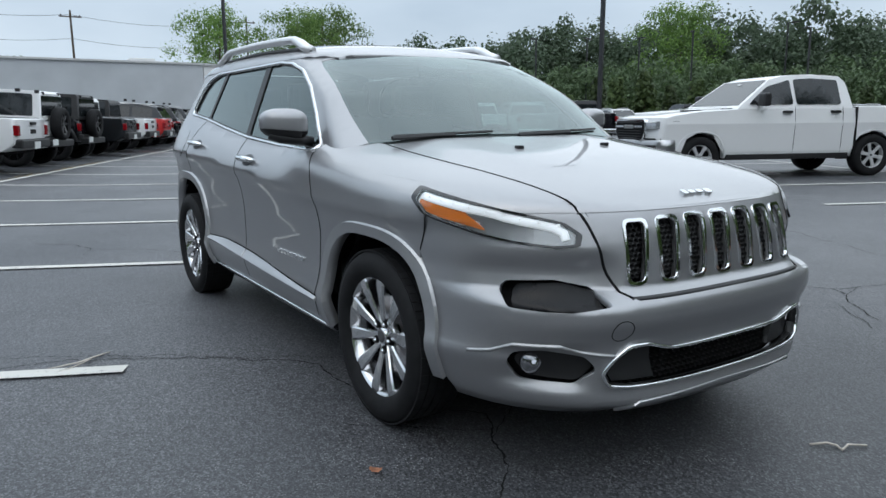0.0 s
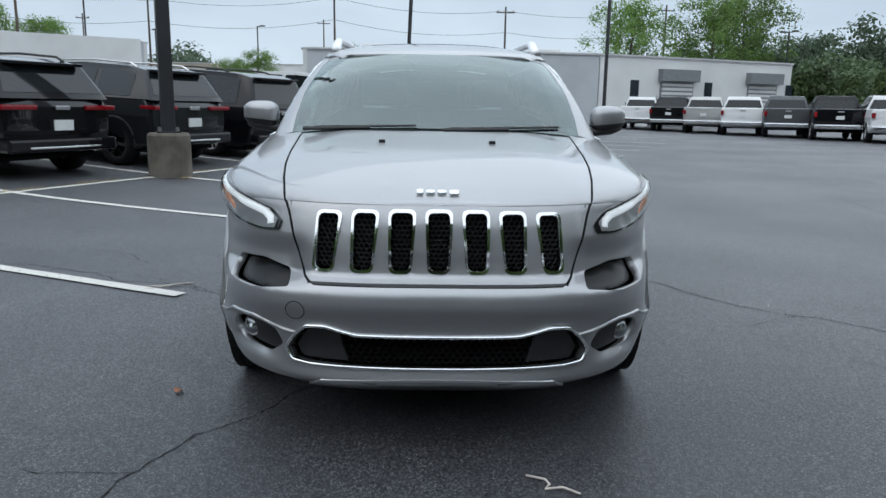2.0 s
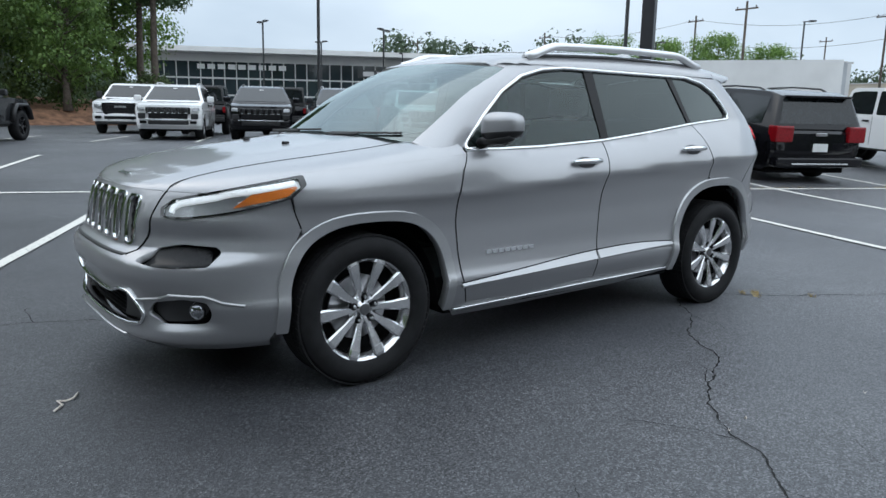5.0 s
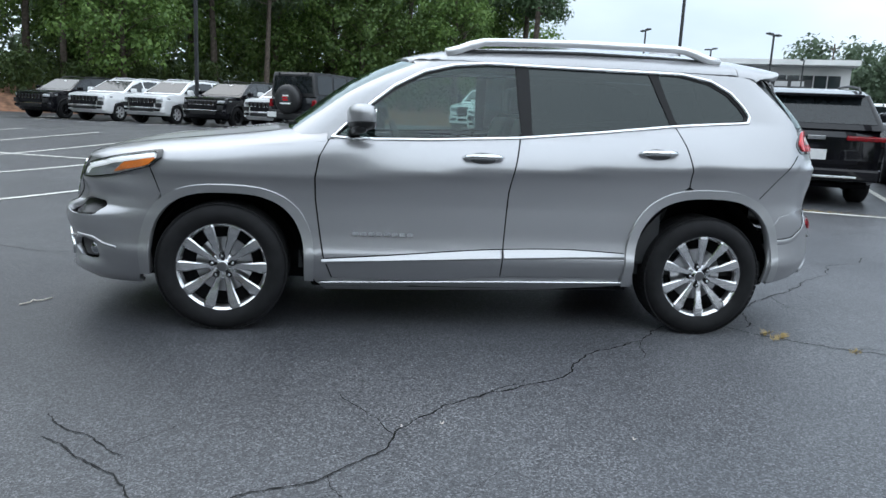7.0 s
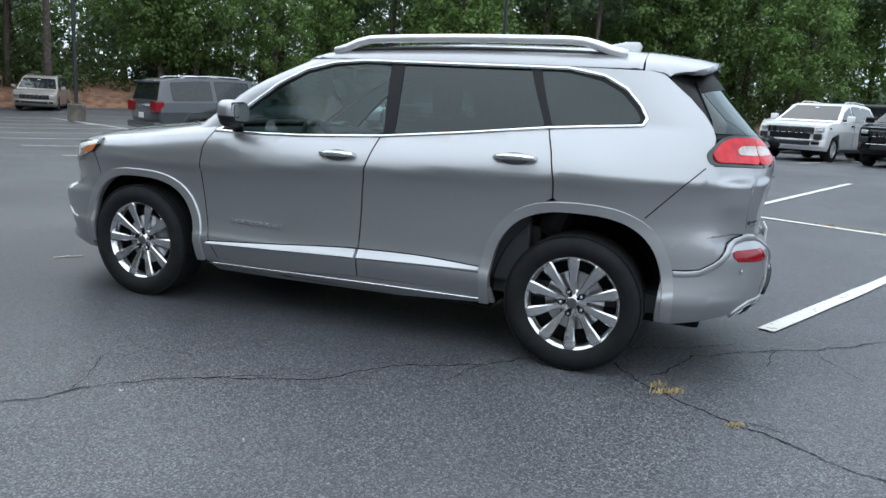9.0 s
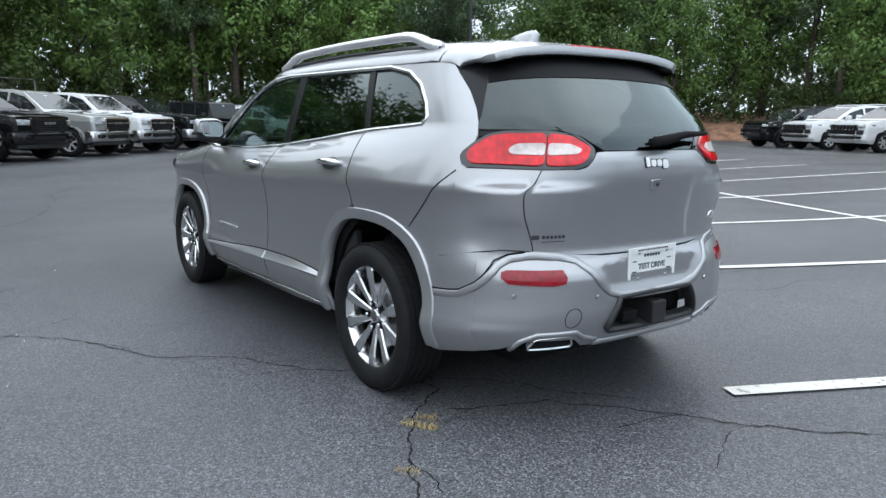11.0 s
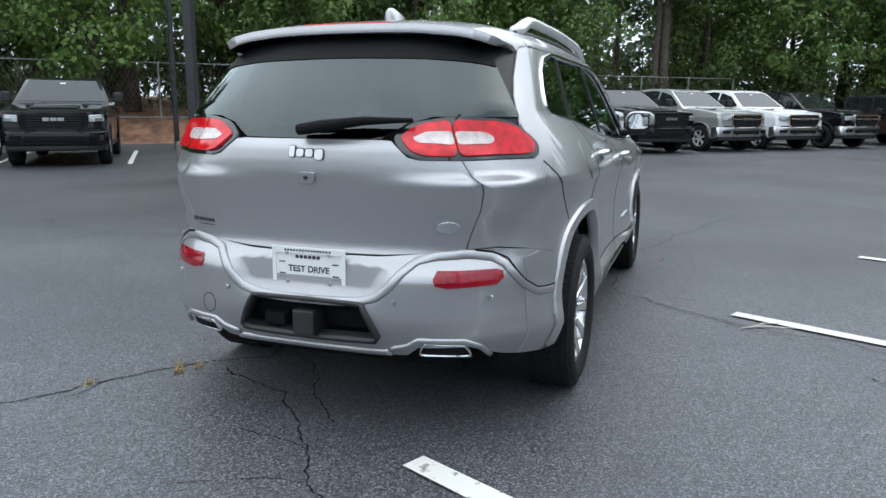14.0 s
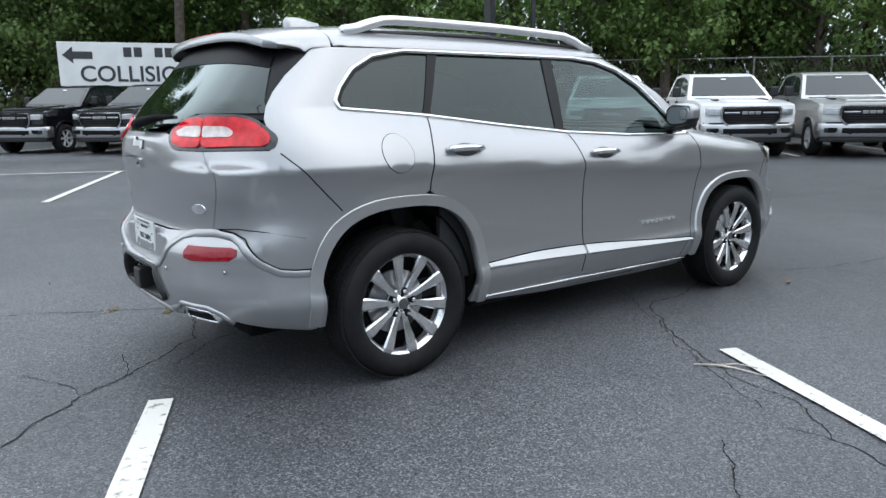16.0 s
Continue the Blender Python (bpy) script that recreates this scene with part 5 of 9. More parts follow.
bar_word("tail_badge", TAIL_MARKS, rearp, M_WHITE_PAINT, main_suv, "white bars with dark outline")
bar_word("tail_badge_outline", [(s - 0.003, w + 0.006, lo - 0.003, hi + 0.003) for s, w, lo, hi in TAIL_MARKS], rearp, M_INK, main_suv, depth=0.005)
bar_word("dealer_sticker", [(-0.60, 0.030, 0.788, 0.806)] + [(-0.56 + 0.0165 * i, 0.013, 0.791, 0.804) for i in range(6)] + [(-0.56, 0.095, 0.777, 0.780)], rearp, M_INK, main_suv, "small dark sticker bars", depth=0.0008)
ov = [(ra(-0.53 + 0.040 * math.cos(t)), 0.822 + 0.021 * math.sin(t)) for t in np.linspace(0, 2 * math.pi, 24)[:-1]]
sheet("oval_badge", rear, ov[::-1], M_CHROME, main_suv, lift=0.005, depth=0.006, flip=True, step=0.02)
cam_poly = rounded([(ra(-0.035), 1.012), (ra(0.035), 1.012), (ra(0.028), 0.972), (ra(-0.028), 0.972)], 0.02, 3)
rc = sheet("rear_view_housing", rear, cam_poly, M_SATIN, main_suv, lift=0.010, depth=0.012, flip=True, step=0.02)
ob = part("lens_eye", lathe_bm([(0.0, 0.006), (0.007, 0.005), (0.009, 0.0)], 12), M_GLOSS, rc)
ob.matrix_basis = Matrix.Translation((rear(0.0, 0.99)[0] - 0.012, 0, 0.992)) @ Matrix.Rotation(radians(90), 4, "Z")
# wiper of the rear glass
wp = rear(ra(-0.0), 1.19)
wiper = part("rear_wiper", tube_bm([(rear(0.0, 1.155)[0] - 0.040, 0.03, 1.165), (rear(0, 1.165)[0] - 0.050, -0.06, 1.178), (rear(0, 1.19)[0] - 0.040, -0.22, 1.198), (rear(0, 1.195)[0] - 0.028, -0.40, 1.203)], [0.026, 0.028, 0.020, 0.008], 8, squash=0.8), M_DARK, main_suv, smooth=True)
part("wiper_blade", tube_bm([(rear(0.0, 1.17)[0] - 0.020, -0.02, 1.185), (rear(0, 1.19)[0] - 0.016, -0.40, 1.200)], 0.008, 6), M_BLACK, wiper)

# windscreen wipers
for y0, y1, z0 in ((0.05, 0.62, 1.10), (-0.60, -0.10, 1.10)):
    pts = []
    for k in range(8):
        y = y0 + (y1 - y0) * k / 7
        a = math.copysign(math.asin((abs(y) / cab_half(1.12)) ** 1.3), y)
        p = screen(a, 1.115 + 0.012 * k / 7)
        pts.append((p[0] + 0.012, p[1], p[2] - 0.002))
    w = part("front_wiper", tube_bm(pts, 0.006, 6), M_BLACK, main_suv, "black wiper blade")
    part("wiper_arm", tube_bm([pts[3], (pts[3][0] + 0.03, pts[3][1] + 0.06, pts[3][2] - 0.005), (1.08, pts[0][1] - 0.05 if y0 < 0 else y0 - 0.02, 1.105)], [0.007, 0.009, 0.011], 6), M_BLACK, w)

# door mirrors
for s in (-1, 1):
    bm = bmesh.new()
    bmesh.ops.create_cube(bm, size=2)
    bmesh.ops.bevel(bm, geom=bm.edges[:], offset=0.72, segments=5, profile=0.5, affect="EDGES")
    for v in bm.verts:
        x, y, z = v.co
        taper = 1 - 0.18 * (y * 0.5 + 0.5)
        v.co = (0.62 + x * 0.075 * taper - 0.02 * y, s * (0.952 + y * 0.098), 1.168 + z * 0.074 * taper + 0.006 * y)
    bmesh.ops.recalc_face_normals(bm, faces=bm.faces[:])
    mh = part("door_mirror", bm, M_SILVER, main_suv, "silver mirror shell on a black foot", smooth=True)
    bm = bmesh.new()
    bmesh.ops.create_cube(bm, size=2)
    bmesh.ops.bevel(bm, geom=bm.edges[:], offset=0.72, segments=5, profile=0.5, affect="EDGES")
    for v in bm.verts:
        x, y, z = v.co
        taper = (1 - 0.18 * (y * 0.5 + 0.5)) * 1.015
        v.co = (0.62 + x * 0.075 * taper - 0.02 * y, s * (0.952 + y * 0.099), 1.168 + min(z, -0.42) * 0.075 * taper + 0.006 * y)
    bmesh.ops.recalc_face_normals(bm, faces=bm.faces[:])
    part("mirror_lower_shell", bm, M_BLACK, mh, "black lower shell", smooth=True)
    part("mirror_foot", tube_bm([(0.66, s * 0.83, 1.085), (0.65, s * 0.88, 1.095), (0.63, s * 0.97, 1.108), (0.62, s * 1.02, 1.12)], [0.034, 0.034, 0.040, 0.028], 8, squash=0.7), M_BLACK, mh, smooth=True)
    for nm, grow_, x0, x1, mat, lab in (("mirror_rim", 0.010, 0.556, 0.590, M_BLACK, ""), ("mirror_glass", 0.0, 0.549, 0.556, M_MIRROR, "mirror glass")):
        face_ = rounded([(s * (0.955 + u * (0.070 + grow_)), 1.166 + v * (0.050 + grow_)) for u, v in ((-1, -1), (0.8, -0.9), (1, 0.3), (0.9, 0.9), (-0.6, 1.0), (-1.05, 0.5))], 0.042, 6)
        bm = bmesh.new()
        near_, far_ = [bm.verts.new((x0, y, z)) for y, z in face_], [bm.verts.new((x1, y, z)) for y, z in face_]
        bm.faces.new(near_)
        bm.faces.new(far_[::-1])
        for i in range(len(face_)):
            j = (i + 1) % len(face_)
            bm.faces.new((near_[i], far_[i], far_[j], near_[j]))
        bmesh.ops.recalc_face_normals(bm, faces=bm.faces[:])
        part(nm, bm, mat, mh, lab)


# wheels
def wheel(parent, material=None, radius=0.346, rim=0.246, width=0.225, spokes=5, paired=True, seg=48):
    """A wheel about the axle y, outer face to +y, the middle of the tread at y = 0."""
    w = thing("wheel", "", "")
    for key in list(w.keys()):
        del w[key]
    w.parent = parent
    h = width / 2
    prof = [(rim - 0.012, -h * 0.80), (rim + 0.02, -h * 0.97), (radius - 0.045, -h), (radius - 0.012, -h * 0.88), (radius - 0.002, -h * 0.72), (radius, -h * 0.3), (radius, h * 0.3), (radius - 0.002, h * 0.72), (radius - 0.012, h * 0.88), (radius - 0.045, h), (rim + 0.02, h * 0.97), (rim + 0.006, h * 0.90), (rim - 0.010, h * 0.80)]
    tyre = part("tyre", lathe_bm(prof, seg, close=True), M_TYRE, w, "black rubber tyre", smooth=True)
    rimo = part("rim", lathe_bm([(rim - 0.012, -h * 0.7), (rim - 0.03, -h * 0.5), (rim - 0.035, h * 0.4), (rim - 0.018, h * 0.74), (rim - 0.004, h * 0.80), (rim + 0.004, h * 0.86), (rim + 0.002, h * 0.80), (rim - 0.004, h * 0.72)], seg, caps=False), material or M_WHEEL, w, smooth=True)
    part("brake_disc", lathe_bm([(0.05, h * 0.02), (0.15, h * 0.02), (0.15, -h * 0.1), (0.05, -h * 0.1)], 32, close=True), M_SATIN, w, smooth=False)
    part("hub_backing", lathe_bm([(0.0, -h * 0.25), (rim - 0.03, -h * 0.25), (rim - 0.03, -h * 0.35), (0.0, -h * 0.35)], 32), M_DARK, w)
    for k in range(spokes):
        for off in ((-1, 1) if paired else (0,)):
            a = 2 * math.pi * (k + 0.25) / spokes + off * math.pi / spokes * 0.5
            bm = bmesh.new()
            rows = []
            for r, wd, y in ((0.045, 0.014, h * 0.50), (0.09, 0.016, h * 0.56), (0.14, 0.021, h * 0.65), (0.19, 0.028, h * 0.73), (rim - 0.026, 0.030, h * 0.76), (rim - 0.008, 0.027, h * 0.74)):
                rows.append([bm.verts.new((r, y - 0.028, -wd * 0.9)), bm.verts.new((r, y - 0.002, -wd)), bm.verts.new((r, y + 0.004, -wd * 0.72)), bm.verts.new((r, y + 0.004, wd * 0.72)), bm.verts.new((r, y - 0.002, wd)), bm.verts.new((r, y - 0.028, wd * 0.9))])
            for p, q in zip(rows, rows[1:]):
                for i in range(6):
                    bm.faces.new((p[i], p[(i + 1) % 6], q[(i + 1) % 6], q[i]))
            bm.faces.new(rows[0][::-1])
            bm.faces.new(rows[-1])
            bmesh.ops.rotate(bm, verts=bm.verts, cent=(0, 0, 0), matrix=Matrix.Rotation(a, 3, "Y"))
            bmesh.ops.recalc_face_normals(bm, faces=bm.faces[:])
            part("spoke", bm, material or M_WHEEL, rimo)
    part("hub_face", lathe_bm([(0.0, h * 0.60), (0.028, h * 0.60), (0.032, h * 0.55), (0.034, h * 0.50), (0.06, h * 0.46), (0.075, h * 0.40), (0.07, h * 0.2)], 32), material or M_WHEEL, rimo, smooth=True)
    part("centre_cap", lathe_bm([(0.0, h * 0.645), (0.020, h * 0.64), (0.027, h * 0.61)], 20), M_GREY_PL, rimo)
    for k in range(5):
        a = 2 * math.pi * k / 5 + 0.3
        place_ = Matrix.Translation((0.057 * math.cos(a), h * 0.575, 0.057 * math.sin(a)))
        # a proud dark disc draws the shade of the pocket round each nut
        part("lug_pocket_shade", lathe_bm([(0.0, 0.002), (0.015, 0.002), (0.017, -0.002), (0.017, -0.02)], 14), M_DARK, rimo).matrix_basis = place_
        part("lug_nut", lathe_bm([(0.0, 0.013), (0.007, 0.012), (0.0095, 0.006), (0.010, -0.004)], 8), M_CHROME, rimo).matrix_basis = place_
    return w


def tread(w, radius, width):
    """Block tread on the tyre: four ribs cut by short sipes."""
    bm = bmesh.new()
    n = 64
    for rib in range(5):
        y0 = -width * 0.42 + rib * width * 0.172
        y1 = y0 + width * 0.142
        for k in range(n):
            a0 = 2 * math.pi * (k + 0.04) / n
            a1 = 2 * math.pi * (k + 0.96) / n
            sk = 0.010 * (1 if rib % 2 else -1)
            vs = [bm.verts.new((r * math.cos(a + d), y, r * math.sin(a + d))) for r in (radius - 0.004, radius + 0.004) for y, a, d in ((y0, a0, 0), (y1, a0, sk), (y1, a1, sk), (y0, a1, 0))]
            bm.faces.new((vs[4], vs[5], vs[6], vs[7]))
            for i in range(4):
                bm.faces.new((vs[i], vs[(i + 1) % 4], vs[4 + (i + 1) % 4], vs[4 + i]))
    bmesh.ops.recalc_face_normals(bm, faces=bm.faces[:])
    return part("tread", bm, M_TYRE, w)


def place_wheel(src, parent, x, y, r, left, spin=0.0, turn=0.0, size=1.0):
    """Copies the wheel src to an axle end."""
    made = copy_thing(src, Matrix())
    made.parent = parent
    made.matrix_basis = Matrix.Translation((x, y, r)) @ Matrix.Rotation(turn + (0 if left else math.pi), 4, "Z") @ Matrix.Rotation(spin, 4, "Y") @ Matrix.Scale(size, 4)
    return made


w0 = wheel(main_suv, radius=0.340)
tread(w0, 0.341, 0.225)
w0.matrix_basis = Matrix.Translation((1.345, 0.80, 0.345))
for x, y, left, spin in ((-1.35, 0.80, True, 0.35), (1.345, -0.80, False, 0.8), (-1.35, -0.80, False, 1.1)):
    place_wheel(w0, main_suv, x, y, 0.345, left, spin)
# wheel wells, floor and axle parts
for x in (1.33, -1.345):
    for s in (-1, 1):
        bm = bmesh.new()
        prev = None
        a0, b0 = (0.40, 0.415) if x > 0 else (0.42, 0.46)
        for i in range(19):
            t = math.pi * i / 18
            px_, pz_ = x + a0 * math.cos(t) * 1.03, 0.30 + b0 * math.sin(t) * 1.1
            row = [bm.verts.new((px_, s * 0.845, pz_)), bm.verts.new((px_, s * 0.50, pz_))]
            if prev:
                bm.faces.new((prev[0], row[0], row[1], prev[1]))
            prev = row
        part("wheel_well", bm, M_DARK, main_suv)
        part("well_wall", box_bm(x - 0.46, x + 0.46, s * 0.50 - 0.01, s * 0.50 + 0.01, 0.22, 0.80), M_DARK, main_suv)
part("underbody", box_bm(-1.95, 1.95, -0.52, 0.52, 0.215, 0.30, 0.02), M_DARK, main_suv)
part("underfloor", box_bm(-0.92, 0.88, -0.84, 0.84, 0.24, 0.33, 0.02), M_DARK, main_suv)
part("rear_muffler", box_bm(-2.02, -1.76, -0.52, 0.52, 0.29, 0.41, 0.05), M_DARK, main_suv)
part("engine_bay", box_bm(0.95, 1.85, -0.50, 0.50, 0.30, 0.92, 0.02), M_DARK, main_suv)

# cabin
cabin = part("cabin_floor", box_bm(-1.9, 0.95, -0.78, 0.78, 0.33, 0.42), M_DASH, main_suv)
bm = bmesh.new()
prof = [(1.02, 1.06), (0.78, 1.075), (0.60, 1.05), (0.50, 0.98), (0.55, 0.80), (0.85, 0.60), (0.95, 0.60)]
ls = [bm.verts.new((x, -0.78, z)) for x, z in prof]
rs = [bm.verts.new((x, 0.78, z)) for x, z in prof]
for i in range(len(prof)):
    j = (i + 1) % len(prof)
    bm.faces.new((ls[i], ls[j], rs[j], rs[i]))
bmesh.ops.recalc_face_normals(bm, faces=bm.faces[:])
part("dashboard", bm, M_DASH, main_suv, smooth=False)
sw = part("steering_wheel", tube_bm([(0.38 + 0.06 * math.sin(t) * 1.0, 0.37 + 0.185 * math.cos(t), 0.96 + 0.175 * math.sin(t)) for t in np.linspace(0, 2 * math.pi, 25)[:-1]], 0.017, 8, closed=True), M_DASH, main_suv, "black steering wheel", smooth=True)
part("steering_hub", box_bm(0.36, 0.42, 0.29, 0.45, 0.92, 1.00, 0.03), M_DASH, sw)
part("steering_column", tube_bm([(0.40, 0.37, 0.95), (0.62, 0.37, 0.90)], 0.04, 8), M_DASH, sw)


def seat(x, y, wide, z=0.62):
    st = part("seat", box_bm(x - 0.22, x + 0.30, y - wide, y + wide, z - 0.10, z + 0.06, 0.05), M_SEAT, main_suv, "dark leather seat")
    bm = box_bm(-0.07, 0.07, -wide, wide, 0, 0.60, 0.05)
    bmesh.ops.rotate(bm, verts=bm.verts, cent=(0, 0, 0), matrix=Matrix.Rotation(radians(-18), 3, "Y"))
    bmesh.ops.translate(bm, verts=bm.verts, vec=(x - 0.24, y, z))
    part("seat_back", bm, M_SEAT, st)
    for hy in ((0,) if wide < 0.4 else (-0.34, 0.34)):
        part("head_rest", box_bm(x - 0.50, x - 0.39, y + hy - 0.13, y + hy + 0.13, z + 0.60, z + 0.78, 0.04), M_SEAT, st)


seat(0.0, 0.37, 0.26)
seat(0.0, -0.37, 0.26)
seat(-0.90, 0.0, 0.62)
part("centre_console", box_bm(-0.35, 0.55, -0.10, 0.10, 0.42, 0.74, 0.03), M_DASH, main_suv)
bm = bmesh.new()
liner = [(x, y) for x in (0.35, -0.3, -0.9, -1.5) for y in (-0.6, -0.3, 0, 0.3, 0.6)]
vs = [bm.verts.new((x, y, roof(x, y)[2] - 0.05)) for x, y in liner]
for i in range(3):
    for j in range(4):
        k = i * 5 + j
        bm.faces.new((vs[k], vs[k + 1], vs[k + 6], vs[k + 5]))
part("headliner", bm, M_LINER, main_suv)
for s in (-1, 1):
    part("door_card", box_bm(-1.1, 0.82, s * 0.80 - 0.02, s * 0.80 + 0.02, 0.40, 1.04, 0.015), M_DASH, main_suv)
part("cargo_cover", box_bm(-2.0, -1.25, -0.70, 0.70, 1.02, 1.05, 0.01), M_DASH, main_suv)
part("inner_mirror", box_bm(0.42, 0.45, -0.12, 0.12, 1.40, 1.46, 0.012), M_BLACK, main_suv)

# ---------------------------------------------------------------- the car park
# the long stall row runs beside the car: along A, depth B, from the line end E0
E0, A_DIR, B_DIR = Vector((-2.35, -0.47)), Vector((0.907, -0.421)), Vector((-0.421, -0.907))
PITCH = 2.67


def soft_rise(s):
    return math.log1p(math.exp(min(40.0, s)))


def gz(x, y):
    """Height of the ground: level round the car, rising gently past the stall row."""
    s = (Vector((x, y)) - E0).dot(B_DIR)
    a = (Vector((x, y)) - E0).dot(A_DIR)
    fall = 0.0065 * (soft_rise(a - 3.0) - soft_rise(a - 30.0)) * smoothstep(-4.0, 1.0, s)
    return 0.052 * (soft_rise(s - 4.5) - soft_rise(s - 12.0)) - fall


def row_at(a, b):
    p = E0 + A_DIR * a + B_DIR * b
    return p.x, p.y


def stepped(lo, hi, fine, coarse, near):
    out, v = [], lo
    while v < hi:
        out.append(v)
        v += fine if -near < v < near else coarse
    out.append(hi)
    return out


gx = stepped(-700, 700, 2.0, 25.0, 60)
gy = stepped(-700, 700, 2.0, 25.0, 60)
bm = bmesh.new()
rows = [[bm.verts.new((x, y, gz(x, y))) for y in gy] for x in gx]
for i in range(len(gx) - 1):
    for j in range(len(gy) - 1):
        bm.faces.new((rows[i][j], rows[i + 1][j], rows[i + 1][j + 1], rows[i][j + 1]))
ground = part("ground", bm, M_ASPHALT, smooth=True)
tagged(ground, "dark worn asphalt of a dealer car park", "ground", kind="structure")


def strip(p, q, width=0.10, lift=0.011, wobble=0.004):
    """A painted stripe that follows the ground, with slightly uneven edges."""
    bm = bmesh.new()
    p, q = Vector(p), Vector(q)
    d = (q - p).normalized()
    n = Vector((-d.y, d.x))
    k = max(2, int((q - p).length / 0.35))
    prev = None
    for i in range(k + 1):
        c = p + (q - p) * i / k
        u = c + n * (width / 2 + random.uniform(-wobble, wobble))
        v = c - n * (width / 2 + random.uniform(-wobble, wobble))
        row = [bm.verts.new((u.x, u.y, gz(u.x, u.y) + lift)), bm.verts.new((v.x, v.y, gz(v.x, v.y) + lift))]
        if prev:
            bm.faces.new((prev[0], row[0], row[1], prev[1]))
        prev = row
    bmesh.ops.recalc_face_normals(bm, faces=bm.faces[:])
    return bm


def parking_line(p, q, width=0.105):
    ob = part("parking_line", strip(p, q, width), M_LINE)
    tagged(ob, "worn white parking line painted on asphalt", "parking line", "white parking lines", "structure")


random.seed(11)
for k in range(-10, 13):
    e = E0 + A_DIR * (PITCH * k + (0.06 if k == 1 else 0.0))
    parking_line(e, e + B_DIR * (10.5 if k < 9 else 5.2))
mid0, mid1 = E0 + A_DIR * (-11 * PITCH) + B_DIR * 5.3, E0 + A_DIR * (12 * PITCH) + B_DIR * 5.3
for k in range(23):
    parking_line(mid0 + (mid1 - mid0) * (k / 23), mid0 + (mid1 - mid0) * ((k + 0.985) / 23))
F0 = Vector((0.90, 6.29))
for k in range(0, 7):
    e = F0 - A_DIR * (PITCH * k)
    parking_line(e, e - B_DIR * 4.9)
far = F0 - B_DIR * 4.9
parking_line(far + A_DIR * 0.05, far - A_DIR * (PITCH * 6))
# stalls of the pick-up row
R_DIR, R_BACK = Vector((0.70, -0.714)), Vector((0.714, 0.70))
R0 = Vector((10.8, 8.0))
for i in range(-1, 9):
    c = R0 + R_DIR * (2.75 * (i + 0.5))
    parking_line(c - R_BACK * 0.5, c + R_BACK * 5.0)
Q_DIR, Q_BACK = Vector((0.65, -0.76)), Vector((0.76, 0.65))
for i in range(-5, 2):
    c = Vector((7.9, 12.0)) + Q_DIR * (2.75 * (i + 0.5))
    parking_line(c - Q_BACK * 0.4, c + Q_BACK * 5.0)
for a0 in range(-4, 12):
    p, q = Vector(row_at(a0 * 2.7 + 0.1, 15.6)), Vector(row_at(a0 * 2.7 + 0.1, 20.6))
    parking_line(p, q)

M_CRACK = simple("crack_filling", (0.010, 0.010, 0.010), 0.95, 0.0, 0.3, 40)
M_STRAW = simple("dry_grass", (0.36, 0.27, 0.12), 0.9, 0.0, 0.35, 20)
M_TWIG = simple("pale_twig", (0.55, 0.50, 0.44), 0.9, 0.0, 0.2, 20)


def crack(points, width=0.012, seed=1, branches=2):
    """A jagged hairline crack; it lies in the asphalt as a dark seam."""
    rnd = random.Random(seed)

    def jag(pts, depth):
        for _ in range(depth):
            out = [pts[0]]
            for a, b in zip(pts, pts[1:]):
                a, b = Vector(a), Vector(b)
                d = b - a
                n = Vector((-d.y, d.x))
                m = (a + b) / 2 + n * rnd.uniform(-0.11, 0.11)
                out += [tuple(m), tuple(b)]
            pts = out
        return pts
    bm = bmesh.new()

    def lay(pts, w0):
        prev = None
        for i, p in enumerate(pts):
            a, b = Vector(pts[max(0, i - 1)]), Vector(pts[min(len(pts) - 1, i + 1)])
            d = (b - a).normalized() if (b - a).length > 1e-6 else Vector((1, 0))
            n = Vector((-d.y, d.x)) * w0 * rnd.uniform(0.25, 1.0) * (0.3 if i in (0, len(pts) - 1) else 1)
            u, v = Vector(p) + n / 2, Vector(p) - n / 2
            row = [bm.verts.new((u.x, u.y, gz(*u) + 0.0035)), bm.verts.new((v.x, v.y, gz(*v) + 0.0035))]
            if prev:
                bm.faces.new((prev[0], row[0], row[1], prev[1]))
            prev = row
    main = jag(points, 5)
    lay(main, width * 0.75)
    for _ in range(branches):
        k = rnd.randrange(len(main) // 4, len(main) - 2)
        s = Vector(main[k])
        e = s + Vector((rnd.uniform(-0.5, 0.5), rnd.uniform(-0.5, 0.5)))
        lay(jag([tuple(s), tuple(e)], 4), width * 0.38)
    bmesh.ops.recalc_face_normals(bm, faces=bm.faces[:])
    ob = part("asphalt_crack", bm, M_CRACK)
    tagged(ob, "dark jagged crack running through the asphalt", "crack", "asphalt cracks", "structure")


# one old crack runs past the near flank, under the rear wheel and off behind; others leave the stall lines
crack([(1.15, 2.76), (0.61, 2.42), (0.09, 1.84), (-0.51, 1.35), (-1.1, 0.84), (-1.55, 0.63)], 0.016, 40, 4)
crack([(1.8, 2.0), (1.49, 2.31), (1.42, 2.36)], 0.01, 41, 1)
crack([(1.75, 2.2), (1.32, 2.64), (1.15, 2.76), (1.3, 3.3), (1.1, 4.2), (1.6, 5.6)], 0.013, 42, 3)
crack([(0.72, 2.52), (0.55, 2.8), (0.4, 3.5)], 0.007, 43, 1)
crack([(-1.55, 0.63), (-1.8, 0.94), (-2.15, 1.2), (-2.46, 1.38), (-3.17, 1.51), (-3.95, 2.0), (-5.2, 2.3)], 0.017, 44, 4)
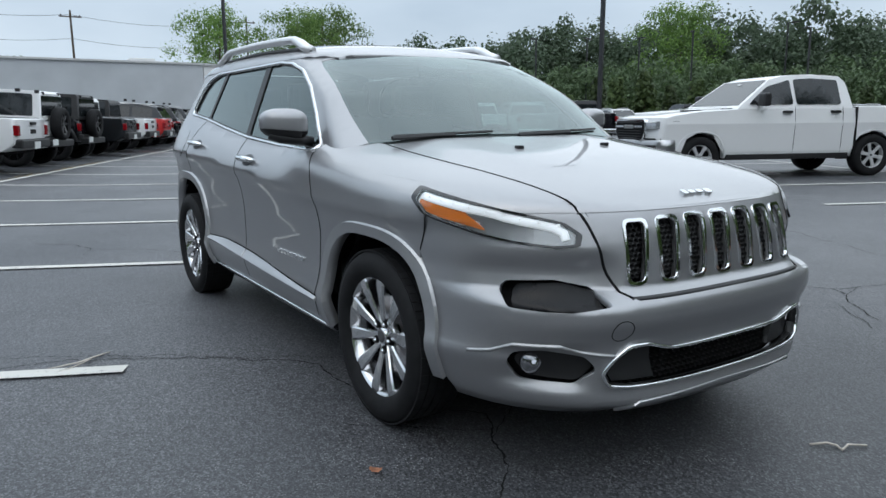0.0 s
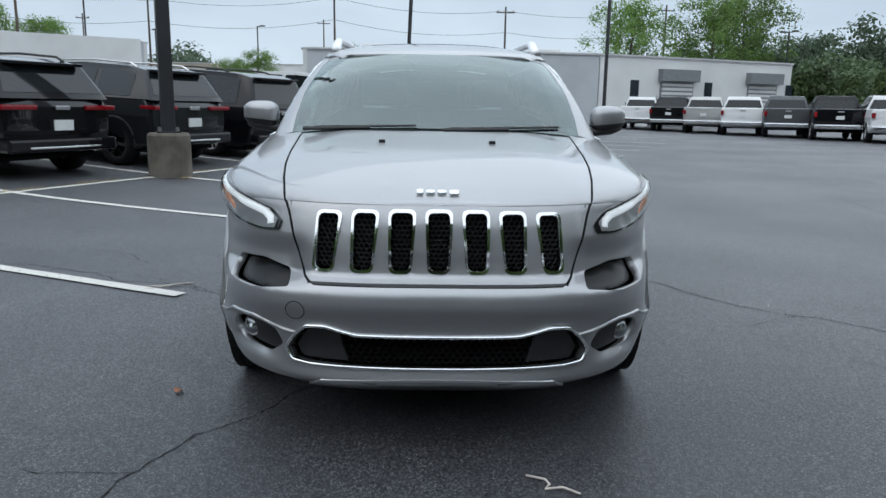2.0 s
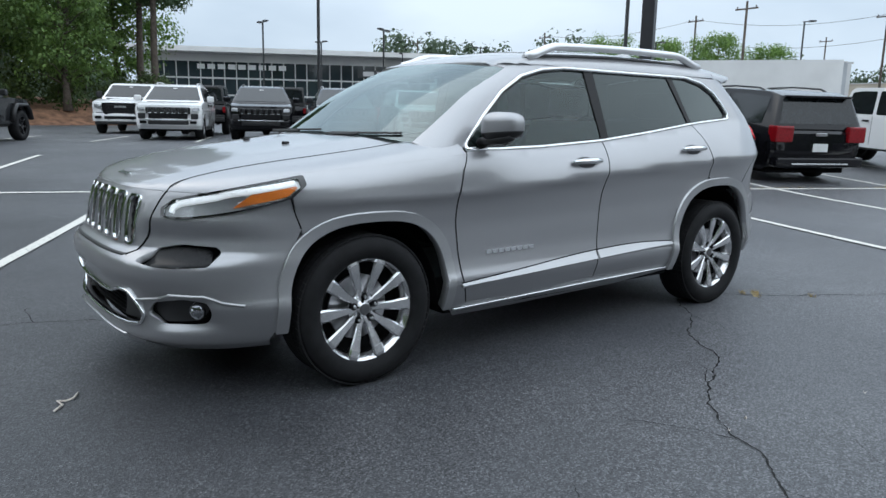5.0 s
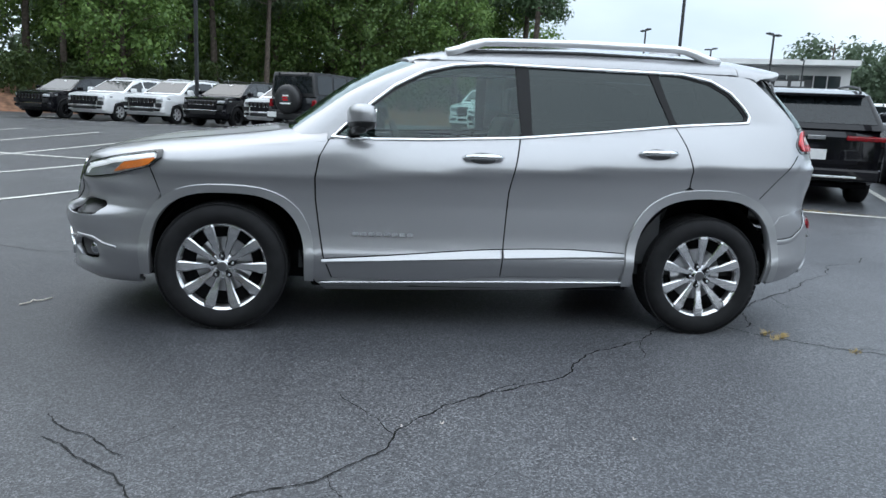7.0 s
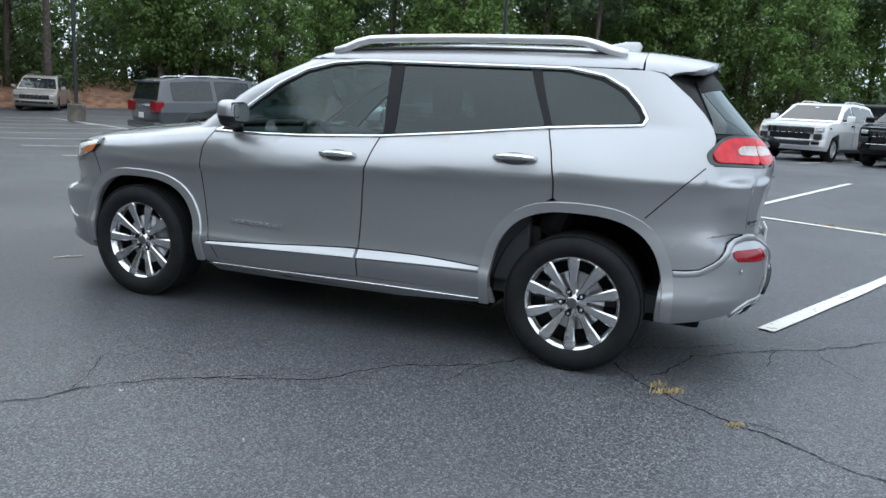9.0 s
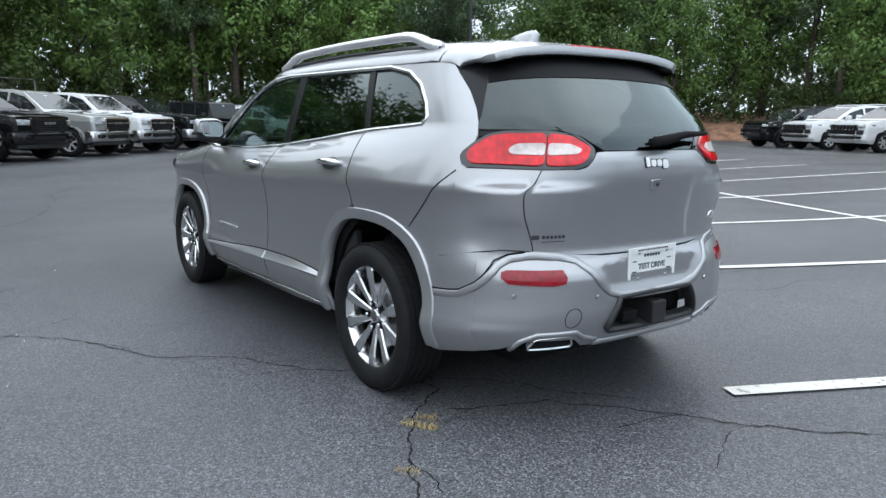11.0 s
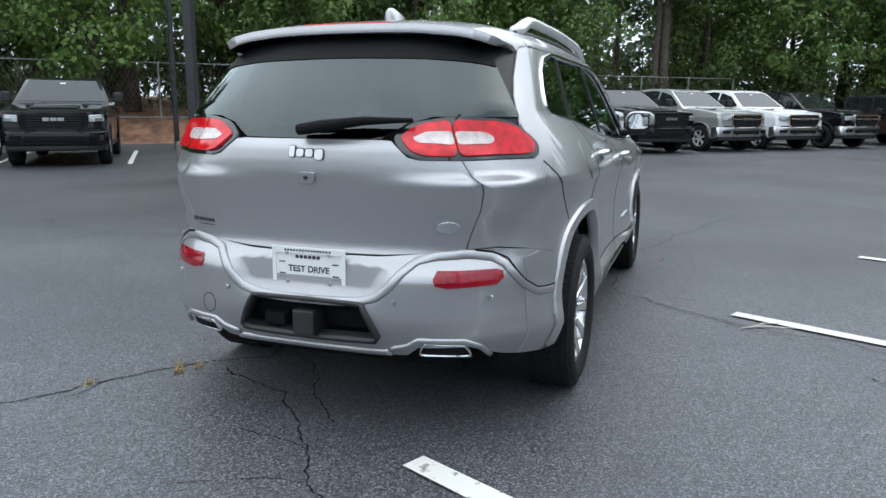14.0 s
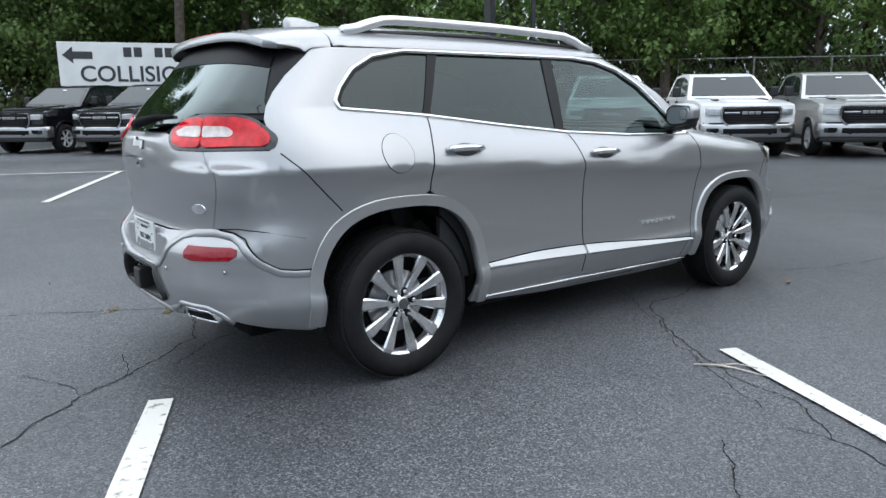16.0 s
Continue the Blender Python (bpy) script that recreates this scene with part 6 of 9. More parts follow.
crack([(-1.75, 0.75), (-1.93, 0.31), (-2.36, -0.05), (-2.67, -0.28), (-3.57, -1.16), (-4.4, -1.7)], 0.015, 45, 3)
crack([(-1.45, 0.54), (-1.86, 0.2), (-2.15, -0.05)], 0.012, 46, 2)
crack([(0.59, -0.81), (0.17, -1.26), (-0.01, -1.53), (-0.18, -1.8), (-0.24, -2.15), (-0.49, -2.42), (-0.8, -3.4)], 0.012, 47, 3)
crack([(-0.81, -2.17), (-1.03, -2.35), (-1.25, -2.6), (-1.3, -3.4)], 0.01, 48, 1)
crack([(0.59, -0.81), (1.54, -0.5), (1.86, -0.66), (2.47, -1.05), (3.46, -1.35), (5.2, -1.9)], 0.014, 49, 4)
crack([(-0.43, -2.12), (0.0, -1.39), (0.56, -0.69)], 0.009, 50, 1)
crack([(4.5, 2.2), (6.5, 1.2), (9.0, 0.6), (13.0, -0.5)], 0.018, 51, 3)
crack([(6.5, 1.2), (7.3, 3.2), (9.0, 5.0)], 0.014, 52, 2)
crack([(-6.0, 6.0), (-3.0, 5.2), (1.1, 4.2)], 0.014, 53, 3)
crack([(3.0, -5.2), (5.0, -7.4), (9.5, -9.8)], 0.016, 54, 2)


def tuft(x, y, n, spread, height, seed, along_dir=(1, 0)):
    """Dry grass blades that grow out of a crack."""
    rnd = random.Random(seed)
    bm = bmesh.new()
    for _ in range(n):
        k = rnd.uniform(-1, 1) * spread
        px, py = x + along_dir[0] * k + rnd.gauss(0, 0.012), y + along_dir[1] * k + rnd.gauss(0, 0.012)
        a, hgt = rnd.uniform(0, 6.28), height * rnd.uniform(0.3, 1.0)
        dx, dy = math.cos(a) * hgt * rnd.uniform(0.5, 1.4), math.sin(a) * hgt * rnd.uniform(0.5, 1.4)
        w = 0.0022
        z = gz(px, py) + 0.001
        v = [bm.verts.new(c) for c in ((px - w * math.sin(a), py + w * math.cos(a), z), (px + w * math.sin(a), py - w * math.cos(a), z), (px + dx * 0.6 + w * math.sin(a), py + dy * 0.6, z + hgt * 0.7), (px + dx * 0.6 - w * math.sin(a), py + dy * 0.6, z + hgt * 0.7), (px + dx, py + dy, z + hgt * 0.6))]
        bm.faces.new(v[:4])
        bm.faces.new((v[3], v[2], v[4]))
    ob = part("grass_tuft", bm, M_STRAW)
    tagged(ob, "small tuft of dry grass growing from a crack", "grass", "dry grass tufts")


for i, (x, y, n, sp, hg) in enumerate(((-2.15, 1.2, 40, 0.04, 0.022), (-1.85, 0.95, 90, 0.09, 0.035), (-1.80, 0.88, 40, 0.04, 0.03), (-4.6, -5.3, 120, 0.5, 0.07), (-5.8, -4.8, 80, 0.4, 0.06), (-3.6, -5.8, 60, 0.3, 0.05), (5.75, 6.5, 90, 0.25, 0.06), (-6.8, -3.75, 90, 0.2, 0.08))):
    tuft(x, y, n, sp, hg, 70 + i, (0.8, 0.6) if x > -3 else (0.9, -0.42))


def litter(name, path, r, mat, label, category):
    ob = part(name, tube_bm(path, r, 5), mat, smooth=True)
    tagged(ob, label, category)


litter("string", [(2.44, 0.30, 0.006), (2.47, 0.36, 0.008), (2.50, 0.37, 0.006), (2.53, 0.35, 0.006), (2.52, 0.41, 0.007), (2.56, 0.46, 0.006)], 0.0045, M_TWIG, "white curl of string lying on the asphalt", "string")
litter("twig", [(-0.20, -1.64, 0.006), (-0.14, -1.72, 0.010), (-0.10, -1.80, 0.007), (-0.08, -1.96, 0.006)], [0.003, 0.006, 0.005, 0.002], M_TWIG, "dry pale twig lying by a parking line", "twig")
litter("twig", [(-0.14, -1.72, 0.010), (-0.06, -1.78, 0.014), (0.0, -1.90, 0.006)], [0.004, 0.004, 0.002], M_TWIG, "thin dry twig lying by a parking line", "twig")
M_DEAD = simple("dead_leaf", (0.30, 0.13, 0.07), 0.8, 0.0, 0.3, 60)


def leaf_litter(x, y, size, turn, mat, label):
    bm = bmesh.new()
    ring = [bm.verts.new((size * math.cos(t) * (1 - 0.25 * math.cos(2 * t)), size * 0.55 * math.sin(t), 0.006 + 0.012 * math.cos(t) ** 2)) for t in np.linspace(0, 6.283, 11)[:-1]]
    mid = bm.verts.new((0, 0, 0.004))
    for i in range(10):
        bm.faces.new((ring[i], ring[(i + 1) % 10], mid))
    ob = part("fallen_leaf", bm, mat, smooth=True)
    ob.matrix_basis = Matrix.Translation((x, y, gz(x, y) + 0.002)) @ Matrix.Rotation(turn, 4, "Z")
    tagged(ob, label, "leaf", "fallen leaves")


leaf_litter(1.72, -1.10, 0.030, 0.8, M_DEAD, "curled brown leaf lying on the asphalt")
leaf_litter(0.29, 2.13, 0.010, 0.3, M_TWIG, "tiny pale chip lying on the asphalt")
rl = random.Random(8)
for i in range(14):
    leaf_litter(rl.uniform(-5, 5), rl.choice((-1, 1)) * rl.uniform(1.4, 4.5), rl.uniform(0.006, 0.014), rl.uniform(0, 6), M_DEAD if i % 2 else M_TWIG, "tiny dry leaf lying on the asphalt")


# dry grass that has taken root along the middle line of the stalls
rg = random.Random(77)
bm = bmesh.new()
for _ in range(2600):
    a = rg.uniform(-16, 3.0)
    if 0.5 + 0.5 * math.sin(a * 2.1) * math.sin(a * 0.77 + 1) < rg.random() * 0.9:
        continue
    px_, py_ = row_at(a, 5.40 + rg.gauss(0, 0.05))
    z = gz(px_, py_)
    ang_, hgt = rg.uniform(0, 6.28), rg.uniform(0.015, 0.055)
    w = Vector((math.cos(ang_), math.sin(ang_))) * 0.004
    tx, ty = px_ + rg.gauss(0, 0.03), py_ + rg.gauss(0, 0.03)
    bm.faces.new([bm.verts.new((px_ - w.x, py_ - w.y, z)), bm.verts.new((px_ + w.x, py_ + w.y, z)), bm.verts.new((tx, ty, z + hgt))])
tagged(part("dry_grass", bm, M_STRAW), "strip of dry grass along the middle stall line", "grass", kind="stuff")

# ---------------------------------------------------------------- parked vehicles
P_WHITE = car_paint("white_paint", (0.80, 0.80, 0.80), 0.0, 0.4)
P_BLACK = car_paint("black_paint", (0.006, 0.006, 0.008), 0.0, 0.16, coat=0.6)
P_GREY = car_paint("dark_grey_paint", (0.022, 0.024, 0.027), 0.3, 0.2, 0.1, coat=0.5)
P_MID = car_paint("grey_paint", (0.09, 0.094, 0.10), 0.4, 0.35, 0.1, coat=0.6)
P_SILVER = car_paint("pale_silver_paint", (0.45, 0.45, 0.44), 0.6, 0.35, 0.1)
P_RED = car_paint("red_paint", (0.50, 0.02, 0.02), 0.0, 0.35)
P_TAN = car_paint("tan_paint", (0.30, 0.27, 0.24), 0.2, 0.4)


M_HEAD = simple("headlight_lens", (0.36, 0.37, 0.385), 0.12, 0.55, 0.3, 30, coat=0.6)
M_GLASS_CAR = simple("car_windscreen", (0.014, 0.017, 0.019), 0.04, 0.0, 0.2)
M_GLASS_CAR.node_tree.nodes["Principled BSDF"].inputs["IOR"].default_value = 1.52

def shaped(poly, half, inset=0.05, tumble=None, nose=0.0):
    """A side outline swept across the car with rounded flanks. tumble: half width by height; nose: how far the corners fall back."""
    bm = bmesh.new()
    cx = sum(p[0] for p in poly) / len(poly)
    cz = sum(p[1] for p in poly) / len(poly)
    xmax, xmin = max(p[0] for p in poly), min(p[0] for p in poly)
    loops = []
    for f, shrink in ((-1.0, 0.955), (-0.985, 0.98), (-0.93, 1.0), (-0.5, 1.0), (0.5, 1.0), (0.93, 1.0), (0.985, 0.98), (1.0, 0.955)):
        vs = []
        for x, z in poly:
            w = tumble(z) if tumble else half
            k = shrink if (z - cz) else 1.0
            xx = cx + (x - cx) * (0.5 + 0.5 * shrink if abs(x - cx) > 1.2 else 1)
            fall = nose * (abs(f) ** 3)
            if x > xmax - 0.35:
                xx -= fall
            if x < xmin + 0.35:
                xx += fall * 0.6
            zz = cz + (z - cz) * (0.35 + 0.65 * shrink)
            vs.append(bm.verts.new((xx, f * w, zz)))
        loops.append(vs)
    n = len(poly)
    for a, b in zip(loops, loops[1:]):
        for i in range(n):
            bm.faces.new((a[i], a[(i + 1) % n], b[(i + 1) % n], b[i]))
    for lp in (loops[0], loops[-1]):
        f = bm.faces.new(lp)
        bmesh.ops.triangulate(bm, faces=[f])
    bmesh.ops.recalc_face_normals(bm, faces=bm.faces[:])
    for e in bm.edges:
        if len(e.link_faces) == 2 and e.calc_face_angle(0) > 0.7:
            e.smooth = False
    return bm


def arch_cut(cx, r, z0, seg=12, top=None):
    """Wheel opening knots, back to front."""
    rise = (top or z0 + r) - z0
    out = []
    for i in range(seg + 1):
        c, q = math.cos(math.pi * i / seg), math.sin(math.pi * i / seg)
        out.append((cx - math.copysign(abs(c) ** 0.85, c) * r, z0 + rise * abs(q) ** 0.85))
    return out


FLANK = curve((0.0, 0.935), (0.12, 0.968), (0.30, 0.978), (0.50, 0.985), (0.66, 1.0), (0.74, 0.988), (0.90, 0.972), (1.0, 0.955))


def mould(bm, lo, hi):
    """Gives flat flanks a waist: tucked sill, a shoulder line, a leaning upper edge."""
    for t in (0.10, 0.25, 0.45, 0.60, 0.66, 0.72, 0.85):
        bmesh.ops.bisect_plane(bm, geom=bm.verts[:] + bm.edges[:] + bm.faces[:], plane_co=(0, 0, lo + (hi - lo) * t), plane_no=(0, 0, 1))
    for v in bm.verts:
        t = min(1.0, max(0.0, (v.co.z - lo) / (hi - lo)))
        v.co.y *= FLANK(t)
    bmesh.ops.recalc_face_normals(bm, faces=bm.faces[:])
    for e in bm.edges:
        if len(e.link_faces) == 2:
            e.smooth = e.calc_face_angle(0) < 0.2
    return bm


def pane(poly3, out, thick=0.012):
    bm = bmesh.new()
    o = Vector(out).normalized()
    a = [bm.verts.new(Vector(p) + o * 0.006) for p in poly3]
    b = [bm.verts.new(Vector(p) - o * thick) for p in poly3]
    bm.faces.new(a)
    for i in range(len(a)):
        bm.faces.new((a[i], b[i], b[(i + 1) % len(a)], a[(i + 1) % len(a)]))
    bmesh.ops.recalc_face_normals(bm, faces=bm.faces[:])
    return bm


def bowed(x0, x1, half, z0, z1, fall, edge=0.03, seg=10):
    """A bumper bar: its ends sweep back by fall, its edges are rounded."""
    bm = bmesh.new()
    prof = rounded([(x0, z0), (x1 - edge * 0.4, z0), (x1, (z0 + z1) / 2), (x1 - edge * 0.3, z1), (x0, z1)], edge, 3)
    rows = []
    for i in range(seg + 1):
        f = -1 + 2 * i / seg
        back = fall * abs(f) ** 2.6
        rows.append([bm.verts.new((x - back, f * half, z)) for x, z in prof])
    n = len(prof)
    for a, b in zip(rows, rows[1:]):
        for k in range(n):
            bm.faces.new((a[k], a[(k + 1) % n], b[(k + 1) % n], b[k]))
    bm.faces.new(rows[0])
    bm.faces.new(rows[-1])
    bmesh.ops.recalc_face_normals(bm, faces=bm.faces[:])
    return bm


def plain_wheel(parent, r, width, mat, spokes=6):
    w = new("wheel")
    w.parent = parent
    h, rim = width / 2, r * 0.64
    part("tyre", lathe_bm([(rim - 0.01, -h * 0.8), (r - 0.04, -h), (r, -h * 0.7), (r, h * 0.7), (r - 0.04, h), (rim + 0.01, h * 0.92), (rim - 0.01, h * 0.8)], 28, close=True), M_TYRE, w, smooth=True)
    bm = lathe_bm([(rim, -h * 0.4), (rim - 0.02, h * 0.3), (rim, h * 0.82), (rim - 0.018, h * 0.78), (rim - 0.03, h * 0.2)], 28, caps=False)
    for k in range(spokes):
        a = 2 * math.pi * k / spokes
        ring = []
        for rr, wd, y in ((0.02, 0.040, h * 0.62), (rim * 0.5, 0.030, h * 0.66), (rim - 0.006, 0.045, h * 0.74)):
            ring.append([bm.verts.new(Matrix.Rotation(a, 3, "Y") @ Vector((rr, yy, zz))) for yy, zz in ((y - 0.02, -wd), (y, -wd * 0.8), (y, wd * 0.8), (y - 0.02, wd))])
        for p, q in zip(ring, ring[1:]):
            for i in range(3):
                bm.faces.new((p[i], p[i + 1], q[i + 1], q[i]))
    part("rim", bm, M_WHEEL_FAR if mat is M_WHEEL else mat, w)
    part("wheel_backing", lathe_bm([(0.0, h * 0.15), (rim - 0.01, h * 0.15), (rim - 0.01, h * 0.05), (0.0, h * 0.05)], 20), M_DARK, w)
    return w


KINDS = {}
KINDS["suv"] = dict(nose=2.38, tail=-2.40, half=0.945, axles=(1.47, -1.50), r=0.375, floor=0.33, belt=1.16, hood=(1.13, 1.07), cowl=1.25, cab=[(1.30, 1.12), (0.42, 1.62), (0.0, 1.70), (-0.6, 1.725), (-1.6, 1.70), (-2.00, 1.64), (-2.33, 1.15)], top=0.665, height=1.725, panes=[(0.98, 0.02), (-0.08, -0.95), (-1.05, -1.85)], rails=True)
KINDS["pickup"] = dict(nose=2.92, tail=-2.98, half=1.03, axles=(1.98, -1.69), r=0.405, floor=0.42, belt=1.36, hood=(1.32, 1.20), cowl=1.22, cab=[(1.30, 1.30), (0.52, 1.86), (0.20, 1.94), (-0.4, 1.965), (-0.98, 1.93), (-1.10, 1.80), (-1.18, 1.30)], top=0.74, height=1.965, panes=[(0.92, 0.10), (0.02, -0.92)], bed=(-1.26, -2.92), rails=False)
KINDS["boxy_suv"] = dict(nose=2.16, tail=-2.12, half=0.80, axles=(1.52, -1.48), r=0.41, floor=0.48, belt=1.20, hood=(1.17, 1.12), cowl=0.62, cab=[(0.74, 1.15), (0.50, 1.76), (0.40, 1.825), (-1.2, 1.85), (-2.02, 1.84), (-2.08, 1.78), (-2.10, 1.15)], top=0.70, height=1.85, panes=[(0.44, -0.30), (-0.40, -1.08), (-1.18, -1.92)], flares=True, spare=True, rails=False)
KINDS["boxy_truck"] = dict(nose=2.45, tail=-3.05, half=0.80, axles=(1.80, -1.69), r=0.41, floor=0.50, belt=1.20, hood=(1.17, 1.12), cowl=0.92, cab=[(1.04, 1.15), (0.80, 1.76), (0.70, 1.825), (-0.4, 1.85), (-0.98, 1.83), (-1.04, 1.76), (-1.06, 1.15)], top=0.70, height=1.85, panes=[(0.74, 0.0), (-0.10, -0.90)], flares=True, bed=(-1.14, -3.0), rails=False)
KINDS["minivan"] = dict(nose=2.48, tail=-2.60, half=0.985, axles=(1.62, -1.46), r=0.345, floor=0.24, belt=1.06, hood=(1.02, 0.90), cowl=1.50, cab=[(1.62, 1.02), (0.72, 1.58), (0.30, 1.69), (-0.6, 1.735), (-2.0, 1.70), (-2.36, 1.62), (-2.55, 1.02)], top=0.74, height=1.735, panes=[(1.22, 0.38), (0.28, -0.80), (-0.92, -2.12)], rails=True)
KINDS["crossover"] = dict(nose=2.22, tail=-2.30, half=0.93, axles=(1.36, -1.34), r=0.35, floor=0.28, belt=1.05, hood=(1.02, 0.94), cowl=1.15, cab=[(1.20, 1.02), (0.36, 1.52), (-0.1, 1.60), (-0.6, 1.63), (-1.5, 1.60), (-1.95, 1.50), (-2.25, 1.04)], top=0.68, height=1.63, panes=[(0.86, 0.02), (-0.08, -0.90), (-1.0, -1.72)], rails=True)


def vehicle(kind, paint, label, wheels=None, cover=False, grille="bars"):
    d = KINDS[kind]
    v = thing("pickup_truck" if kind == "pickup" else kind, label, "pickup truck" if "truck" in kind or kind == "pickup" else ("minivan" if kind == "minivan" else "car"), "parked vehicles")
    nose, tail, half, fl, r = d["nose"], d["tail"], d["half"], d["floor"], d["r"]
    fx, rx = d["axles"]
    belt, (h0, h1) = d["belt"], d["hood"]
    boxy = bool(d.get("flares"))
    side_line = [(nose - 0.10, fl), (nose, fl + 0.12), (nose + 0.02, fl + 0.38), (nose - 0.02, h1 - 0.04), (nose - (0.06 if boxy else 0.16), h1)]
    side_line += [((nose + d["cowl"]) / 2, (h0 + h1) / 2 + 0.015), (d["cowl"], h0)]
    if d.get("bed"):
        b0, b1 = d["bed"]
        side_line += [(b0, belt - 0.03), (b0 - 0.01, belt), (b1, belt), (tail, belt - 0.03), (tail - 0.02, fl + 0.42), (tail + 0.02, fl + 0.16)]
    else:
        side_line += [(0.0, belt - 0.02), (tail + 0.10, belt), (tail, belt - 0.12), (tail - 0.03, fl + 0.38), (tail + 0.05, fl + 0.08)]
    cut_r = r + 0.075
    lower = arch_cut(rx, cut_r, fl - 0.02, 12, r + cut_r) + arch_cut(fx, cut_r, fl - 0.02, 12, r + cut_r)
    outline = side_line + [(tail + 0.25, fl)] + lower
    hull = shaped(outline, half, nose=0.05 if boxy else 0.16)
    body = part("body", hull if boxy else mould(hull, fl, belt), paint, v, smooth=True)
    top, hh = d["top"], d["height"]

    def wide(z):
        return half * 0.965 + (top - half * 0.965) * max(0.0, (z - belt) / (hh - belt))
    cab = part("cabin", shaped(d["cab"], half, tumble=wide), paint if not (boxy and paint in (P_GREY, P_RED, P_BLACK)) else M_BLACK, v, smooth=True)
    part("underbody", box_bm(tail + 0.3, nose - 0.3, -half * 0.86, half * 0.86, fl - 0.06, fl + 0.34), M_DARK, v)
    # side glass
    cabp = d["cab"]

    def top_at(x):
        for (x0, z0), (x1, z1) in zip(cabp, cabp[1:]):
            if min(x0, x1) <= x <= max(x0, x1) and abs(x1 - x0) > 1e-6:
                return z0 + (z1 - z0) * (x - x0) / (x1 - x0)
        return hh
    for x0, x1 in d["panes"]:
        for s in (-1, 1):
            zt0, zt1 = min(top_at(x0), hh) - 0.085, min(top_at(x1), hh) - 0.085
            zb = belt + 0.035
            mid = (x0 * 0.6 + x1 * 0.4)
            knots = [(x0, max(zb + 0.03, zt0)), (mid, min(top_at(mid), hh) - 0.08), (x1, max(zb + 0.05, zt1)), (x1, zb), (x0 + (0.10 if zt0 < hh - 0.25 else 0.0), zb)]
            pts = [(x, s * (wide(z) * 0.999), z) for x, z in rounded(knots, 0.05, 3)]
            part("side_window", pane(pts, (0, s, 0.25)), M_GLASS_CAR, v, "dark side glass")
    # windscreen and back glass
    (x0, z0), (x1, z1) = cabp[0], cabp[1]

    def slope(xa, za, xb, zb, lo, hi, name, mat):
        pa, pb = Vector((xa, 0, za)), Vector((xb, 0, zb))
        p, q = pa + (pb - pa) * lo, pa + (pb - pa) * hi
        n = Vector((pb.z - pa.z, 0, -(pb.x - pa.x)))
        if (xa + xb) / 2 < 0:
            n = Vector((-abs(pb.z - pa.z), 0, abs(pb.x - pa.x)))
        else:
            n = Vector((abs(pb.z - pa.z), 0, abs(pb.x - pa.x)))
        wp, wq = wide(p.z) * 0.90, wide(q.z) * 0.90
        part(name, pane([(p.x, -wp, p.z), (p.x, wp, p.z), (q.x, wq, q.z), (q.x, -wq, q.z)], n), mat, v)
    slope(x0, z0, x1, z1, 0.14, 0.99, "windscreen", M_GLASS_CAR)
    mx_, mz_ = x0 + (x1 - x0) * 0.86, z0 + (z1 - z0) * 0.86
    sl_ = math.atan2(z1 - z0, x0 - x1)
    st_ = part("windscreen_sticker", box_bm(-0.02, 0.02, -0.06, 0.06, -0.002, 0.003), M_WHITE_PAINT, v, "small white paper sticker")
    st_.matrix_basis = Matrix.Translation((mx_ + 0.014 * math.sin(sl_), 0.0, mz_ + 0.014 * math.cos(sl_))) @ Matrix.Rotation(sl_, 4, "Y")
    (xa, za), (xb, zb2) = cabp[-1], cabp[-2]
    slope(xa, za, xb, zb2, 0.16, 0.92, "rear_glass", M_GLASS_CAR)
    # nose
    gl, gh = (h1 - 0.46, h1 - 0.10) if kind == "pickup" else (h1 - 0.30, h1 - 0.10)
    gw = half * (0.60 if kind == "pickup" else 0.66)
    if boxy:
        gw, gl, gh = half * 0.66, h1 - 0.36, h1 - 0.04
    if kind == "pickup":
        # a tapered mesh grille in a frame, with a raised hood centre
        def face(grow_, x0, x1, name, mat, parent):
            rim = rounded([(-gw * 0.80 - grow_, gl - grow_), (gw * 0.80 + grow_, gl - grow_), (gw + grow_, gl + 0.14), (gw * 0.97 + grow_, gh + grow_), (-gw * 0.97 - grow_, gh + grow_), (-gw - grow_, gl + 0.14)], 0.05, 3)
            bm = bmesh.new()
            fa_, fb_ = [bm.verts.new((x1, y, z)) for y, z in rim], [bm.verts.new((x0, y, z)) for y, z in rim]
            bm.faces.new(fa_)
            for i in range(len(rim)):
                k = (i + 1) % len(rim)
                bm.faces.new((fa_[i], fb_[i], fb_[k], fa_[k]))
            bmesh.ops.recalc_face_normals(bm, faces=bm.faces[:])
            return part(name, bm, mat, parent)
        g = face(0.0, nose - 0.10, nose + 0.042, "grille", M_SEAM, v)
        face(0.035, nose - 0.10, nose + 0.034, "grille_surround", M_CHROME if grille == "chrome" else M_GLOSS, g)
        for k in range(7):
            z = gl + (gh - gl) * (k + 0.5) / 7
            part("grille_bar", box_bm(nose + 0.03, nose + 0.050, -gw * 0.82, gw * 0.82, z - 0.007, z + 0.007), M_BLACK, g)
        if grille == "chrome":
            for sg in (-1, 1):
                part("grille_wing", box_bm(nose + 0.03, nose + 0.058, min(sg * 0.24, sg * gw * 0.93), max(sg * 0.24, sg * gw * 0.93), gh - 0.125, gh - 0.085, 0.01), M_CHROME, g)
        for k in range(3):
            part("brand_bar", box_bm(nose + 0.03, nose + 0.060, -0.20 + 0.14 * k, -0.08 + 0.14 * k, gh - 0.14, gh - 0.07, 0.008), M_SATIN, g)
        bulge = box_bm(d["cowl"] + 0.05, nose - 0.26, -0.46, 0.46, h1 - 0.02, h1 + 0.045, 0.03)
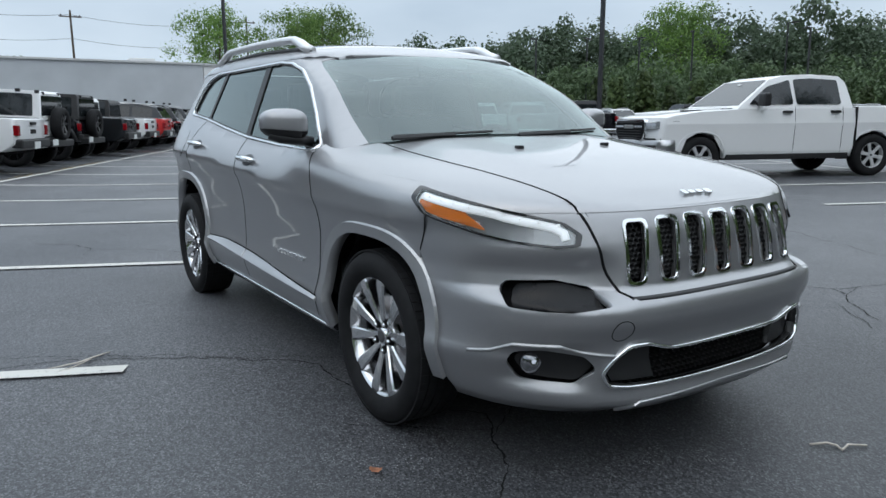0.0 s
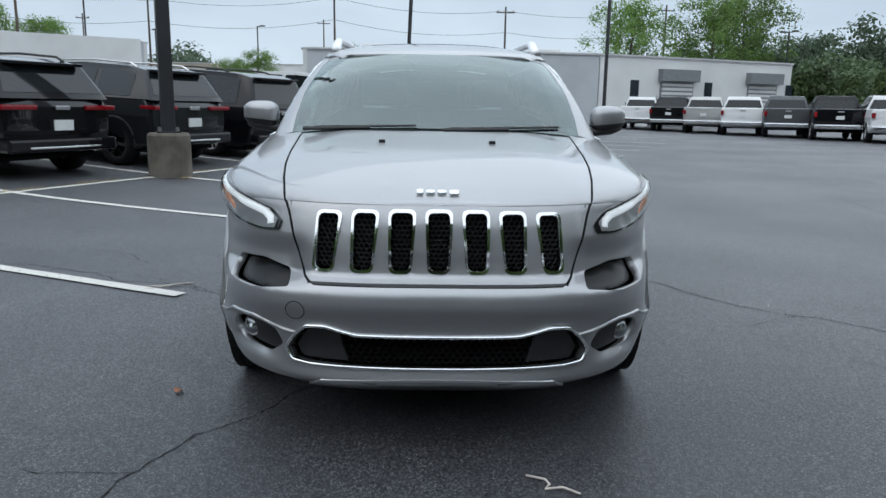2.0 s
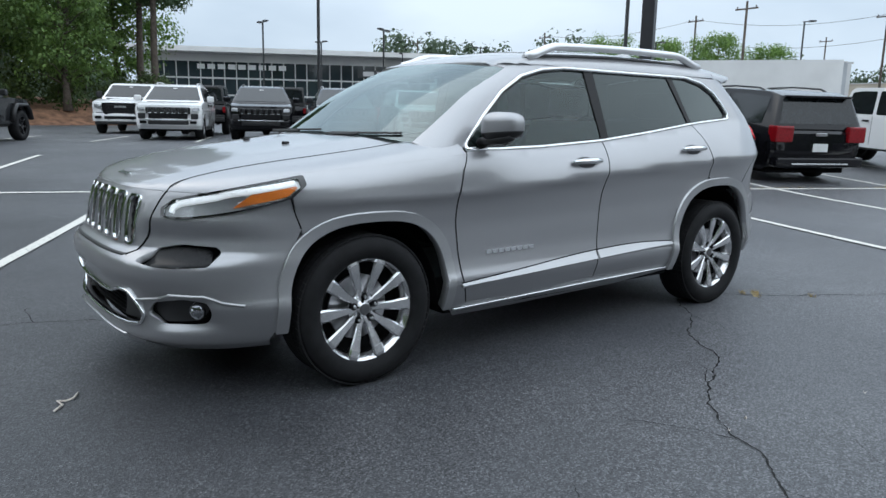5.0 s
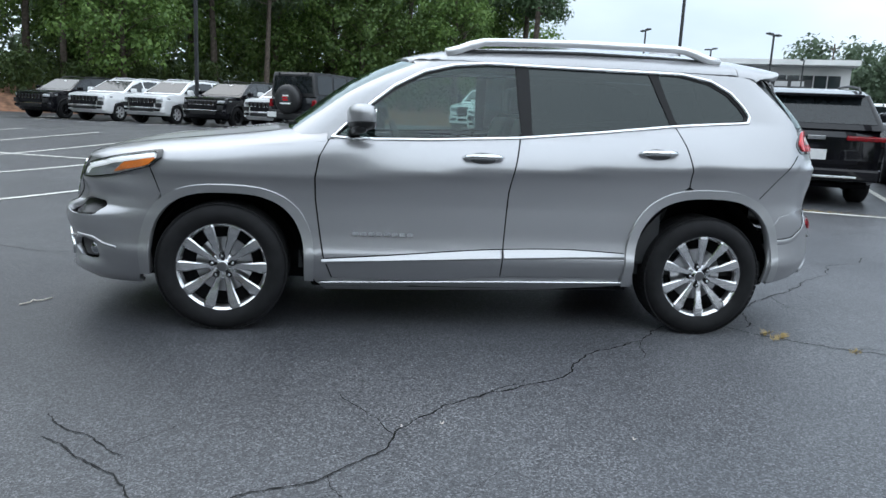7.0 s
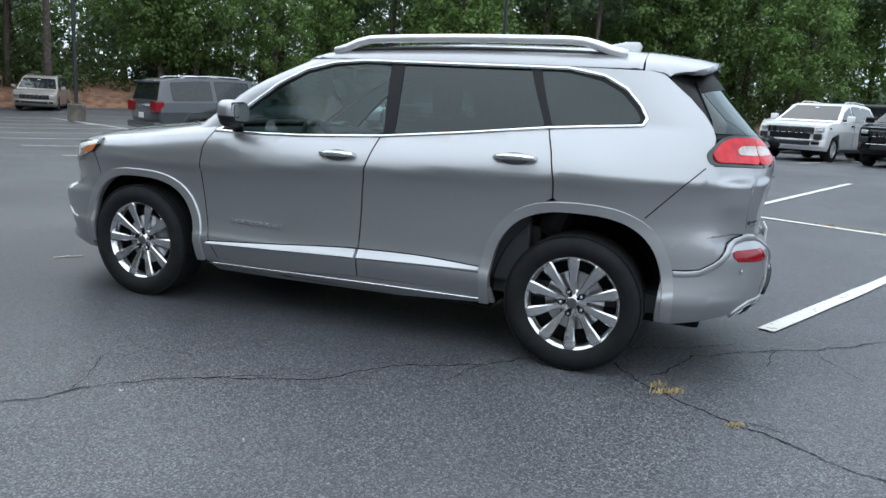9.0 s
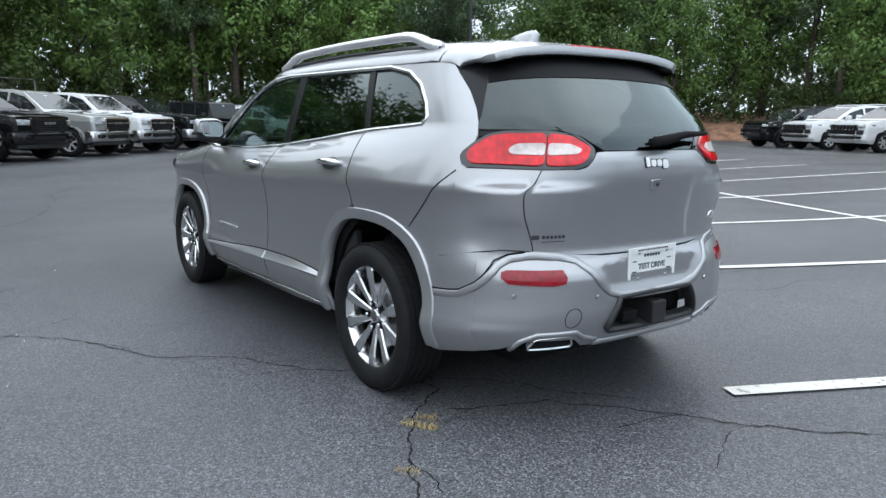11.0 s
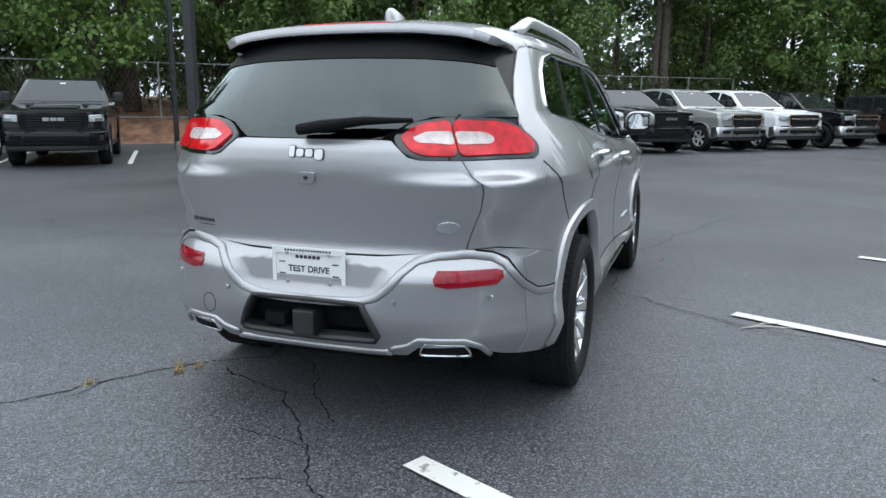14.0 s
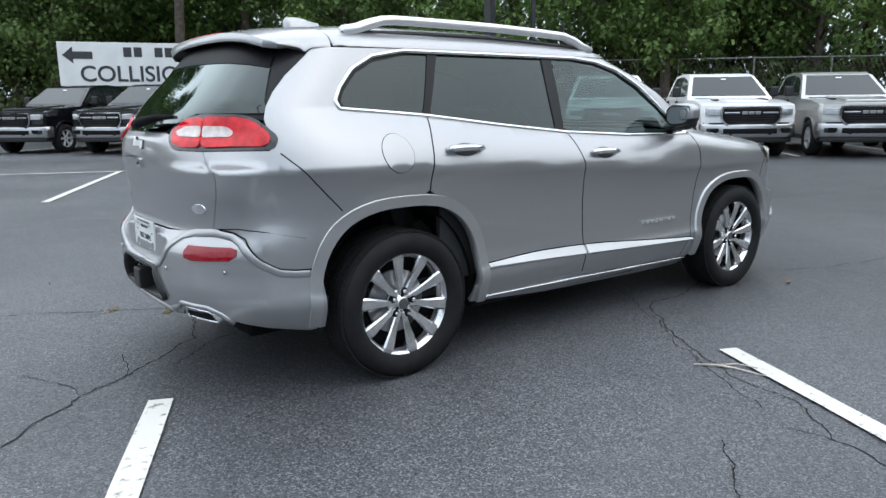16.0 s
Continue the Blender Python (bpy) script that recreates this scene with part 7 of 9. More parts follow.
        for vv in bulge.verts:
            if vv.co.z > h1:
                vv.co.z += (h0 - h1) * (nose - vv.co.x) / (nose - d["cowl"])
        part("hood_bulge", bulge, paint, v, smooth=True)
        for sg in (-1, 1):
            part("hood_vent", box_bm(d["cowl"] + 0.55, d["cowl"] + 0.95, sg * 0.55 - 0.05, sg * 0.55 + 0.05, h0 - 0.05, h0 + 0.004 - 0.02, 0.008), M_BLACK, v)
            part("bumper_pocket", box_bm(nose - 0.12, nose + 0.012, sg * half * 0.78 - 0.11, sg * half * 0.78 + 0.11, fl + 0.13, fl + 0.24, 0.02), M_BLACK, v)
            part("tow_hook", box_bm(nose + 0.03, nose + 0.085, sg * 0.42 - 0.03, sg * 0.42 + 0.03, fl + 0.10, fl + 0.15, 0.01), M_DARK, v)
    else:
        g = part("grille", box_bm(nose - 0.10, nose + 0.035, -gw, gw, gl, gh, 0.03), M_GLOSS, v, "black grille")
        for k in range(7):
            y = (k - 3) * gw * 0.27
            part("grille_slot", box_bm(nose + 0.015, nose + 0.05, y - 0.035, y + 0.035, gl + 0.03, gh - 0.03, 0.008), M_DARK if boxy else M_BLACK, g)
            if kind == "suv":
                part("slot_trim", box_bm(nose + 0.02, nose + 0.054, y - 0.05, y + 0.05, gl + 0.022, gl + 0.034, 0.004), M_CHROME, g)
        if kind == "suv":
            part("lower_grille", box_bm(nose - 0.05, nose + 0.052, -half * 0.58, half * 0.58, fl + 0.30, fl + 0.46, 0.03), M_SEAM, v, "black lower grille")
            for sg in (-1, 1):
                part("side_intake", box_bm(nose - 0.20, nose + 0.030, sg * half * 0.78 - 0.10, sg * half * 0.78 + 0.10, fl + 0.30, fl + 0.46, 0.03), M_BLACK, v)
            part("chin_strip", box_bm(nose - 0.05, nose + 0.074, -half * 0.70, half * 0.70, fl + 0.26, fl + 0.285, 0.008), M_CHROME, v)
    part("cowl_strip", box_bm(d["cowl"] - 0.06, d["cowl"] + 0.06, -half * 0.80, half * 0.80, h0 - 0.03, h0 + 0.012, 0.01), M_BLACK, v)
    for s in (-1, 1):
        if boxy:
            ob = part("headlight", lathe_bm([(0.0, 0.03), (0.07, 0.02), (0.085, 0.0), (0.085, -0.05)], 16), M_FROST, v)
            ob.matrix_basis = Matrix.Translation((nose + 0.02, s * half * 0.56, gh - 0.10)) @ Matrix.Rotation(radians(-90), 4, "Z")
        else:
            lo_, hi_ = (gh - 0.15, gh - 0.015) if kind == "pickup" else (gh - 0.11, gh - 0.01)
            bm = bmesh.new()
            ring_ = []
            for y_, back_, dz_ in ((gw + 0.045, 0.0, 0.0), (half * 0.76, 0.025, 0.004), (half * 0.88, 0.085, 0.008), (half * 0.955, 0.20, 0.012), (half * 0.992, 0.36, 0.014)):
                ring_.append([bm.verts.new((nose + 0.020 - back_ - d_, s * y_, z_)) for d_, z_ in ((0.14, lo_ + dz_), (0.0, lo_ + dz_), (0.004, (lo_ + hi_) / 2), (0.020, hi_ + dz_), (0.14, hi_ + dz_))])
            for a_, b_ in zip(ring_, ring_[1:]):
                for k in range(5):
                    bm.faces.new((a_[k], a_[(k + 1) % 5], b_[(k + 1) % 5], b_[k]))
            bm.faces.new(ring_[0])
            bm.faces.new(ring_[-1])
            bmesh.ops.recalc_face_normals(bm, faces=bm.faces[:])
            hl_ = part("headlight", bm, M_HEAD, v, "clear headlight")
            part("light_strip", tube_bm([(nose + 0.028 - b_, s * y_, hi_ - 0.012 + dz_) for y_, b_, dz_ in ((gw + 0.06, 0.012, 0.0), (half * 0.76, 0.038, 0.004), (half * 0.88, 0.098, 0.008))], 0.010, 5), M_FROST, hl_)
        part("fog_lamp", box_bm(nose - 0.10, nose + 0.045, s * half * 0.74 - 0.09, s * half * 0.74 + 0.09, fl + 0.16, fl + 0.24, 0.015), M_DARK, v)
    chrome_b = kind == "pickup" and grille == "chrome"
    if kind == "pickup":
        fb = part("front_bumper", bowed(nose - 0.22, nose + 0.075, half * 0.985, fl + 0.03, fl + 0.335, 0.20, 0.04), M_SATIN if chrome_b else paint, v, smooth=True)
        part("lower_intake", bowed(nose - 0.05, nose + 0.082, half * 0.56, fl + 0.12, fl + 0.235, 0.045, 0.015), M_SEAM, fb, "black lower intake")
        part("bumper_valance", bowed(nose - 0.25, nose + 0.030, half * 0.93, fl - 0.08, fl + 0.045, 0.20, 0.03), M_BLACK, fb, "black lower valance")
        part("bumper_shelf", bowed(nose - 0.20, nose + 0.060, half * 0.95, fl + 0.335, fl + 0.365, 0.20, 0.01), M_BLACK, fb)
    else:
        part("front_bumper", bowed(nose - 0.20, nose + 0.06, half * 0.95, fl + 0.08, fl + 0.32, 0.17 if not boxy else 0.05, 0.05), M_BLACK if boxy else paint, v, smooth=True)
        part("lower_intake", bowed(nose - 0.05, nose + 0.07, half * 0.60, fl + 0.13, fl + 0.25, 0.05, 0.02), M_BLACK, v)
    # tail
    rz = belt - 0.34
    for s in (-1, 1):
        if kind == "suv":
            lamp = box_bm(tail - 0.035, tail + 0.30, min(s * half * 0.42, s * half * 0.985), max(s * half * 0.42, s * half * 0.985), belt - 0.165, belt - 0.095, 0.02)
        elif kind == "minivan":
            lamp = box_bm(tail - 0.035, tail + 0.22, min(s * half * 0.60, s * half * 0.98), max(s * half * 0.60, s * half * 0.98), belt - 0.28, belt + 0.02, 0.03)
        else:
            lamp = box_bm(tail - 0.035, tail + 0.10, min(s * half * 0.86, s * half * 0.995), max(s * half * 0.86, s * half * 0.995), belt - 0.36, belt - 0.14, 0.02)
        part("tail_light", lamp, M_RED_CAR, v, "red tail light")
    rb = part("rear_bumper", box_bm(tail - 0.09, tail + 0.14, -half * 0.95, half * 0.95, fl + 0.08, fl + 0.27, 0.04), M_CHROME if chrome_b else (M_BLACK if boxy else paint), v)
    if kind in ("suv", "minivan"):
        part("bumper_strip", box_bm(tail - 0.10, tail - 0.06, -half * 0.62, half * 0.62, fl + 0.13, fl + 0.16, 0.008), M_CHROME, rb)
    if boxy:
        py_ = 0.0 if d.get("bed") else half * 0.70
        back_ = tail - (0.105 if d.get("bed") else 0.235)
        part("license_plate", box_bm(back_, back_ + 0.02, py_ - 0.155, py_ + 0.155, fl + 0.06, fl + 0.21, 0.004), M_PLATE, v, "white dealer plate")
        if d.get("bed"):
            part("tailgate_handle", box_bm(tail - 0.045, tail, -0.13, 0.13, belt - 0.14, belt - 0.07, 0.015), M_BLACK, v)
            for k in range(4):
                part("tailgate_bar", box_bm(tail - 0.030, tail, -0.13 + 0.07 * k, -0.075 + 0.07 * k, belt - 0.32, belt - 0.23, 0.008), M_BLACK, v)
        for sg in (-1, 1):
            part("roof_hinge", box_bm(tail + 0.01, tail + 0.10, sg * 0.5 - 0.02, sg * 0.5 + 0.02, hh - 0.10, hh - 0.03), M_BLACK, v)
    else:
        part("license_plate", box_bm(tail - 0.055, tail - 0.03, -0.155, 0.155, belt - 0.45, belt - 0.30, 0.004), M_PLATE, v, "white dealer plate")
    if not boxy:
        part("badge", box_bm(tail - 0.045, tail - 0.02, -0.12, 0.12, belt - 0.16, belt - 0.10, 0.01), M_SATIN, v)
    if kind in ("suv", "minivan", "crossover"):
        sx, sz = cabp[-2]
        part("rear_spoiler", box_bm(sx - 0.16, sx + 0.20, -top * 0.90, top * 0.90, sz - 0.03, sz + 0.015, 0.012), paint, v)
        part("rear_wiper", box_bm(tail + 0.17, tail + 0.20, -0.02, 0.36, belt + 0.12, belt + 0.145, 0.006), M_BLACK, v)
    # bed
    if d.get("bed"):
        b0, b1 = d["bed"]
        part("bed_cover", box_bm(b1 + 0.05, b0 - 0.04, -half * 0.86, half * 0.86, belt - 0.06, belt + 0.012, 0.02), M_BLACK, v, "black bed liner")
        part("bed_gap", box_bm(b0 - 0.005, b0 + 0.03, -half * 1.002, half * 1.002, fl + 0.02, belt - 0.02), M_SEAM, v)
    # mirrors, handles, sills, arches
    for s in (-1, 1):
        mx = d["panes"][0][0] - 0.12
        mr = part("door_mirror", box_bm(mx - 0.05, mx + 0.10, min(s * (half + 0.03), s * (half + 0.24)), max(s * (half + 0.03), s * (half + 0.24)), belt + 0.0, belt + (0.24 if kind == "pickup" else 0.17), 0.04), M_BLACK if kind == "pickup" or boxy else paint, v)
        part("mirror_foot", box_bm(mx - 0.02, mx + 0.06, min(s * half * 0.9, s * (half + 0.08)), max(s * half * 0.9, s * (half + 0.08)), belt + 0.01, belt + 0.07, 0.02), M_BLACK, mr)
        for x0, x1 in d["panes"][:2]:
            hx = x1 + 0.14
            part("door_handle", box_bm(hx - 0.10, hx + 0.10, min(s * (half - 0.02), s * (half + 0.028)), max(s * (half - 0.02), s * (half + 0.028)), belt - 0.13, belt - 0.085, 0.012), M_BLACK if kind != "minivan" else paint, v)
            seam = [(x1 - 0.04, s * (half * (1.0 if boxy else FLANK((z - fl) / (belt - fl))) + 0.0005), z) for z in np.linspace(fl + 0.06, belt - 0.01, 8)]
            part("door_gap", tube_bm(seam, 0.0055, 4), M_SEAM, v)
        part("sill", box_bm(rx + cut_r + 0.05, fx - cut_r - 0.05, min(s * half * 0.8, s * half * 0.955), max(s * half * 0.8, s * half * 0.955), fl - 0.06, fl + 0.05, 0.02), M_BLACK, v)
        for cx in (fx, rx):
            if boxy:
                pts = [(cx + 0.56, s * 0.86, fl + 0.10), (cx + 0.46, s * 0.87, fl + 0.36), (cx + 0.30, s * 0.87, fl + 0.50), (cx - 0.30, s * 0.87, fl + 0.50), (cx - 0.46, s * 0.87, fl + 0.36), (cx - 0.58, s * 0.86, fl + 0.08)]
                part("fender_flare", tube_bm(pts, 0.075, 8, squash=0.6), M_BLACK, v, "wide black fender flare", smooth=True)
            else:
                pts = [(x, s * (half * FLANK(min(1.0, max(0.0, (z - fl) / (belt - fl)))) - 0.012), z) for x, z in arch_cut(cx, cut_r + 0.012, fl - 0.02, 14, r + cut_r + 0.012)]
                part("wheel_arch_lip", tube_bm(pts, 0.022, 6), M_BLACK if kind == "suv" and paint is not P_WHITE else paint, v, smooth=True)
            part("wheel_well", box_bm(cx - cut_r, cx + cut_r, min(s * half * 0.55, s * half * 0.60), max(s * half * 0.55, s * half * 0.60), fl - 0.1, fl + 0.52), M_DARK, v)
        if d.get("rails"):
            pr = [(x, s * top * 0.92, min(top_at(x), hh) + rzz) for x, rzz in ((0.15, 0.0), (0.02, 0.045), (-0.8, 0.05), (-1.6, 0.045), (-1.75, 0.0))]
            part("roof_rail", tube_bm(pr, 0.020, 6), M_BLACK if paint is P_BLACK else M_SATIN, v)
    # wheels
    first = plain_wheel(v, r, 0.265, wheels or M_WHEEL, 7 if kind == "minivan" else 6)
    ty = half - 0.15 + (0.10 if boxy else 0)
    first.matrix_basis = Matrix.Translation((fx, ty, r))
    for x, y, left in ((fx, -ty, False), (rx, ty, True), (rx, -ty, False)):
        place_wheel(first, v, x, y, r, left, 0.4 + x)
    if d.get("spare"):
        sp = plain_wheel(v, 0.40, 0.26, wheels or M_WHEEL)
        sp.name = "spare_wheel"
        sp.matrix_basis = Matrix.Translation((tail - 0.17, 0.02, 1.06)) @ Matrix.Rotation(radians(90), 4, "Z")
        if cover:
            ob = part("spare_cover", lathe_bm([(0.0, 0.165), (0.25, 0.16), (0.36, 0.14), (0.415, 0.08), (0.42, -0.10)], 32), M_BLACK, v, "black spare wheel cover with worn red and white print", smooth=True)
            ob.matrix_basis = sp.matrix_basis.copy()
            for z, y0, y1, m in ((0.10, -0.10, 0.10, M_WHITE_PAINT), (0.05, -0.06, 0.12, M_RED), (-0.02, -0.08, 0.10, M_RED), (-0.12, -0.18, 0.20, M_WHITE_PAINT)):
                part("cover_print", box_bm(tail - 0.342, tail - 0.336, y0, y1, 1.06 + z - 0.02, 1.06 + z + 0.02), m, v)
        for s in (-1, 1):
            part("hinge", box_bm(tail - 0.03, tail + 0.02, s * half * 0.9 - 0.03, s * half * 0.9 + 0.03, 0.95, 1.02), M_BLACK, v)
        part("bumper_step", box_bm(tail - 0.22, tail, -half * 0.95, half * 0.95, fl + 0.02, fl + 0.18, 0.03), M_BLACK, v)
    return v


MADE = {}


def park(kind, paint, x, y, heading, label, wheels=None, cover=False, grille="bars", dz=0.0):
    """Stands a vehicle at a place, its nose to the heading in degrees."""
    key = (kind, paint.name, wheels.name if wheels else "", cover, grille)
    dx, dy = math.cos(radians(heading)), math.sin(radians(heading))
    zf, zr = gz(x + dx * 1.5, y + dy * 1.5), gz(x - dx * 1.5, y - dy * 1.5)
    tilt = math.atan2(zf - zr, 3.0)
    m = Matrix.Translation((x, y, (zf + zr) / 2 + dz)) @ Matrix.Rotation(radians(heading), 4, "Z") @ Matrix.Rotation(-tilt, 4, "Y")
    if key in MADE:
        ob = copy_thing(MADE[key], m)
    else:
        ob = MADE[key] = vehicle(kind, paint, label, wheels, cover, grille)
        ob.matrix_basis = m
    tagged(ob, label)
    return ob


B_ANG = math.degrees(math.atan2(B_DIR.y, B_DIR.x))
# far half of the stall row: tails to the silver SUV
BACKED = [(-1, "suv", P_BLACK, M_WHEEL, "shiny black SUV parked tail out in the stall row"), (-2, "suv", P_GREY, M_GLOSS, "dark grey SUV with black wheels in the stall row"),
          (-3, "minivan", P_BLACK, M_WHEEL, "black minivan parked tail out in the stall row"), (-4, "boxy_truck", P_WHITE, M_GLOSS, "white open-bed off-road truck with black flares"),
          (-5, "boxy_suv", P_WHITE, M_GLOSS, "white boxy off-roader with a spare wheel on its tailgate"), (-6, "boxy_suv", P_BLACK, M_GLOSS, "black boxy off-roader with a spare wheel on its tailgate"),
          (-7, "boxy_truck", P_GREY, M_GLOSS, "dark grey off-road truck with an open bed"), (-8, "boxy_truck", P_WHITE, M_GLOSS, "white off-road truck with an open bed"),
          (-9, "boxy_truck", P_RED, M_GLOSS, "red off-road truck with a black top"), (-10, "suv", P_GREY, M_GLOSS, "dark grey SUV at the end of the row"),
          (-11, "suv", P_BLACK, M_GLOSS, "black SUV at the end of the row"), (-12, "suv", P_GREY, M_WHEEL, "grey SUV at the end of the row")]
for j, kind, paint, wm, label in BACKED:
    d = KINDS[kind]
    mid = (6.0 if kind != "boxy_truck" else 5.5) - d["tail"]
    x, y = row_at((j + 0.5) * PITCH - (1.5 if j < -3 else 0), mid)
    park(kind, paint, x, y, B_ANG, label, wm)
# row beyond, noses to the silver SUV
FACING = [(25.5, P_BLACK), (22.8, P_WHITE), (20.1, P_WHITE), (17.4, P_BLACK), (14.8, P_WHITE), (6.4, P_WHITE), (3.75, P_BLACK), (1.15, P_GREY), (-1.4, P_WHITE), (-4.0, P_GREY)]
for a, paint in FACING:
    x, y = row_at(a, 19.4)
    name = {"white_paint": "white", "black_paint": "black", "dark_grey_paint": "dark grey"}[paint.name]
    park("suv", paint, x, y, B_ANG + 180, name + " SUV parked nose out in the far row", M_WHEEL if paint is P_WHITE else M_GLOSS)
x, y = row_at(11.2, 15.2)
park("boxy_suv", P_GREY, x, y, B_ANG - 6, "dark grey boxy off-roader with a printed spare wheel cover", M_GLOSS, cover=True)
for a, b, paint, kind in ((9.0, 26.5, P_WHITE, "pickup"), (3.0, 25.5, P_BLACK, "boxy_suv"), (-1.5, 26.5, P_RED, "boxy_suv"), (-5.5, 25.5, P_WHITE, "boxy_suv"), (-7.0, 20.0, P_MID, "suv"), (-9.8, 20.5, P_WHITE, "suv"), (6.0, 25.2, P_BLACK, "boxy_suv")):
    x, y = row_at(a, b)
    park(kind, paint, x, y, B_ANG + (180 if kind == "pickup" else 0), {"pickup": "white pickup truck", "boxy_suv": "boxy off-roader", "suv": "mid-size SUV"}[kind] + " parked in the back row of the lot", M_GLOSS)
# pick-ups along the woods, noses out
RB = math.degrees(math.atan2(-R_BACK.y, -R_BACK.x))
for i, paint, g, wm, label in ((0, P_WHITE, "bars", M_GLOSS, "white pickup truck with a black grille"), (1, P_WHITE, "chrome", M_WHEEL, "white pickup truck with a chrome bumper"), (2, P_SILVER, "chrome", M_WHEEL, "silver pickup truck with a chrome bumper"),
                        (3, P_WHITE, "bars", M_GLOSS, "white pickup truck with black wheels"), (4, P_BLACK, "bars", M_WHEEL, "black pickup truck with bright wheels"), (5, P_SILVER, "chrome", M_WHEEL, "pale silver pickup truck"),
                        (6, P_WHITE, "chrome", M_WHEEL, "white heavy pickup truck with a chrome grille"), (7, P_BLACK, "chrome", M_GLOSS, "black heavy pickup truck with a chrome grille")):
    c = R0 + R_DIR * (2.75 * i) + R_BACK * 1.98
    park("pickup", paint, c.x, c.y, RB + (3 if i % 2 else -2), label + " parked by the woods", wm, grille=g)
QB = math.degrees(math.atan2(-Q_BACK.y, -Q_BACK.x))
for i, paint, g in ((0, P_BLACK, "bars"), (-1, P_BLACK, "bars"), (-2, P_SILVER, "chrome"), (-3, P_BLACK, "chrome"), (-4, P_BLACK, "chrome")):
    c = Vector((7.9, 12.0)) + Q_DIR * (2.85 * i) + Q_BACK * 1.98
    park("pickup", paint, c.x, c.y, QB, ("black" if paint is P_BLACK else "silver") + " pickup truck parked nose out by the fence", M_WHEEL, grille=g)
park("boxy_suv", P_BLACK, 27.6, -8.2, 205, "black boxy off-roader parked by the woods", M_GLOSS)
park("suv", P_WHITE, 30.5, -11.5, 218, "white SUV parked by the woods", M_WHEEL)
park("crossover", P_WHITE, 32.5, -15.0, 60, "small white crossover parked by the woods", M_GLOSS)
park("pickup", P_WHITE, -5.2, 11.6, -113, "white crew-cab pickup truck standing across the stalls", M_WHEEL, grille="chrome")
park("minivan", P_MID, 12.3, -14.5, B_ANG, "grey minivan with a bright roof rail in the empty stalls", M_WHEEL)
park("minivan", P_TAN, 31.5, -24.5, 130, "old tan van parked by the wooded bank", M_GREY_PL)
for i in range(9):
    x, y = -41.5 + 2.45 * i, 13.5 + 1.05 * i
    park("pickup", [P_WHITE, P_BLACK, P_SILVER, P_WHITE, P_MID, P_BLACK, P_WHITE, P_SILVER, P_BLACK][i], x, y, 157, ["white", "black", "silver", "white", "grey", "black", "white", "silver", "black"][i] + " pickup truck parked tail out by the white building", M_WHEEL, grille="chrome")
for i in range(11):
    x, y = -44 + 4.2 * i, 30 + 1.7 * i
    park(["suv", "pickup", "crossover"][i % 3], [P_WHITE, P_BLACK, P_WHITE, P_SILVER, P_GREY, P_RED, P_WHITE][i % 7], x, y, 157 + (180 if i % 2 else 0), "car in the back lot below the wooded hill", M_WHEEL)

# ---------------------------------------------------------------- buildings
M_WALL = simple("grey_and_shaded_wall", (0.46, 0.48, 0.50), 0.55, 0.0, 0.06, 0.6)
M_WALL_LIGHT = simple("white_painted_wall", (0.66, 0.66, 0.65), 0.7, 0.0, 0.06, 0.5)
M_ROOFTOP = simple("roof_membrane", (0.5, 0.5, 0.5), 0.8, 0.0, 0.1)
M_SHOP = simple("beige_stucco", (0.42, 0.37, 0.30), 0.85, 0.0, 0.1, 0.4)
M_BRICK = simple("red_brown_wall", (0.30, 0.19, 0.15), 0.85, 0.0, 0.15, 0.4)
M_WINDOW = simple("dark_window_glass", (0.025, 0.035, 0.042), 0.08, 0.0, 0.3, 0.3, coat=0.5)
M_LITTER = simple("leaf_litter", (0.20, 0.105, 0.062), 0.95, 0.0, 0.45, 2.2, bump=0.8, bump_scale=14)
M_GRASS = simple("rough_grass", (0.075, 0.105, 0.035), 0.95, 0.0, 0.4, 1.5, bump=0.8, bump_scale=20)
M_BARK = simple("bark", (0.085, 0.068, 0.055), 0.95, 0.0, 0.35, 6, bump=0.8, bump_scale=18)
M_FENCE = simple("galvanised_steel", (0.30, 0.31, 0.31), 0.5, 0.6, 0.2)


def slab(name, corners, z0, z1, mat, parent, thick=0.3):
    """A wall with thickness along a line of two plan points."""
    p, q = Vector(corners[0]), Vector(corners[1])
    d = (q - p).normalized()
    n = Vector((-d.y, d.x)) * thick
    bm = bmesh.new()
    lo = [bm.verts.new((v.x, v.y, z0)) for v in (p, q, q + n, p + n)]
    hi = [bm.verts.new((v.x, v.y, z1)) for v in (p, q, q + n, p + n)]
    bm.faces.new(hi)
    bm.faces.new(lo[::-1])
    for i in range(4):
        bm.faces.new((lo[i], lo[(i + 1) % 4], hi[(i + 1) % 4], hi[i]))
    bmesh.ops.recalc_face_normals(bm, faces=bm.faces[:])
    return part(name, bm, mat, parent)


def on_wall(name, p, q, u0, u1, z0, z1, mat, parent, out=0.05, side_sign=1):
    """A flat thing set on a wall from p to q, u metres along it."""
    p, q = Vector(p), Vector(q)
    d = (q - p).normalized()
    n = Vector((d.y, -d.x)) * side_sign
    out += 0.31
    bm = bmesh.new()
    pts = [(p + d * u0 - n * 0.1), (p + d * u1 - n * 0.1), (p + d * u1 + n * out), (p + d * u0 + n * out)]
    lo = [bm.verts.new((v.x, v.y, z0)) for v in pts]
    hi = [bm.verts.new((v.x, v.y, z1)) for v in pts]
    bm.faces.new(hi)
    bm.faces.new(lo)
    for i in range(4):
        bm.faces.new((lo[i], lo[(i + 1) % 4], hi[(i + 1) % 4], hi[i]))
    bmesh.ops.recalc_face_normals(bm, faces=bm.faces[:])
    return part(name, bm, mat, parent)


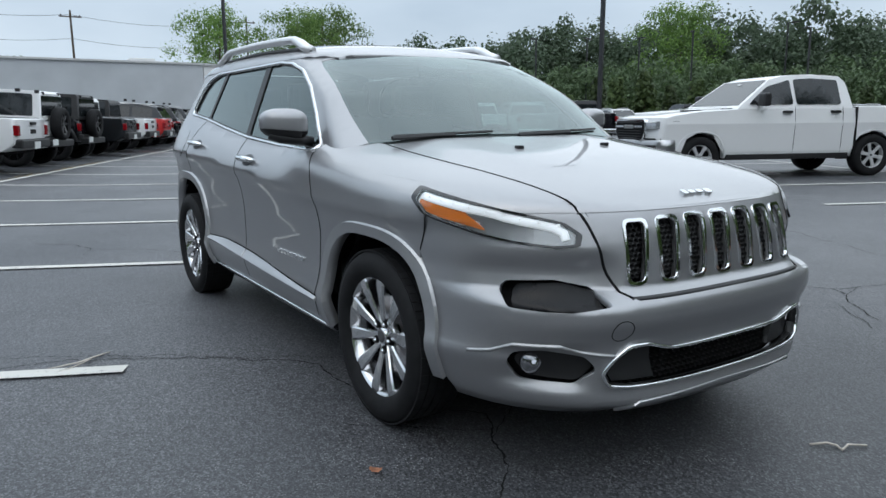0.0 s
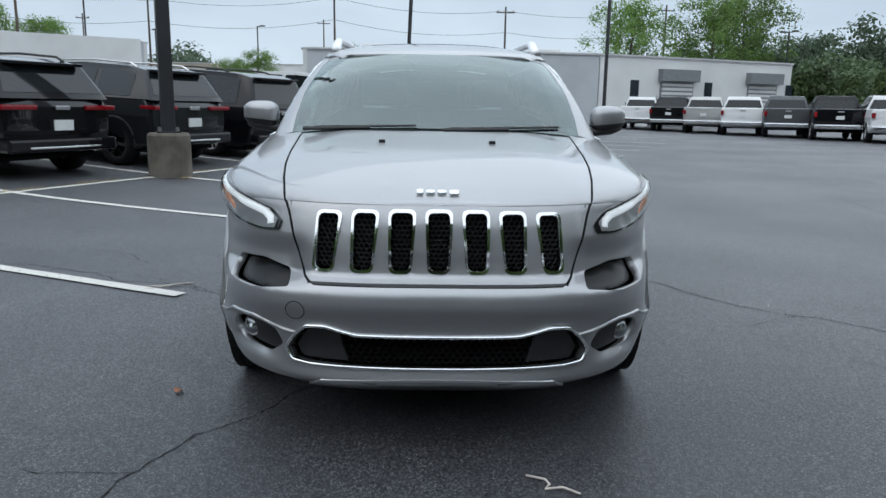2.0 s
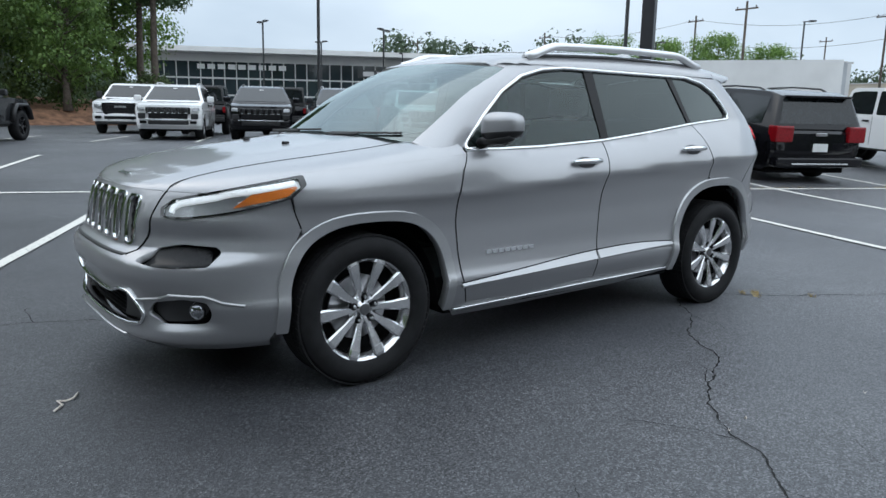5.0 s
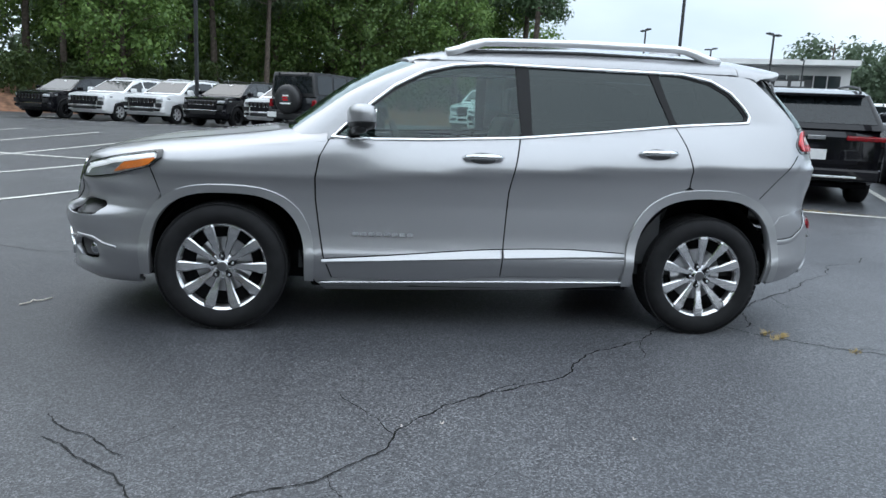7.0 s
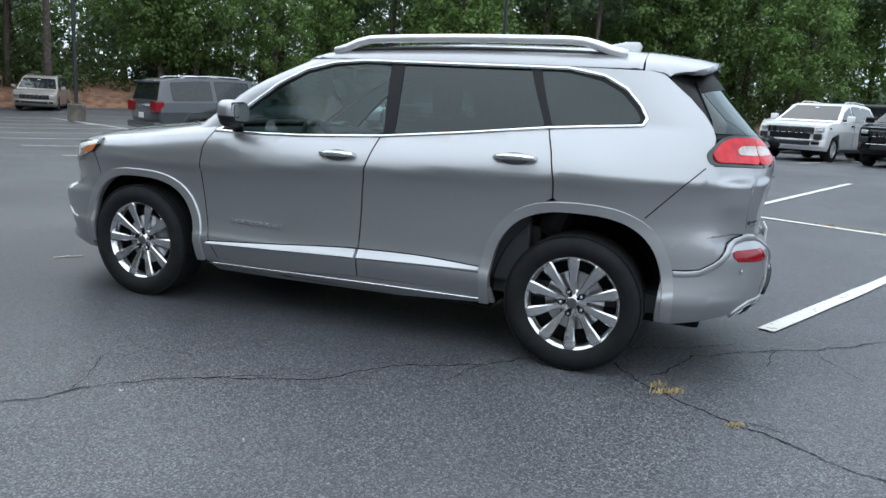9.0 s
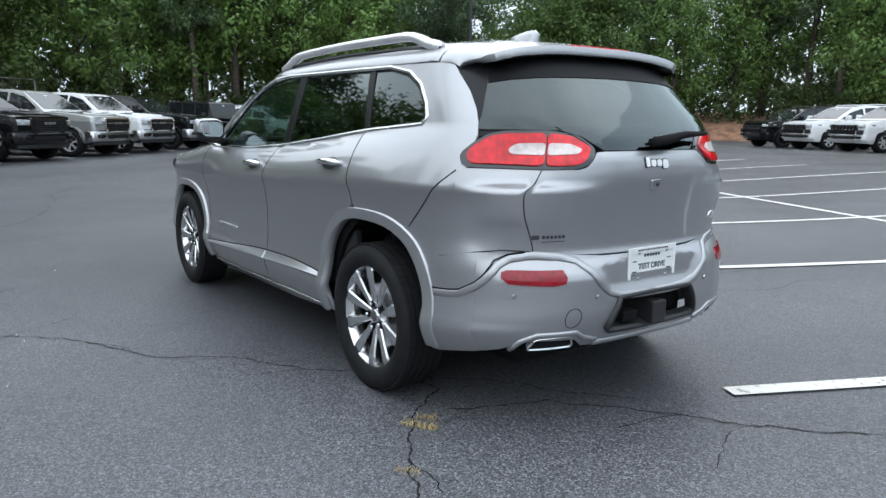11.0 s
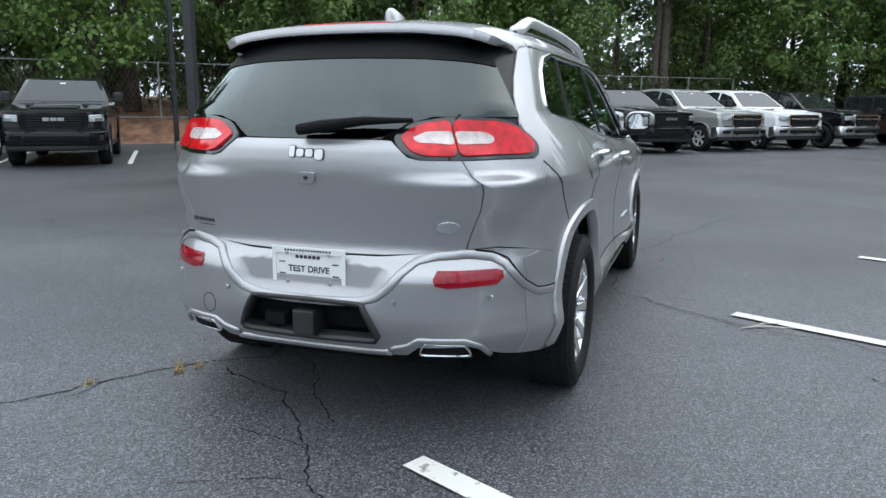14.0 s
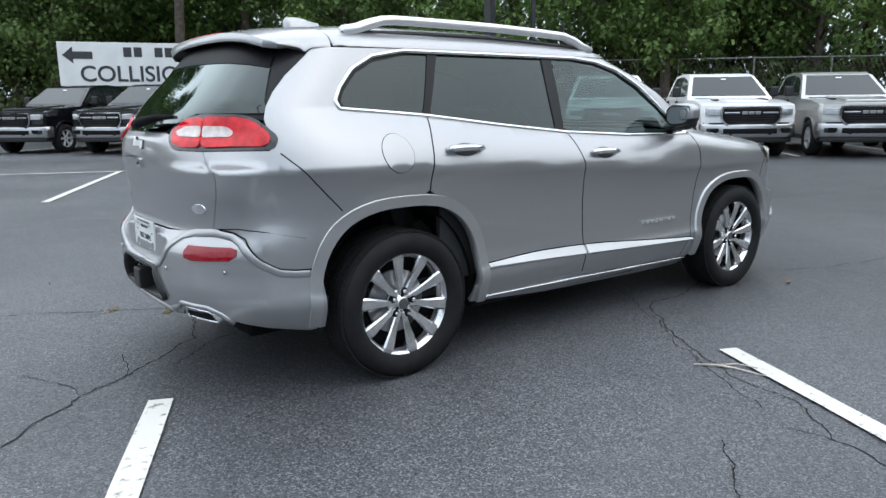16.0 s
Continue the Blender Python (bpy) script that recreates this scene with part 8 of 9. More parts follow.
def block(name, label, plan, z0, z1, mat, parapet=0.25):
    """A building on a plan outline with its walls, roof and parapet cap."""
    b = thing(name, label, "building")
    n = len(plan)
    for i in range(n):
        slab("wall", (plan[i], plan[(i + 1) % n]), z0, z1, mat[i % len(mat)], b, 0.3)
        slab("parapet_cap", (plan[i], plan[(i + 1) % n]), z1, z1 + 0.12, M_ROOFTOP, b, 0.42)
    bm = bmesh.new()
    bm.faces.new([bm.verts.new((x, y, z1 - 0.1)) for x, y in plan])
    part("roof", bm, M_ROOFTOP, b)
    return b


W0, W1, W2 = (-45.0, -8.0), (-46.0, 11.5), (-53.0, 28.0)
# the W1-W0 wall is greyer than W2-W1: its shade is painted in
shop = block("workshop_building", "long low pale workshop building with a flat roof", [W0, (-75, -8), (-80, 30), W2, W1], -0.2, 4.75, [M_WALL_LIGHT, M_WALL, M_WALL_LIGHT, M_WALL_LIGHT, M_WALL])
M_DOOR = simple("roller_door_slats", (0.20, 0.21, 0.22), 0.5, 0.2, 0.1)
for u in (5.2, 13.5):
    door = on_wall("roller_door", W1, W2, u, u + 3.0, 0.0, 3.1, M_DOOR, shop, 0.06, 1)
    for k in range(10):
        on_wall("slat", W1, W2, u + 0.1, u + 2.9, 0.15 + 0.30 * k, 0.34 + 0.30 * k, M_WALL_LIGHT, door, 0.10, 1)
    on_wall("door_awning", W1, W2, u - 0.2, u + 3.2, 3.2, 4.0, M_DOOR, shop, 0.5, 1)
for u in (2.6, 9.3, 17.5):
    on_wall("small_window", W1, W2, u, u + 0.7, 2.1, 3.2, M_WINDOW, shop, 0.05, 1)
on_wall("side_door", W1, W2, 4.3, 5.0, 0.0, 2.1, M_GREY_PL, shop, 0.05, 1)
for k, (x, y) in enumerate(((-50, -4), (-54, 3), (-52, 9), (-60, 18))):
    part("roof_unit", box_bm(x - 0.8, x + 0.8, y - 0.8, y + 0.8, 4.6, 5.5, 0.05), M_WALL_LIGHT, shop)
part("gas_pipe", tube_bm([(-45.7, 8.2, 0), (-45.7, 8.2, 2.2), (-45.8, 8.2, 3.4)], 0.05, 6), M_GREY_PL, shop)

V0, V1 = (-38.0, -40.4), (-51.0, -21.0)
show = block("showroom_building", "low grey showroom building with a deep white fascia", [V0, (-58, -54), (-71, -34), V1], 0.3, 5.4, [M_WALL_LIGHT, M_WALL])
for k in range(6):
    on_wall("shop_window", V0, V1, 2.0 + 3.3 * k, 4.7 + 3.3 * k, 0.8, 3.0, M_WINDOW, show, 0.05, 1)
    on_wall("shop_pillar", V0, V1, 4.75 + 3.3 * k, 5.2 + 3.3 * k, 0.6, 3.3, M_WALL_LIGHT, show, 0.12, 1)
on_wall("fascia", V0, V1, 0.2, 23.0, 3.2, 5.6, M_WALL_LIGHT, show, 0.7, 1)

D0, D1 = (-24.0, -93.0), (-56.0, -76.0)
deal = block("glass_dealership", "wide glass-fronted dealership with a flat white roof", [D0, (-36, -116), (-68, -99), D1], 1.0, 8.4, [M_WALL_LIGHT])
for k in range(24):
    for r in range(3):
        on_wall("window", D0, D1, 0.6 + 1.46 * k, 1.92 + 1.46 * k, 1.4 + 2.1 * r, 3.3 + 2.1 * r, M_WINDOW, deal, 0.05, 1)
on_wall("roof_canopy", D0, D1, -3, 37, 8.5, 9.1, M_WALL_LIGHT, deal, 3.0, 1)
for k in range(9):
    on_wall("sign_bar", D0, D1, 6.0 + 1.25 * k, 6.9 + 1.25 * k, 6.6, 7.2, M_WHITE_PAINT, deal, 0.25, 1)
on_wall("sign_panel", D0, D1, 26.0, 32.5, 6.0, 7.0, M_INK, deal, 0.2, 1)
for k in range(3):
    on_wall("sign_bar", D0, D1, 26.7 + 1.8 * k, 28.1 + 1.8 * k, 6.2, 6.8, M_SATIN, deal, 0.26, 1)

for x, y, w, h, mat, label in ((-110, -48, 30, 7, M_SHOP, "beige strip mall across the road"), (-120, -12, 34, 7.5, M_WALL_LIGHT, "white warehouse across the road"), (-96, -75, 22, 6, M_WALL_LIGHT, "white shop building across the road"), (-135, 24, 30, 8, M_BRICK, "brown brick building in the distance")):
    b = block("distant_building", label, [(x, y - w / 2), (x - 14, y - w / 2), (x - 14, y + w / 2), (x, y + w / 2)], 0, h, [mat])
    for k in range(int(w / 4)):
        on_wall("window", (x, y - w / 2), (x, y + w / 2), 1 + 4 * k, 3.6 + 4 * k, 0.4, 3.0, M_WINDOW, b, 0.05, 1)

# ---------------------------------------------------------------- lamp posts and wires
def lamp_post(x, y, height=9.5, base=True, heads=2, turn=0.0, lean=0.0, r=0.075):
    z = gz(x, y)
    p = thing("street_lamp", "dark square lamp post on a round concrete base" if base else "slim dark lamp post with flat lamp heads", "street lamp", "car park lamps", at=Matrix.Translation((x, y, z)) @ Matrix.Rotation(turn, 4, "Z") @ Matrix.Rotation(lean, 4, "Y"))
    if base:
        bm = lathe_bm([(0.0, 0.0), (0.335, 0.0), (0.33, 0.1), (0.325, 0.64), (0.30, 0.68), (0.0, 0.68)], 28, axis="z")
        part("concrete_base", bm, M_CONCRETE, p, "stained round concrete base", smooth=False)
        part("foot_plate", box_bm(-0.17, 0.17, -0.17, 0.17, 0.68, 0.71, 0.006), M_POLE, p)
        for k in range(4):
            sx, sy = (-1, 1)[k % 2] * 0.13, (-1, 1)[k // 2] * 0.13
            part("anchor_bolt", box_bm(sx - 0.018, sx + 0.018, sy - 0.018, sy + 0.018, 0.70, 0.77), M_SATIN, p)
        z0 = 0.70
    else:
        z0 = 0.0
    part("pole", box_bm(-r, r, -r, r, z0, height, 0.012), M_POLE, p)
    part("pole_top_arm", box_bm(-0.7 if heads > 1 else -0.1, 0.7, -0.04, 0.04, height - 0.06, height + 0.02), M_POLE, p)
    for s in ((-1, 1) if heads > 1 else (1,)):
        hd = part("lamp_head", box_bm(min(s * 0.35, s * 0.95), max(s * 0.35, s * 0.95), -0.18, 0.18, height - 0.02, height + 0.10, 0.03), M_POLE, p)
        part("lamp_glass", box_bm(min(s * 0.45, s * 0.88), max(s * 0.45, s * 0.88), -0.13, 0.13, height - 0.035, height - 0.022), M_FROST, hd)
    return p


lamp_post(-7.0, -4.12, 10.0, True, 2, radians(25), r=0.10)
lamp_post(5.9, 6.85, 10.0, True, 2, radians(10), r=0.075)
for x, y, h, lean in ((-29.8, 8.2, 9.5, 0.0), (-20.5, -15.6, 9.5, 0.0), (-27.0, -1.0, 9.5, 0.05), (-13.3, 15.0, 9.5, 0.02), (6.8, -25.0, 9.5, 0.0), (22.0, -17.8, 9.5, 0.0), (-15.5, -31.6, 9.5, 0.0), (13.4, 13.4, 8.0, 0.0)):
    lamp_post(x, y, h, x in (22.0, -29.8), 2, random.uniform(0, 3), lean, 0.06)
for x, y, h in ((-60, -44, 9), (-52, -62, 9), (-44, -66, 8), (-36, -70, 9), (-62, -30, 10), (-84, -20, 10), (-90, -34, 10), (-70, 36, 9), (-52, 52, 9), (-34, 58, 9), (-24, -58, 9), (-10, -62, 10), (-30, -48, 8)):
    lamp_post(x, y, h, False, random.choice((1, 2)), random.uniform(0, 3), 0, 0.06)


def utility_pole(x, y, h):
    p = thing("utility_pole", "weathered wooden utility pole with a crossarm", "utility pole", "utility poles", at=Matrix.Translation((x, y, 0)))
    part("pole", tube_bm([(0, 0, 0), (0, 0, h)], [0.17, 0.11], 8), M_BARK, p)
    part("crossarm", box_bm(-0.06, 0.06, -1.2, 1.2, h - 0.8, h - 0.66), M_BARK, p)
    for y0 in (-1.0, 0.0, 1.0):
        part("insulator", box_bm(-0.05, 0.05, y0 - 0.05, y0 + 0.05, h - 0.66, h - 0.45, 0.01), M_GREY_PL, p)


UP = [(-78, -78, 14), (-84, -56, 15), (-88, -34, 14), (-92, -12, 15), (-94, 10, 14), (-97, 32, 15), (-70, -100, 14), (-128, -60, 16), (-140, -20, 17), (-66, -38, 13)]
for x, y, h in UP:
    utility_pole(x, y, h)
for dz_ in (-0.5, -3.2):
    for (x0, y0, h0), (x1, y1, h1) in zip(UP[:6], UP[1:6]):
        pts = [(x0 + (x1 - x0) * t, y0 + (y1 - y0) * t, h0 + dz_ + (h1 - h0) * t - 1.0 * 4 * t * (1 - t)) for t in np.linspace(0, 1, 9)]
        tagged(part("overhead_wire", tube_bm(pts, 0.022, 4), M_POLE), "thin black overhead wire between utility poles", "wire", "overhead wires")

# ---------------------------------------------------------------- banks, woods, fence
WOOD_EDGE = [(-13, -45), (0, -43), (14, -39), (27, -33), (36, -22), (38.5, -12), (36, -4), (30.5, 2.6), (24.5, 8.6), (18.5, 14.6), (13.0, 20.5), (6.5, 27.5), (0, 34.5), (-12, 44)]


def along(line, step):
    out = []
    for a, b in zip(line, line[1:]):
        a, b = Vector(a), Vector(b)
        k = max(1, int((b - a).length / step))
        n = (b - a).normalized()
        out += [(a + (b - a) * i / k, Vector((n.y, -n.x))) for i in range(k)]
    return out


EDGE = along(WOOD_EDGE, 1.5)


def fanned(edge):
    """The wood's edge with extra spokes where it turns, so that the woods stay closed at its corners."""
    out = []
    for (p, n), (q, m) in zip(edge, edge[1:]):
        out.append((p, n))
        if n.angle(m) > 0.1:
            out += [(q, (n * (1 - t) + m * t).normalized()) for t in (0.2, 0.4, 0.6, 0.8)]
    return out + [edge[-1]]


SPOKES = fanned(EDGE)
bm = bmesh.new()
prev = None
random.seed(5)
BANK = ((0.0, -0.02), (0.8, 0.28), (2.0, 0.80), (6.0, 1.25), (12.0, 1.6), (40.0, 2.2), (150.0, 3.0))


def bank_z(d):
    for (d0, z0), (d1, z1) in zip(BANK, BANK[1:]):
        if d <= d1:
            return z0 + (z1 - z0) * max(0.0, d - d0) / (d1 - d0)
    return BANK[-1][1]


for p, n in EDGE:
    row = []
    for d, z in BANK:
        q = p + n * (d + random.uniform(-0.15, 0.15))
        row.append(bm.verts.new((q.x, q.y, gz(p.x, p.y) + z + (random.uniform(-0.08, 0.08) if d > 1 else 0))))
    if prev:
        for i in range(len(row) - 1):
            bm.faces.new((prev[i], row[i], row[i + 1], prev[i + 1]))
    prev = row
bmesh.ops.recalc_face_normals(bm, faces=bm.faces[:])
bank = part("bank", bm, M_LITTER, smooth=True)
tagged(bank, "bank of reddish leaf litter and clay under the trees", "bank", kind="structure")

LEAF_A = leaf_material("broad_leaves", (0.066, 0.128, 0.028), (0.165, 0.262, 0.060))
LEAF_B = leaf_material("pine_needles", (0.048, 0.088, 0.040), (0.105, 0.158, 0.072))
LEAF_C = leaf_material("shrub_leaves", (0.034, 0.062, 0.017), (0.075, 0.112, 0.028))


def leaf_cards(centres, per, size, rnd, flat=0.5):
    """Many small bent leaves round the clump centres, as one mesh of loose pieces."""
    verts, faces = [], []
    for c, rad in centres:
        for _ in range(per):
            v = Vector((rnd.gauss(0, 1), rnd.gauss(0, 1), rnd.gauss(0, 1) * 0.75))
            v = v.normalized() * rad * rnd.uniform(0.35, 1.05)
            p = Vector(c) + v
            n = (v.normalized() + Vector((rnd.uniform(-0.5, 0.5), rnd.uniform(-0.5, 0.5), rnd.uniform(0, 0.8)))).normalized()
            u = n.orthogonal().normalized()
            u = Matrix.Rotation(rnd.uniform(0, 6.28), 3, n) @ u
            w = n.cross(u)
            s = size * rnd.uniform(0.6, 1.35)
            k = len(verts)
            droop = Vector((0, 0, -0.25 * s))
            verts += [p - u * s * 0.5, p + w * s * flat, p + u * s * 0.62 + droop, p - w * s * flat]
            faces += [(k, k + 1, k + 2, k + 3)]
    return verts, faces


def tree(name, label, leaf, kind, height, seed, per=26, size=0.42):
    rnd = random.Random(seed)
    t = thing(name, label, "tree", "trees round the car park")
    lean = Vector((rnd.uniform(-0.04, 0.04), rnd.uniform(-0.04, 0.04)))
    trunk_h = height * (0.93 if kind == "pine" else 0.8)
    pts, rad = [], []
    for i in range(9):
        f = i / 8
        pts.append((lean.x * height * f + rnd.uniform(-0.08, 0.08) * f, lean.y * height * f + rnd.uniform(-0.08, 0.08) * f, trunk_h * f))
        rad.append((0.23 if kind != "shrub" else 0.06) * (1 - 0.85 * f) + 0.015)
    rad[0] *= 1.35
    trunk = part("trunk", tube_bm(pts, rad, 8), M_BARK, t, smooth=True)
    clumps = []
    lo = {"pine": 0.42, "broad": 0.16, "shrub": 0.05, "cone": 0.04}[kind]
    limbs = bmesh.new()
    count = {"pine": 34, "broad": 46, "shrub": 16, "cone": 34}[kind]
    for k in range(count):
        f = lo + (0.98 - lo) * (k + rnd.random()) / count
        base = Vector(pts[min(8, int(f * 8))])
        base.z = trunk_h * f
        if kind == "pine":
            reach = height * 0.20 * (1.05 - f) ** 0.55 * rnd.uniform(0.6, 1.1)
        elif kind == "cone":
            reach = height * 0.24 * (1.04 - f) * rnd.uniform(0.8, 1.1)
        else:
            g = (f - lo) / (1 - lo)
            reach = height * (0.27 if kind == "broad" else 0.42) * (0.45 + 0.75 * math.sin(math.pi * min(1, g * 0.85 + 0.12))) * rnd.uniform(0.55, 1.1)
        a = k * 2.4 + rnd.uniform(-0.5, 0.5)
        up = {"pine": 0.08, "broad": 0.38, "shrub": 0.5, "cone": 0.05}[kind]
        tip = base + Vector((math.cos(a), math.sin(a), up)) * reach
        mid = base + (tip - base) * 0.5 + Vector((0, 0, 0.08 * reach))
        if kind in ("broad", "pine"):
            one = tube_bm([tuple(base), tuple(mid), tuple(tip)], [0.05 * (1.1 - f) + 0.012, 0.03 * (1.1 - f) + 0.01, 0.008], 5)
            me = bpy.data.meshes.new("tmp")
            one.to_mesh(me)
            one.free()
            limbs.from_mesh(me)
            bpy.data.meshes.remove(me)
        cr = height * {"pine": 0.055, "broad": 0.085, "shrub": 0.20, "cone": 0.075}[kind] * rnd.uniform(0.75, 1.25)
        clumps.append((tip, cr))
        clumps.append((mid + Vector((rnd.uniform(-1, 1), rnd.uniform(-1, 1), rnd.uniform(-0.3, 0.8))) * cr * 0.6, cr * 0.8))
    if kind in ("broad", "pine"):
        part("branchwork", limbs, M_BARK, t, smooth=True)
    else:
        limbs.free()
    verts, faces = leaf_cards(clumps, per, size, rnd, 0.42 if kind != "pine" else 0.26)
    me = bpy.data.meshes.new("crown")
    me.from_pydata([tuple(v) for v in verts], [], faces)
    me.materials.append(leaf)
    crown = new("crown", me)
    crown.parent = t
    return t


PROTO = {
    "broad0": tree("broadleaf_tree", "tall broadleaf tree with a dense green crown", LEAF_A, "broad", 15.0, 1, 130, 0.21),
    "broad1": tree("broadleaf_tree", "broad green tree with hanging leafy boughs", LEAF_A, "broad", 13.0, 2, 130, 0.20),
    "broad2": tree("broadleaf_tree", "slender green woodland tree with a light crown", LEAF_A, "broad", 11.0, 3, 110, 0.19),
    "pine0": tree("pine_tree", "tall pine with a bare lower trunk", LEAF_B, "pine", 19.0, 4, 120, 0.27),
    "pine1": tree("pine_tree", "tall dark pine at the wood's edge", LEAF_B, "pine", 16.0, 5, 120, 0.25),
    "shrub0": tree("shrub", "leafy green shrub on the bank", LEAF_C, "shrub", 2.6, 6, 60, 0.15),
}
PROTO["cone0"] = tree("conifer", "dense dark cone-shaped evergreen at the foot of the hill", LEAF_C, "cone", 6.5, 7, 90, 0.30)
USED = set()


def plant(kind, x, y, z, scale, turn):
    m = Matrix.Translation((x, y, z)) @ Matrix.Rotation(turn, 4, "Z") @ Matrix.Scale(scale, 4)
    if kind not in USED:
        USED.add(kind)
        PROTO[kind].matrix_basis = m
        return PROTO[kind]
    ob = copy_thing(PROTO[kind], Matrix())
    ob.matrix_basis = m
    return ob


rnd = random.Random(21)
for depth, step, kinds in ((3.4, 4, ("broad2", "pine1", "pine0", "broad1")), (6.0, 3, ("pine0", "broad1", "pine1", "broad0")), (10.0, 3, ("broad0", "pine0", "pine1", "broad1")), (16.0, 5, ("pine0", "broad0", "pine1"))):
    for p, n in SPOKES[::step]:
        if rnd.random() < (0.16 if p.y < -14 else 0.08):
            continue
        q = p + n * (depth + rnd.uniform(-1.4, 1.4)) + Vector((rnd.uniform(-1, 1), rnd.uniform(-1, 1)))
        plant(rnd.choice(kinds), q.x, q.y, gz(p.x, p.y) + bank_z(depth) - 0.15, rnd.uniform(0.78, 1.15), rnd.uniform(0, 6.28))
for p, n in EDGE[::2]:
    q = p + n * rnd.uniform(3.0, 5.0)
    if rnd.random() < 0.75:
        plant("shrub0", q.x, q.y, gz(p.x, p.y) + bank_z(3.6) - 0.1, rnd.uniform(0.6, 1.25), rnd.uniform(0, 6.28))

# wooded hill far off beyond the pick-ups
bm = bmesh.new()
hill = []
for i in range(13):
    ang = radians(96 + 7 * i)
    row = []
    for d, z in ((62, -0.1), (72, 0.8), (90, 2.4), (115, 4.0), (150, 5.5), (260, 5.5)):
        f = 1.0 if i < 9 else max(0.12, 1 - (i - 8) * 0.28)
        row.append(bm.verts.new((d * math.cos(ang), d * math.sin(ang), z * f if z > 0 else z)))
    hill.append(row)
for a, b in zip(hill, hill[1:]):
    for i in range(5):
        bm.faces.new((a[i], a[i + 1], b[i + 1], b[i]))
bmesh.ops.recalc_face_normals(bm, faces=bm.faces[:])
hl_ob = part("hill", bm, M_GRASS, smooth=True)
tagged(hl_ob, "grassy hillside under far trees", "hill", kind="structure")


def wood_mass(name, label, spots, leaf, per, size, seed):
    """Far woods: many crowns of loose leaf clumps in one mesh."""
    rnd = random.Random(seed)
    verts, faces = [], []
    for x, y, z, height, wide in spots:
        clumps = []
        for k in range(13):
            f = (k + rnd.random()) / 13
            reach = wide * (0.35 + 0.75 * math.sin(math.pi * min(1.0, 0.15 + 0.80 * f))) * rnd.uniform(0.35, 1.0)
            a = rnd.uniform(0, 6.283)
            clumps.append(((x + math.cos(a) * reach, y + math.sin(a) * reach, z + height * (0.12 + 0.83 * f)), wide * rnd.uniform(0.42, 0.62)))
        vs, fs = leaf_cards(clumps, per, size, rnd, 0.42)
        k = len(verts)
        verts += [tuple(v) for v in vs]
        faces += [tuple(i + k for i in f) for f in fs]
    me = bpy.data.meshes.new(name)
    me.from_pydata(verts, [], faces)
    me.materials.append(leaf)
    ob = new(name, me)
    tagged(ob, label, "woods", kind="stuff")


rc_ = random.Random(33)
for i in range(30):
    deg, d = 99 + 1.95 * i + rc_.uniform(-0.5, 0.5), rc_.uniform(60, 67)
    plant("cone0", d * math.cos(radians(deg)), d * math.sin(radians(deg)), -0.1, rc_.uniform(0.6, 1.05), rc_.uniform(0, 6.28))
for deg, d in ((112, 70), (119, 72), (127, 70), (131, 74), (139, 72)):
    lamp_post(d * math.cos(radians(deg)), d * math.sin(radians(deg)), 9.0, False, 1, rc_.uniform(0, 3), 0, 0.07)
# bluer and greyer than the near leaves: mild haze is mixed into this colour
LEAF_FAR = leaf_material("hazed_far_leaves", (0.070, 0.108, 0.062), (0.12, 0.17, 0.10))
LEAF_HILL = leaf_material("hill_leaves", (0.065, 0.105, 0.045), (0.125, 0.18, 0.085))
spots = []
for i in range(150):
    deg = 98 + 66 * (i + rnd.random()) / 150
    d = rnd.uniform(98, 128)
    f = 1.0 if deg < 138 else max(0.30, 1 - (deg - 138) / 38)
    spots.append((d * math.cos(radians(deg)), d * math.sin(radians(deg)), 2.8 * f, rnd.uniform(8.0, 12.5) * (0.55 + 0.45 * f), rnd.uniform(3.0, 4.6)))
wood_mass("hill_woods", "dark layered woods along the top of the far hill", spots, LEAF_FAR, 84, 0.46, 61)
spots = []
for i in range(105):
    deg = 98 + 54 * (i + rnd.random()) / 105
    d = rnd.uniform(72, 92)
    spots.append((d * math.cos(radians(deg)), d * math.sin(radians(deg)), 0.5, rnd.uniform(3.6, 6.6), rnd.uniform(1.7, 2.7)))
wood_mass("hillside_trees", "lighter green young trees down the far hillside", spots, LEAF_HILL, 80, 0.32, 62)
spots = []
for lo_, hi_, n_, h0_, h1_ in ((166, 196, 26, 6, 9), (196, 222, 22, 9, 13), (222, 240, 26, 13, 18), (240, 262, 26, 8, 11)):
    for i in range(n_):
        deg, d = rnd.uniform(lo_, hi_), rnd.uniform(140, 175)
        spots.append((d * math.cos(radians(deg)), d * math.sin(radians(deg)), 0.0, rnd.uniform(h0_, h1_), rnd.uniform(4.0, 6.0)))
wood_mass("distant_woods", "hazy green tree line beyond the buildings", spots, LEAF_FAR, 60, 0.70, 63)
# the depth of the woods and the undergrowth on the bank
spots = []
for p_, n_ in SPOKES[::2]:
    for d_ in (19.0, 25.0, 32.0):
        q_ = p_ + n_ * (d_ + rnd.uniform(-2, 2))
        if p_.y < -14 and rnd.random() < 0.12:
            continue
        spots.append((q_.x, q_.y, gz(p_.x, p_.y) + 1.0, rnd.uniform(9, 17) * (0.8 if p_.y < -14 else 1.0), rnd.uniform(3.0, 4.2)))
wood_mass("deep_woods", "deep shade of dense woods behind the first trees", spots, LEAF_FAR, 38, 0.48, 64)
spots = []
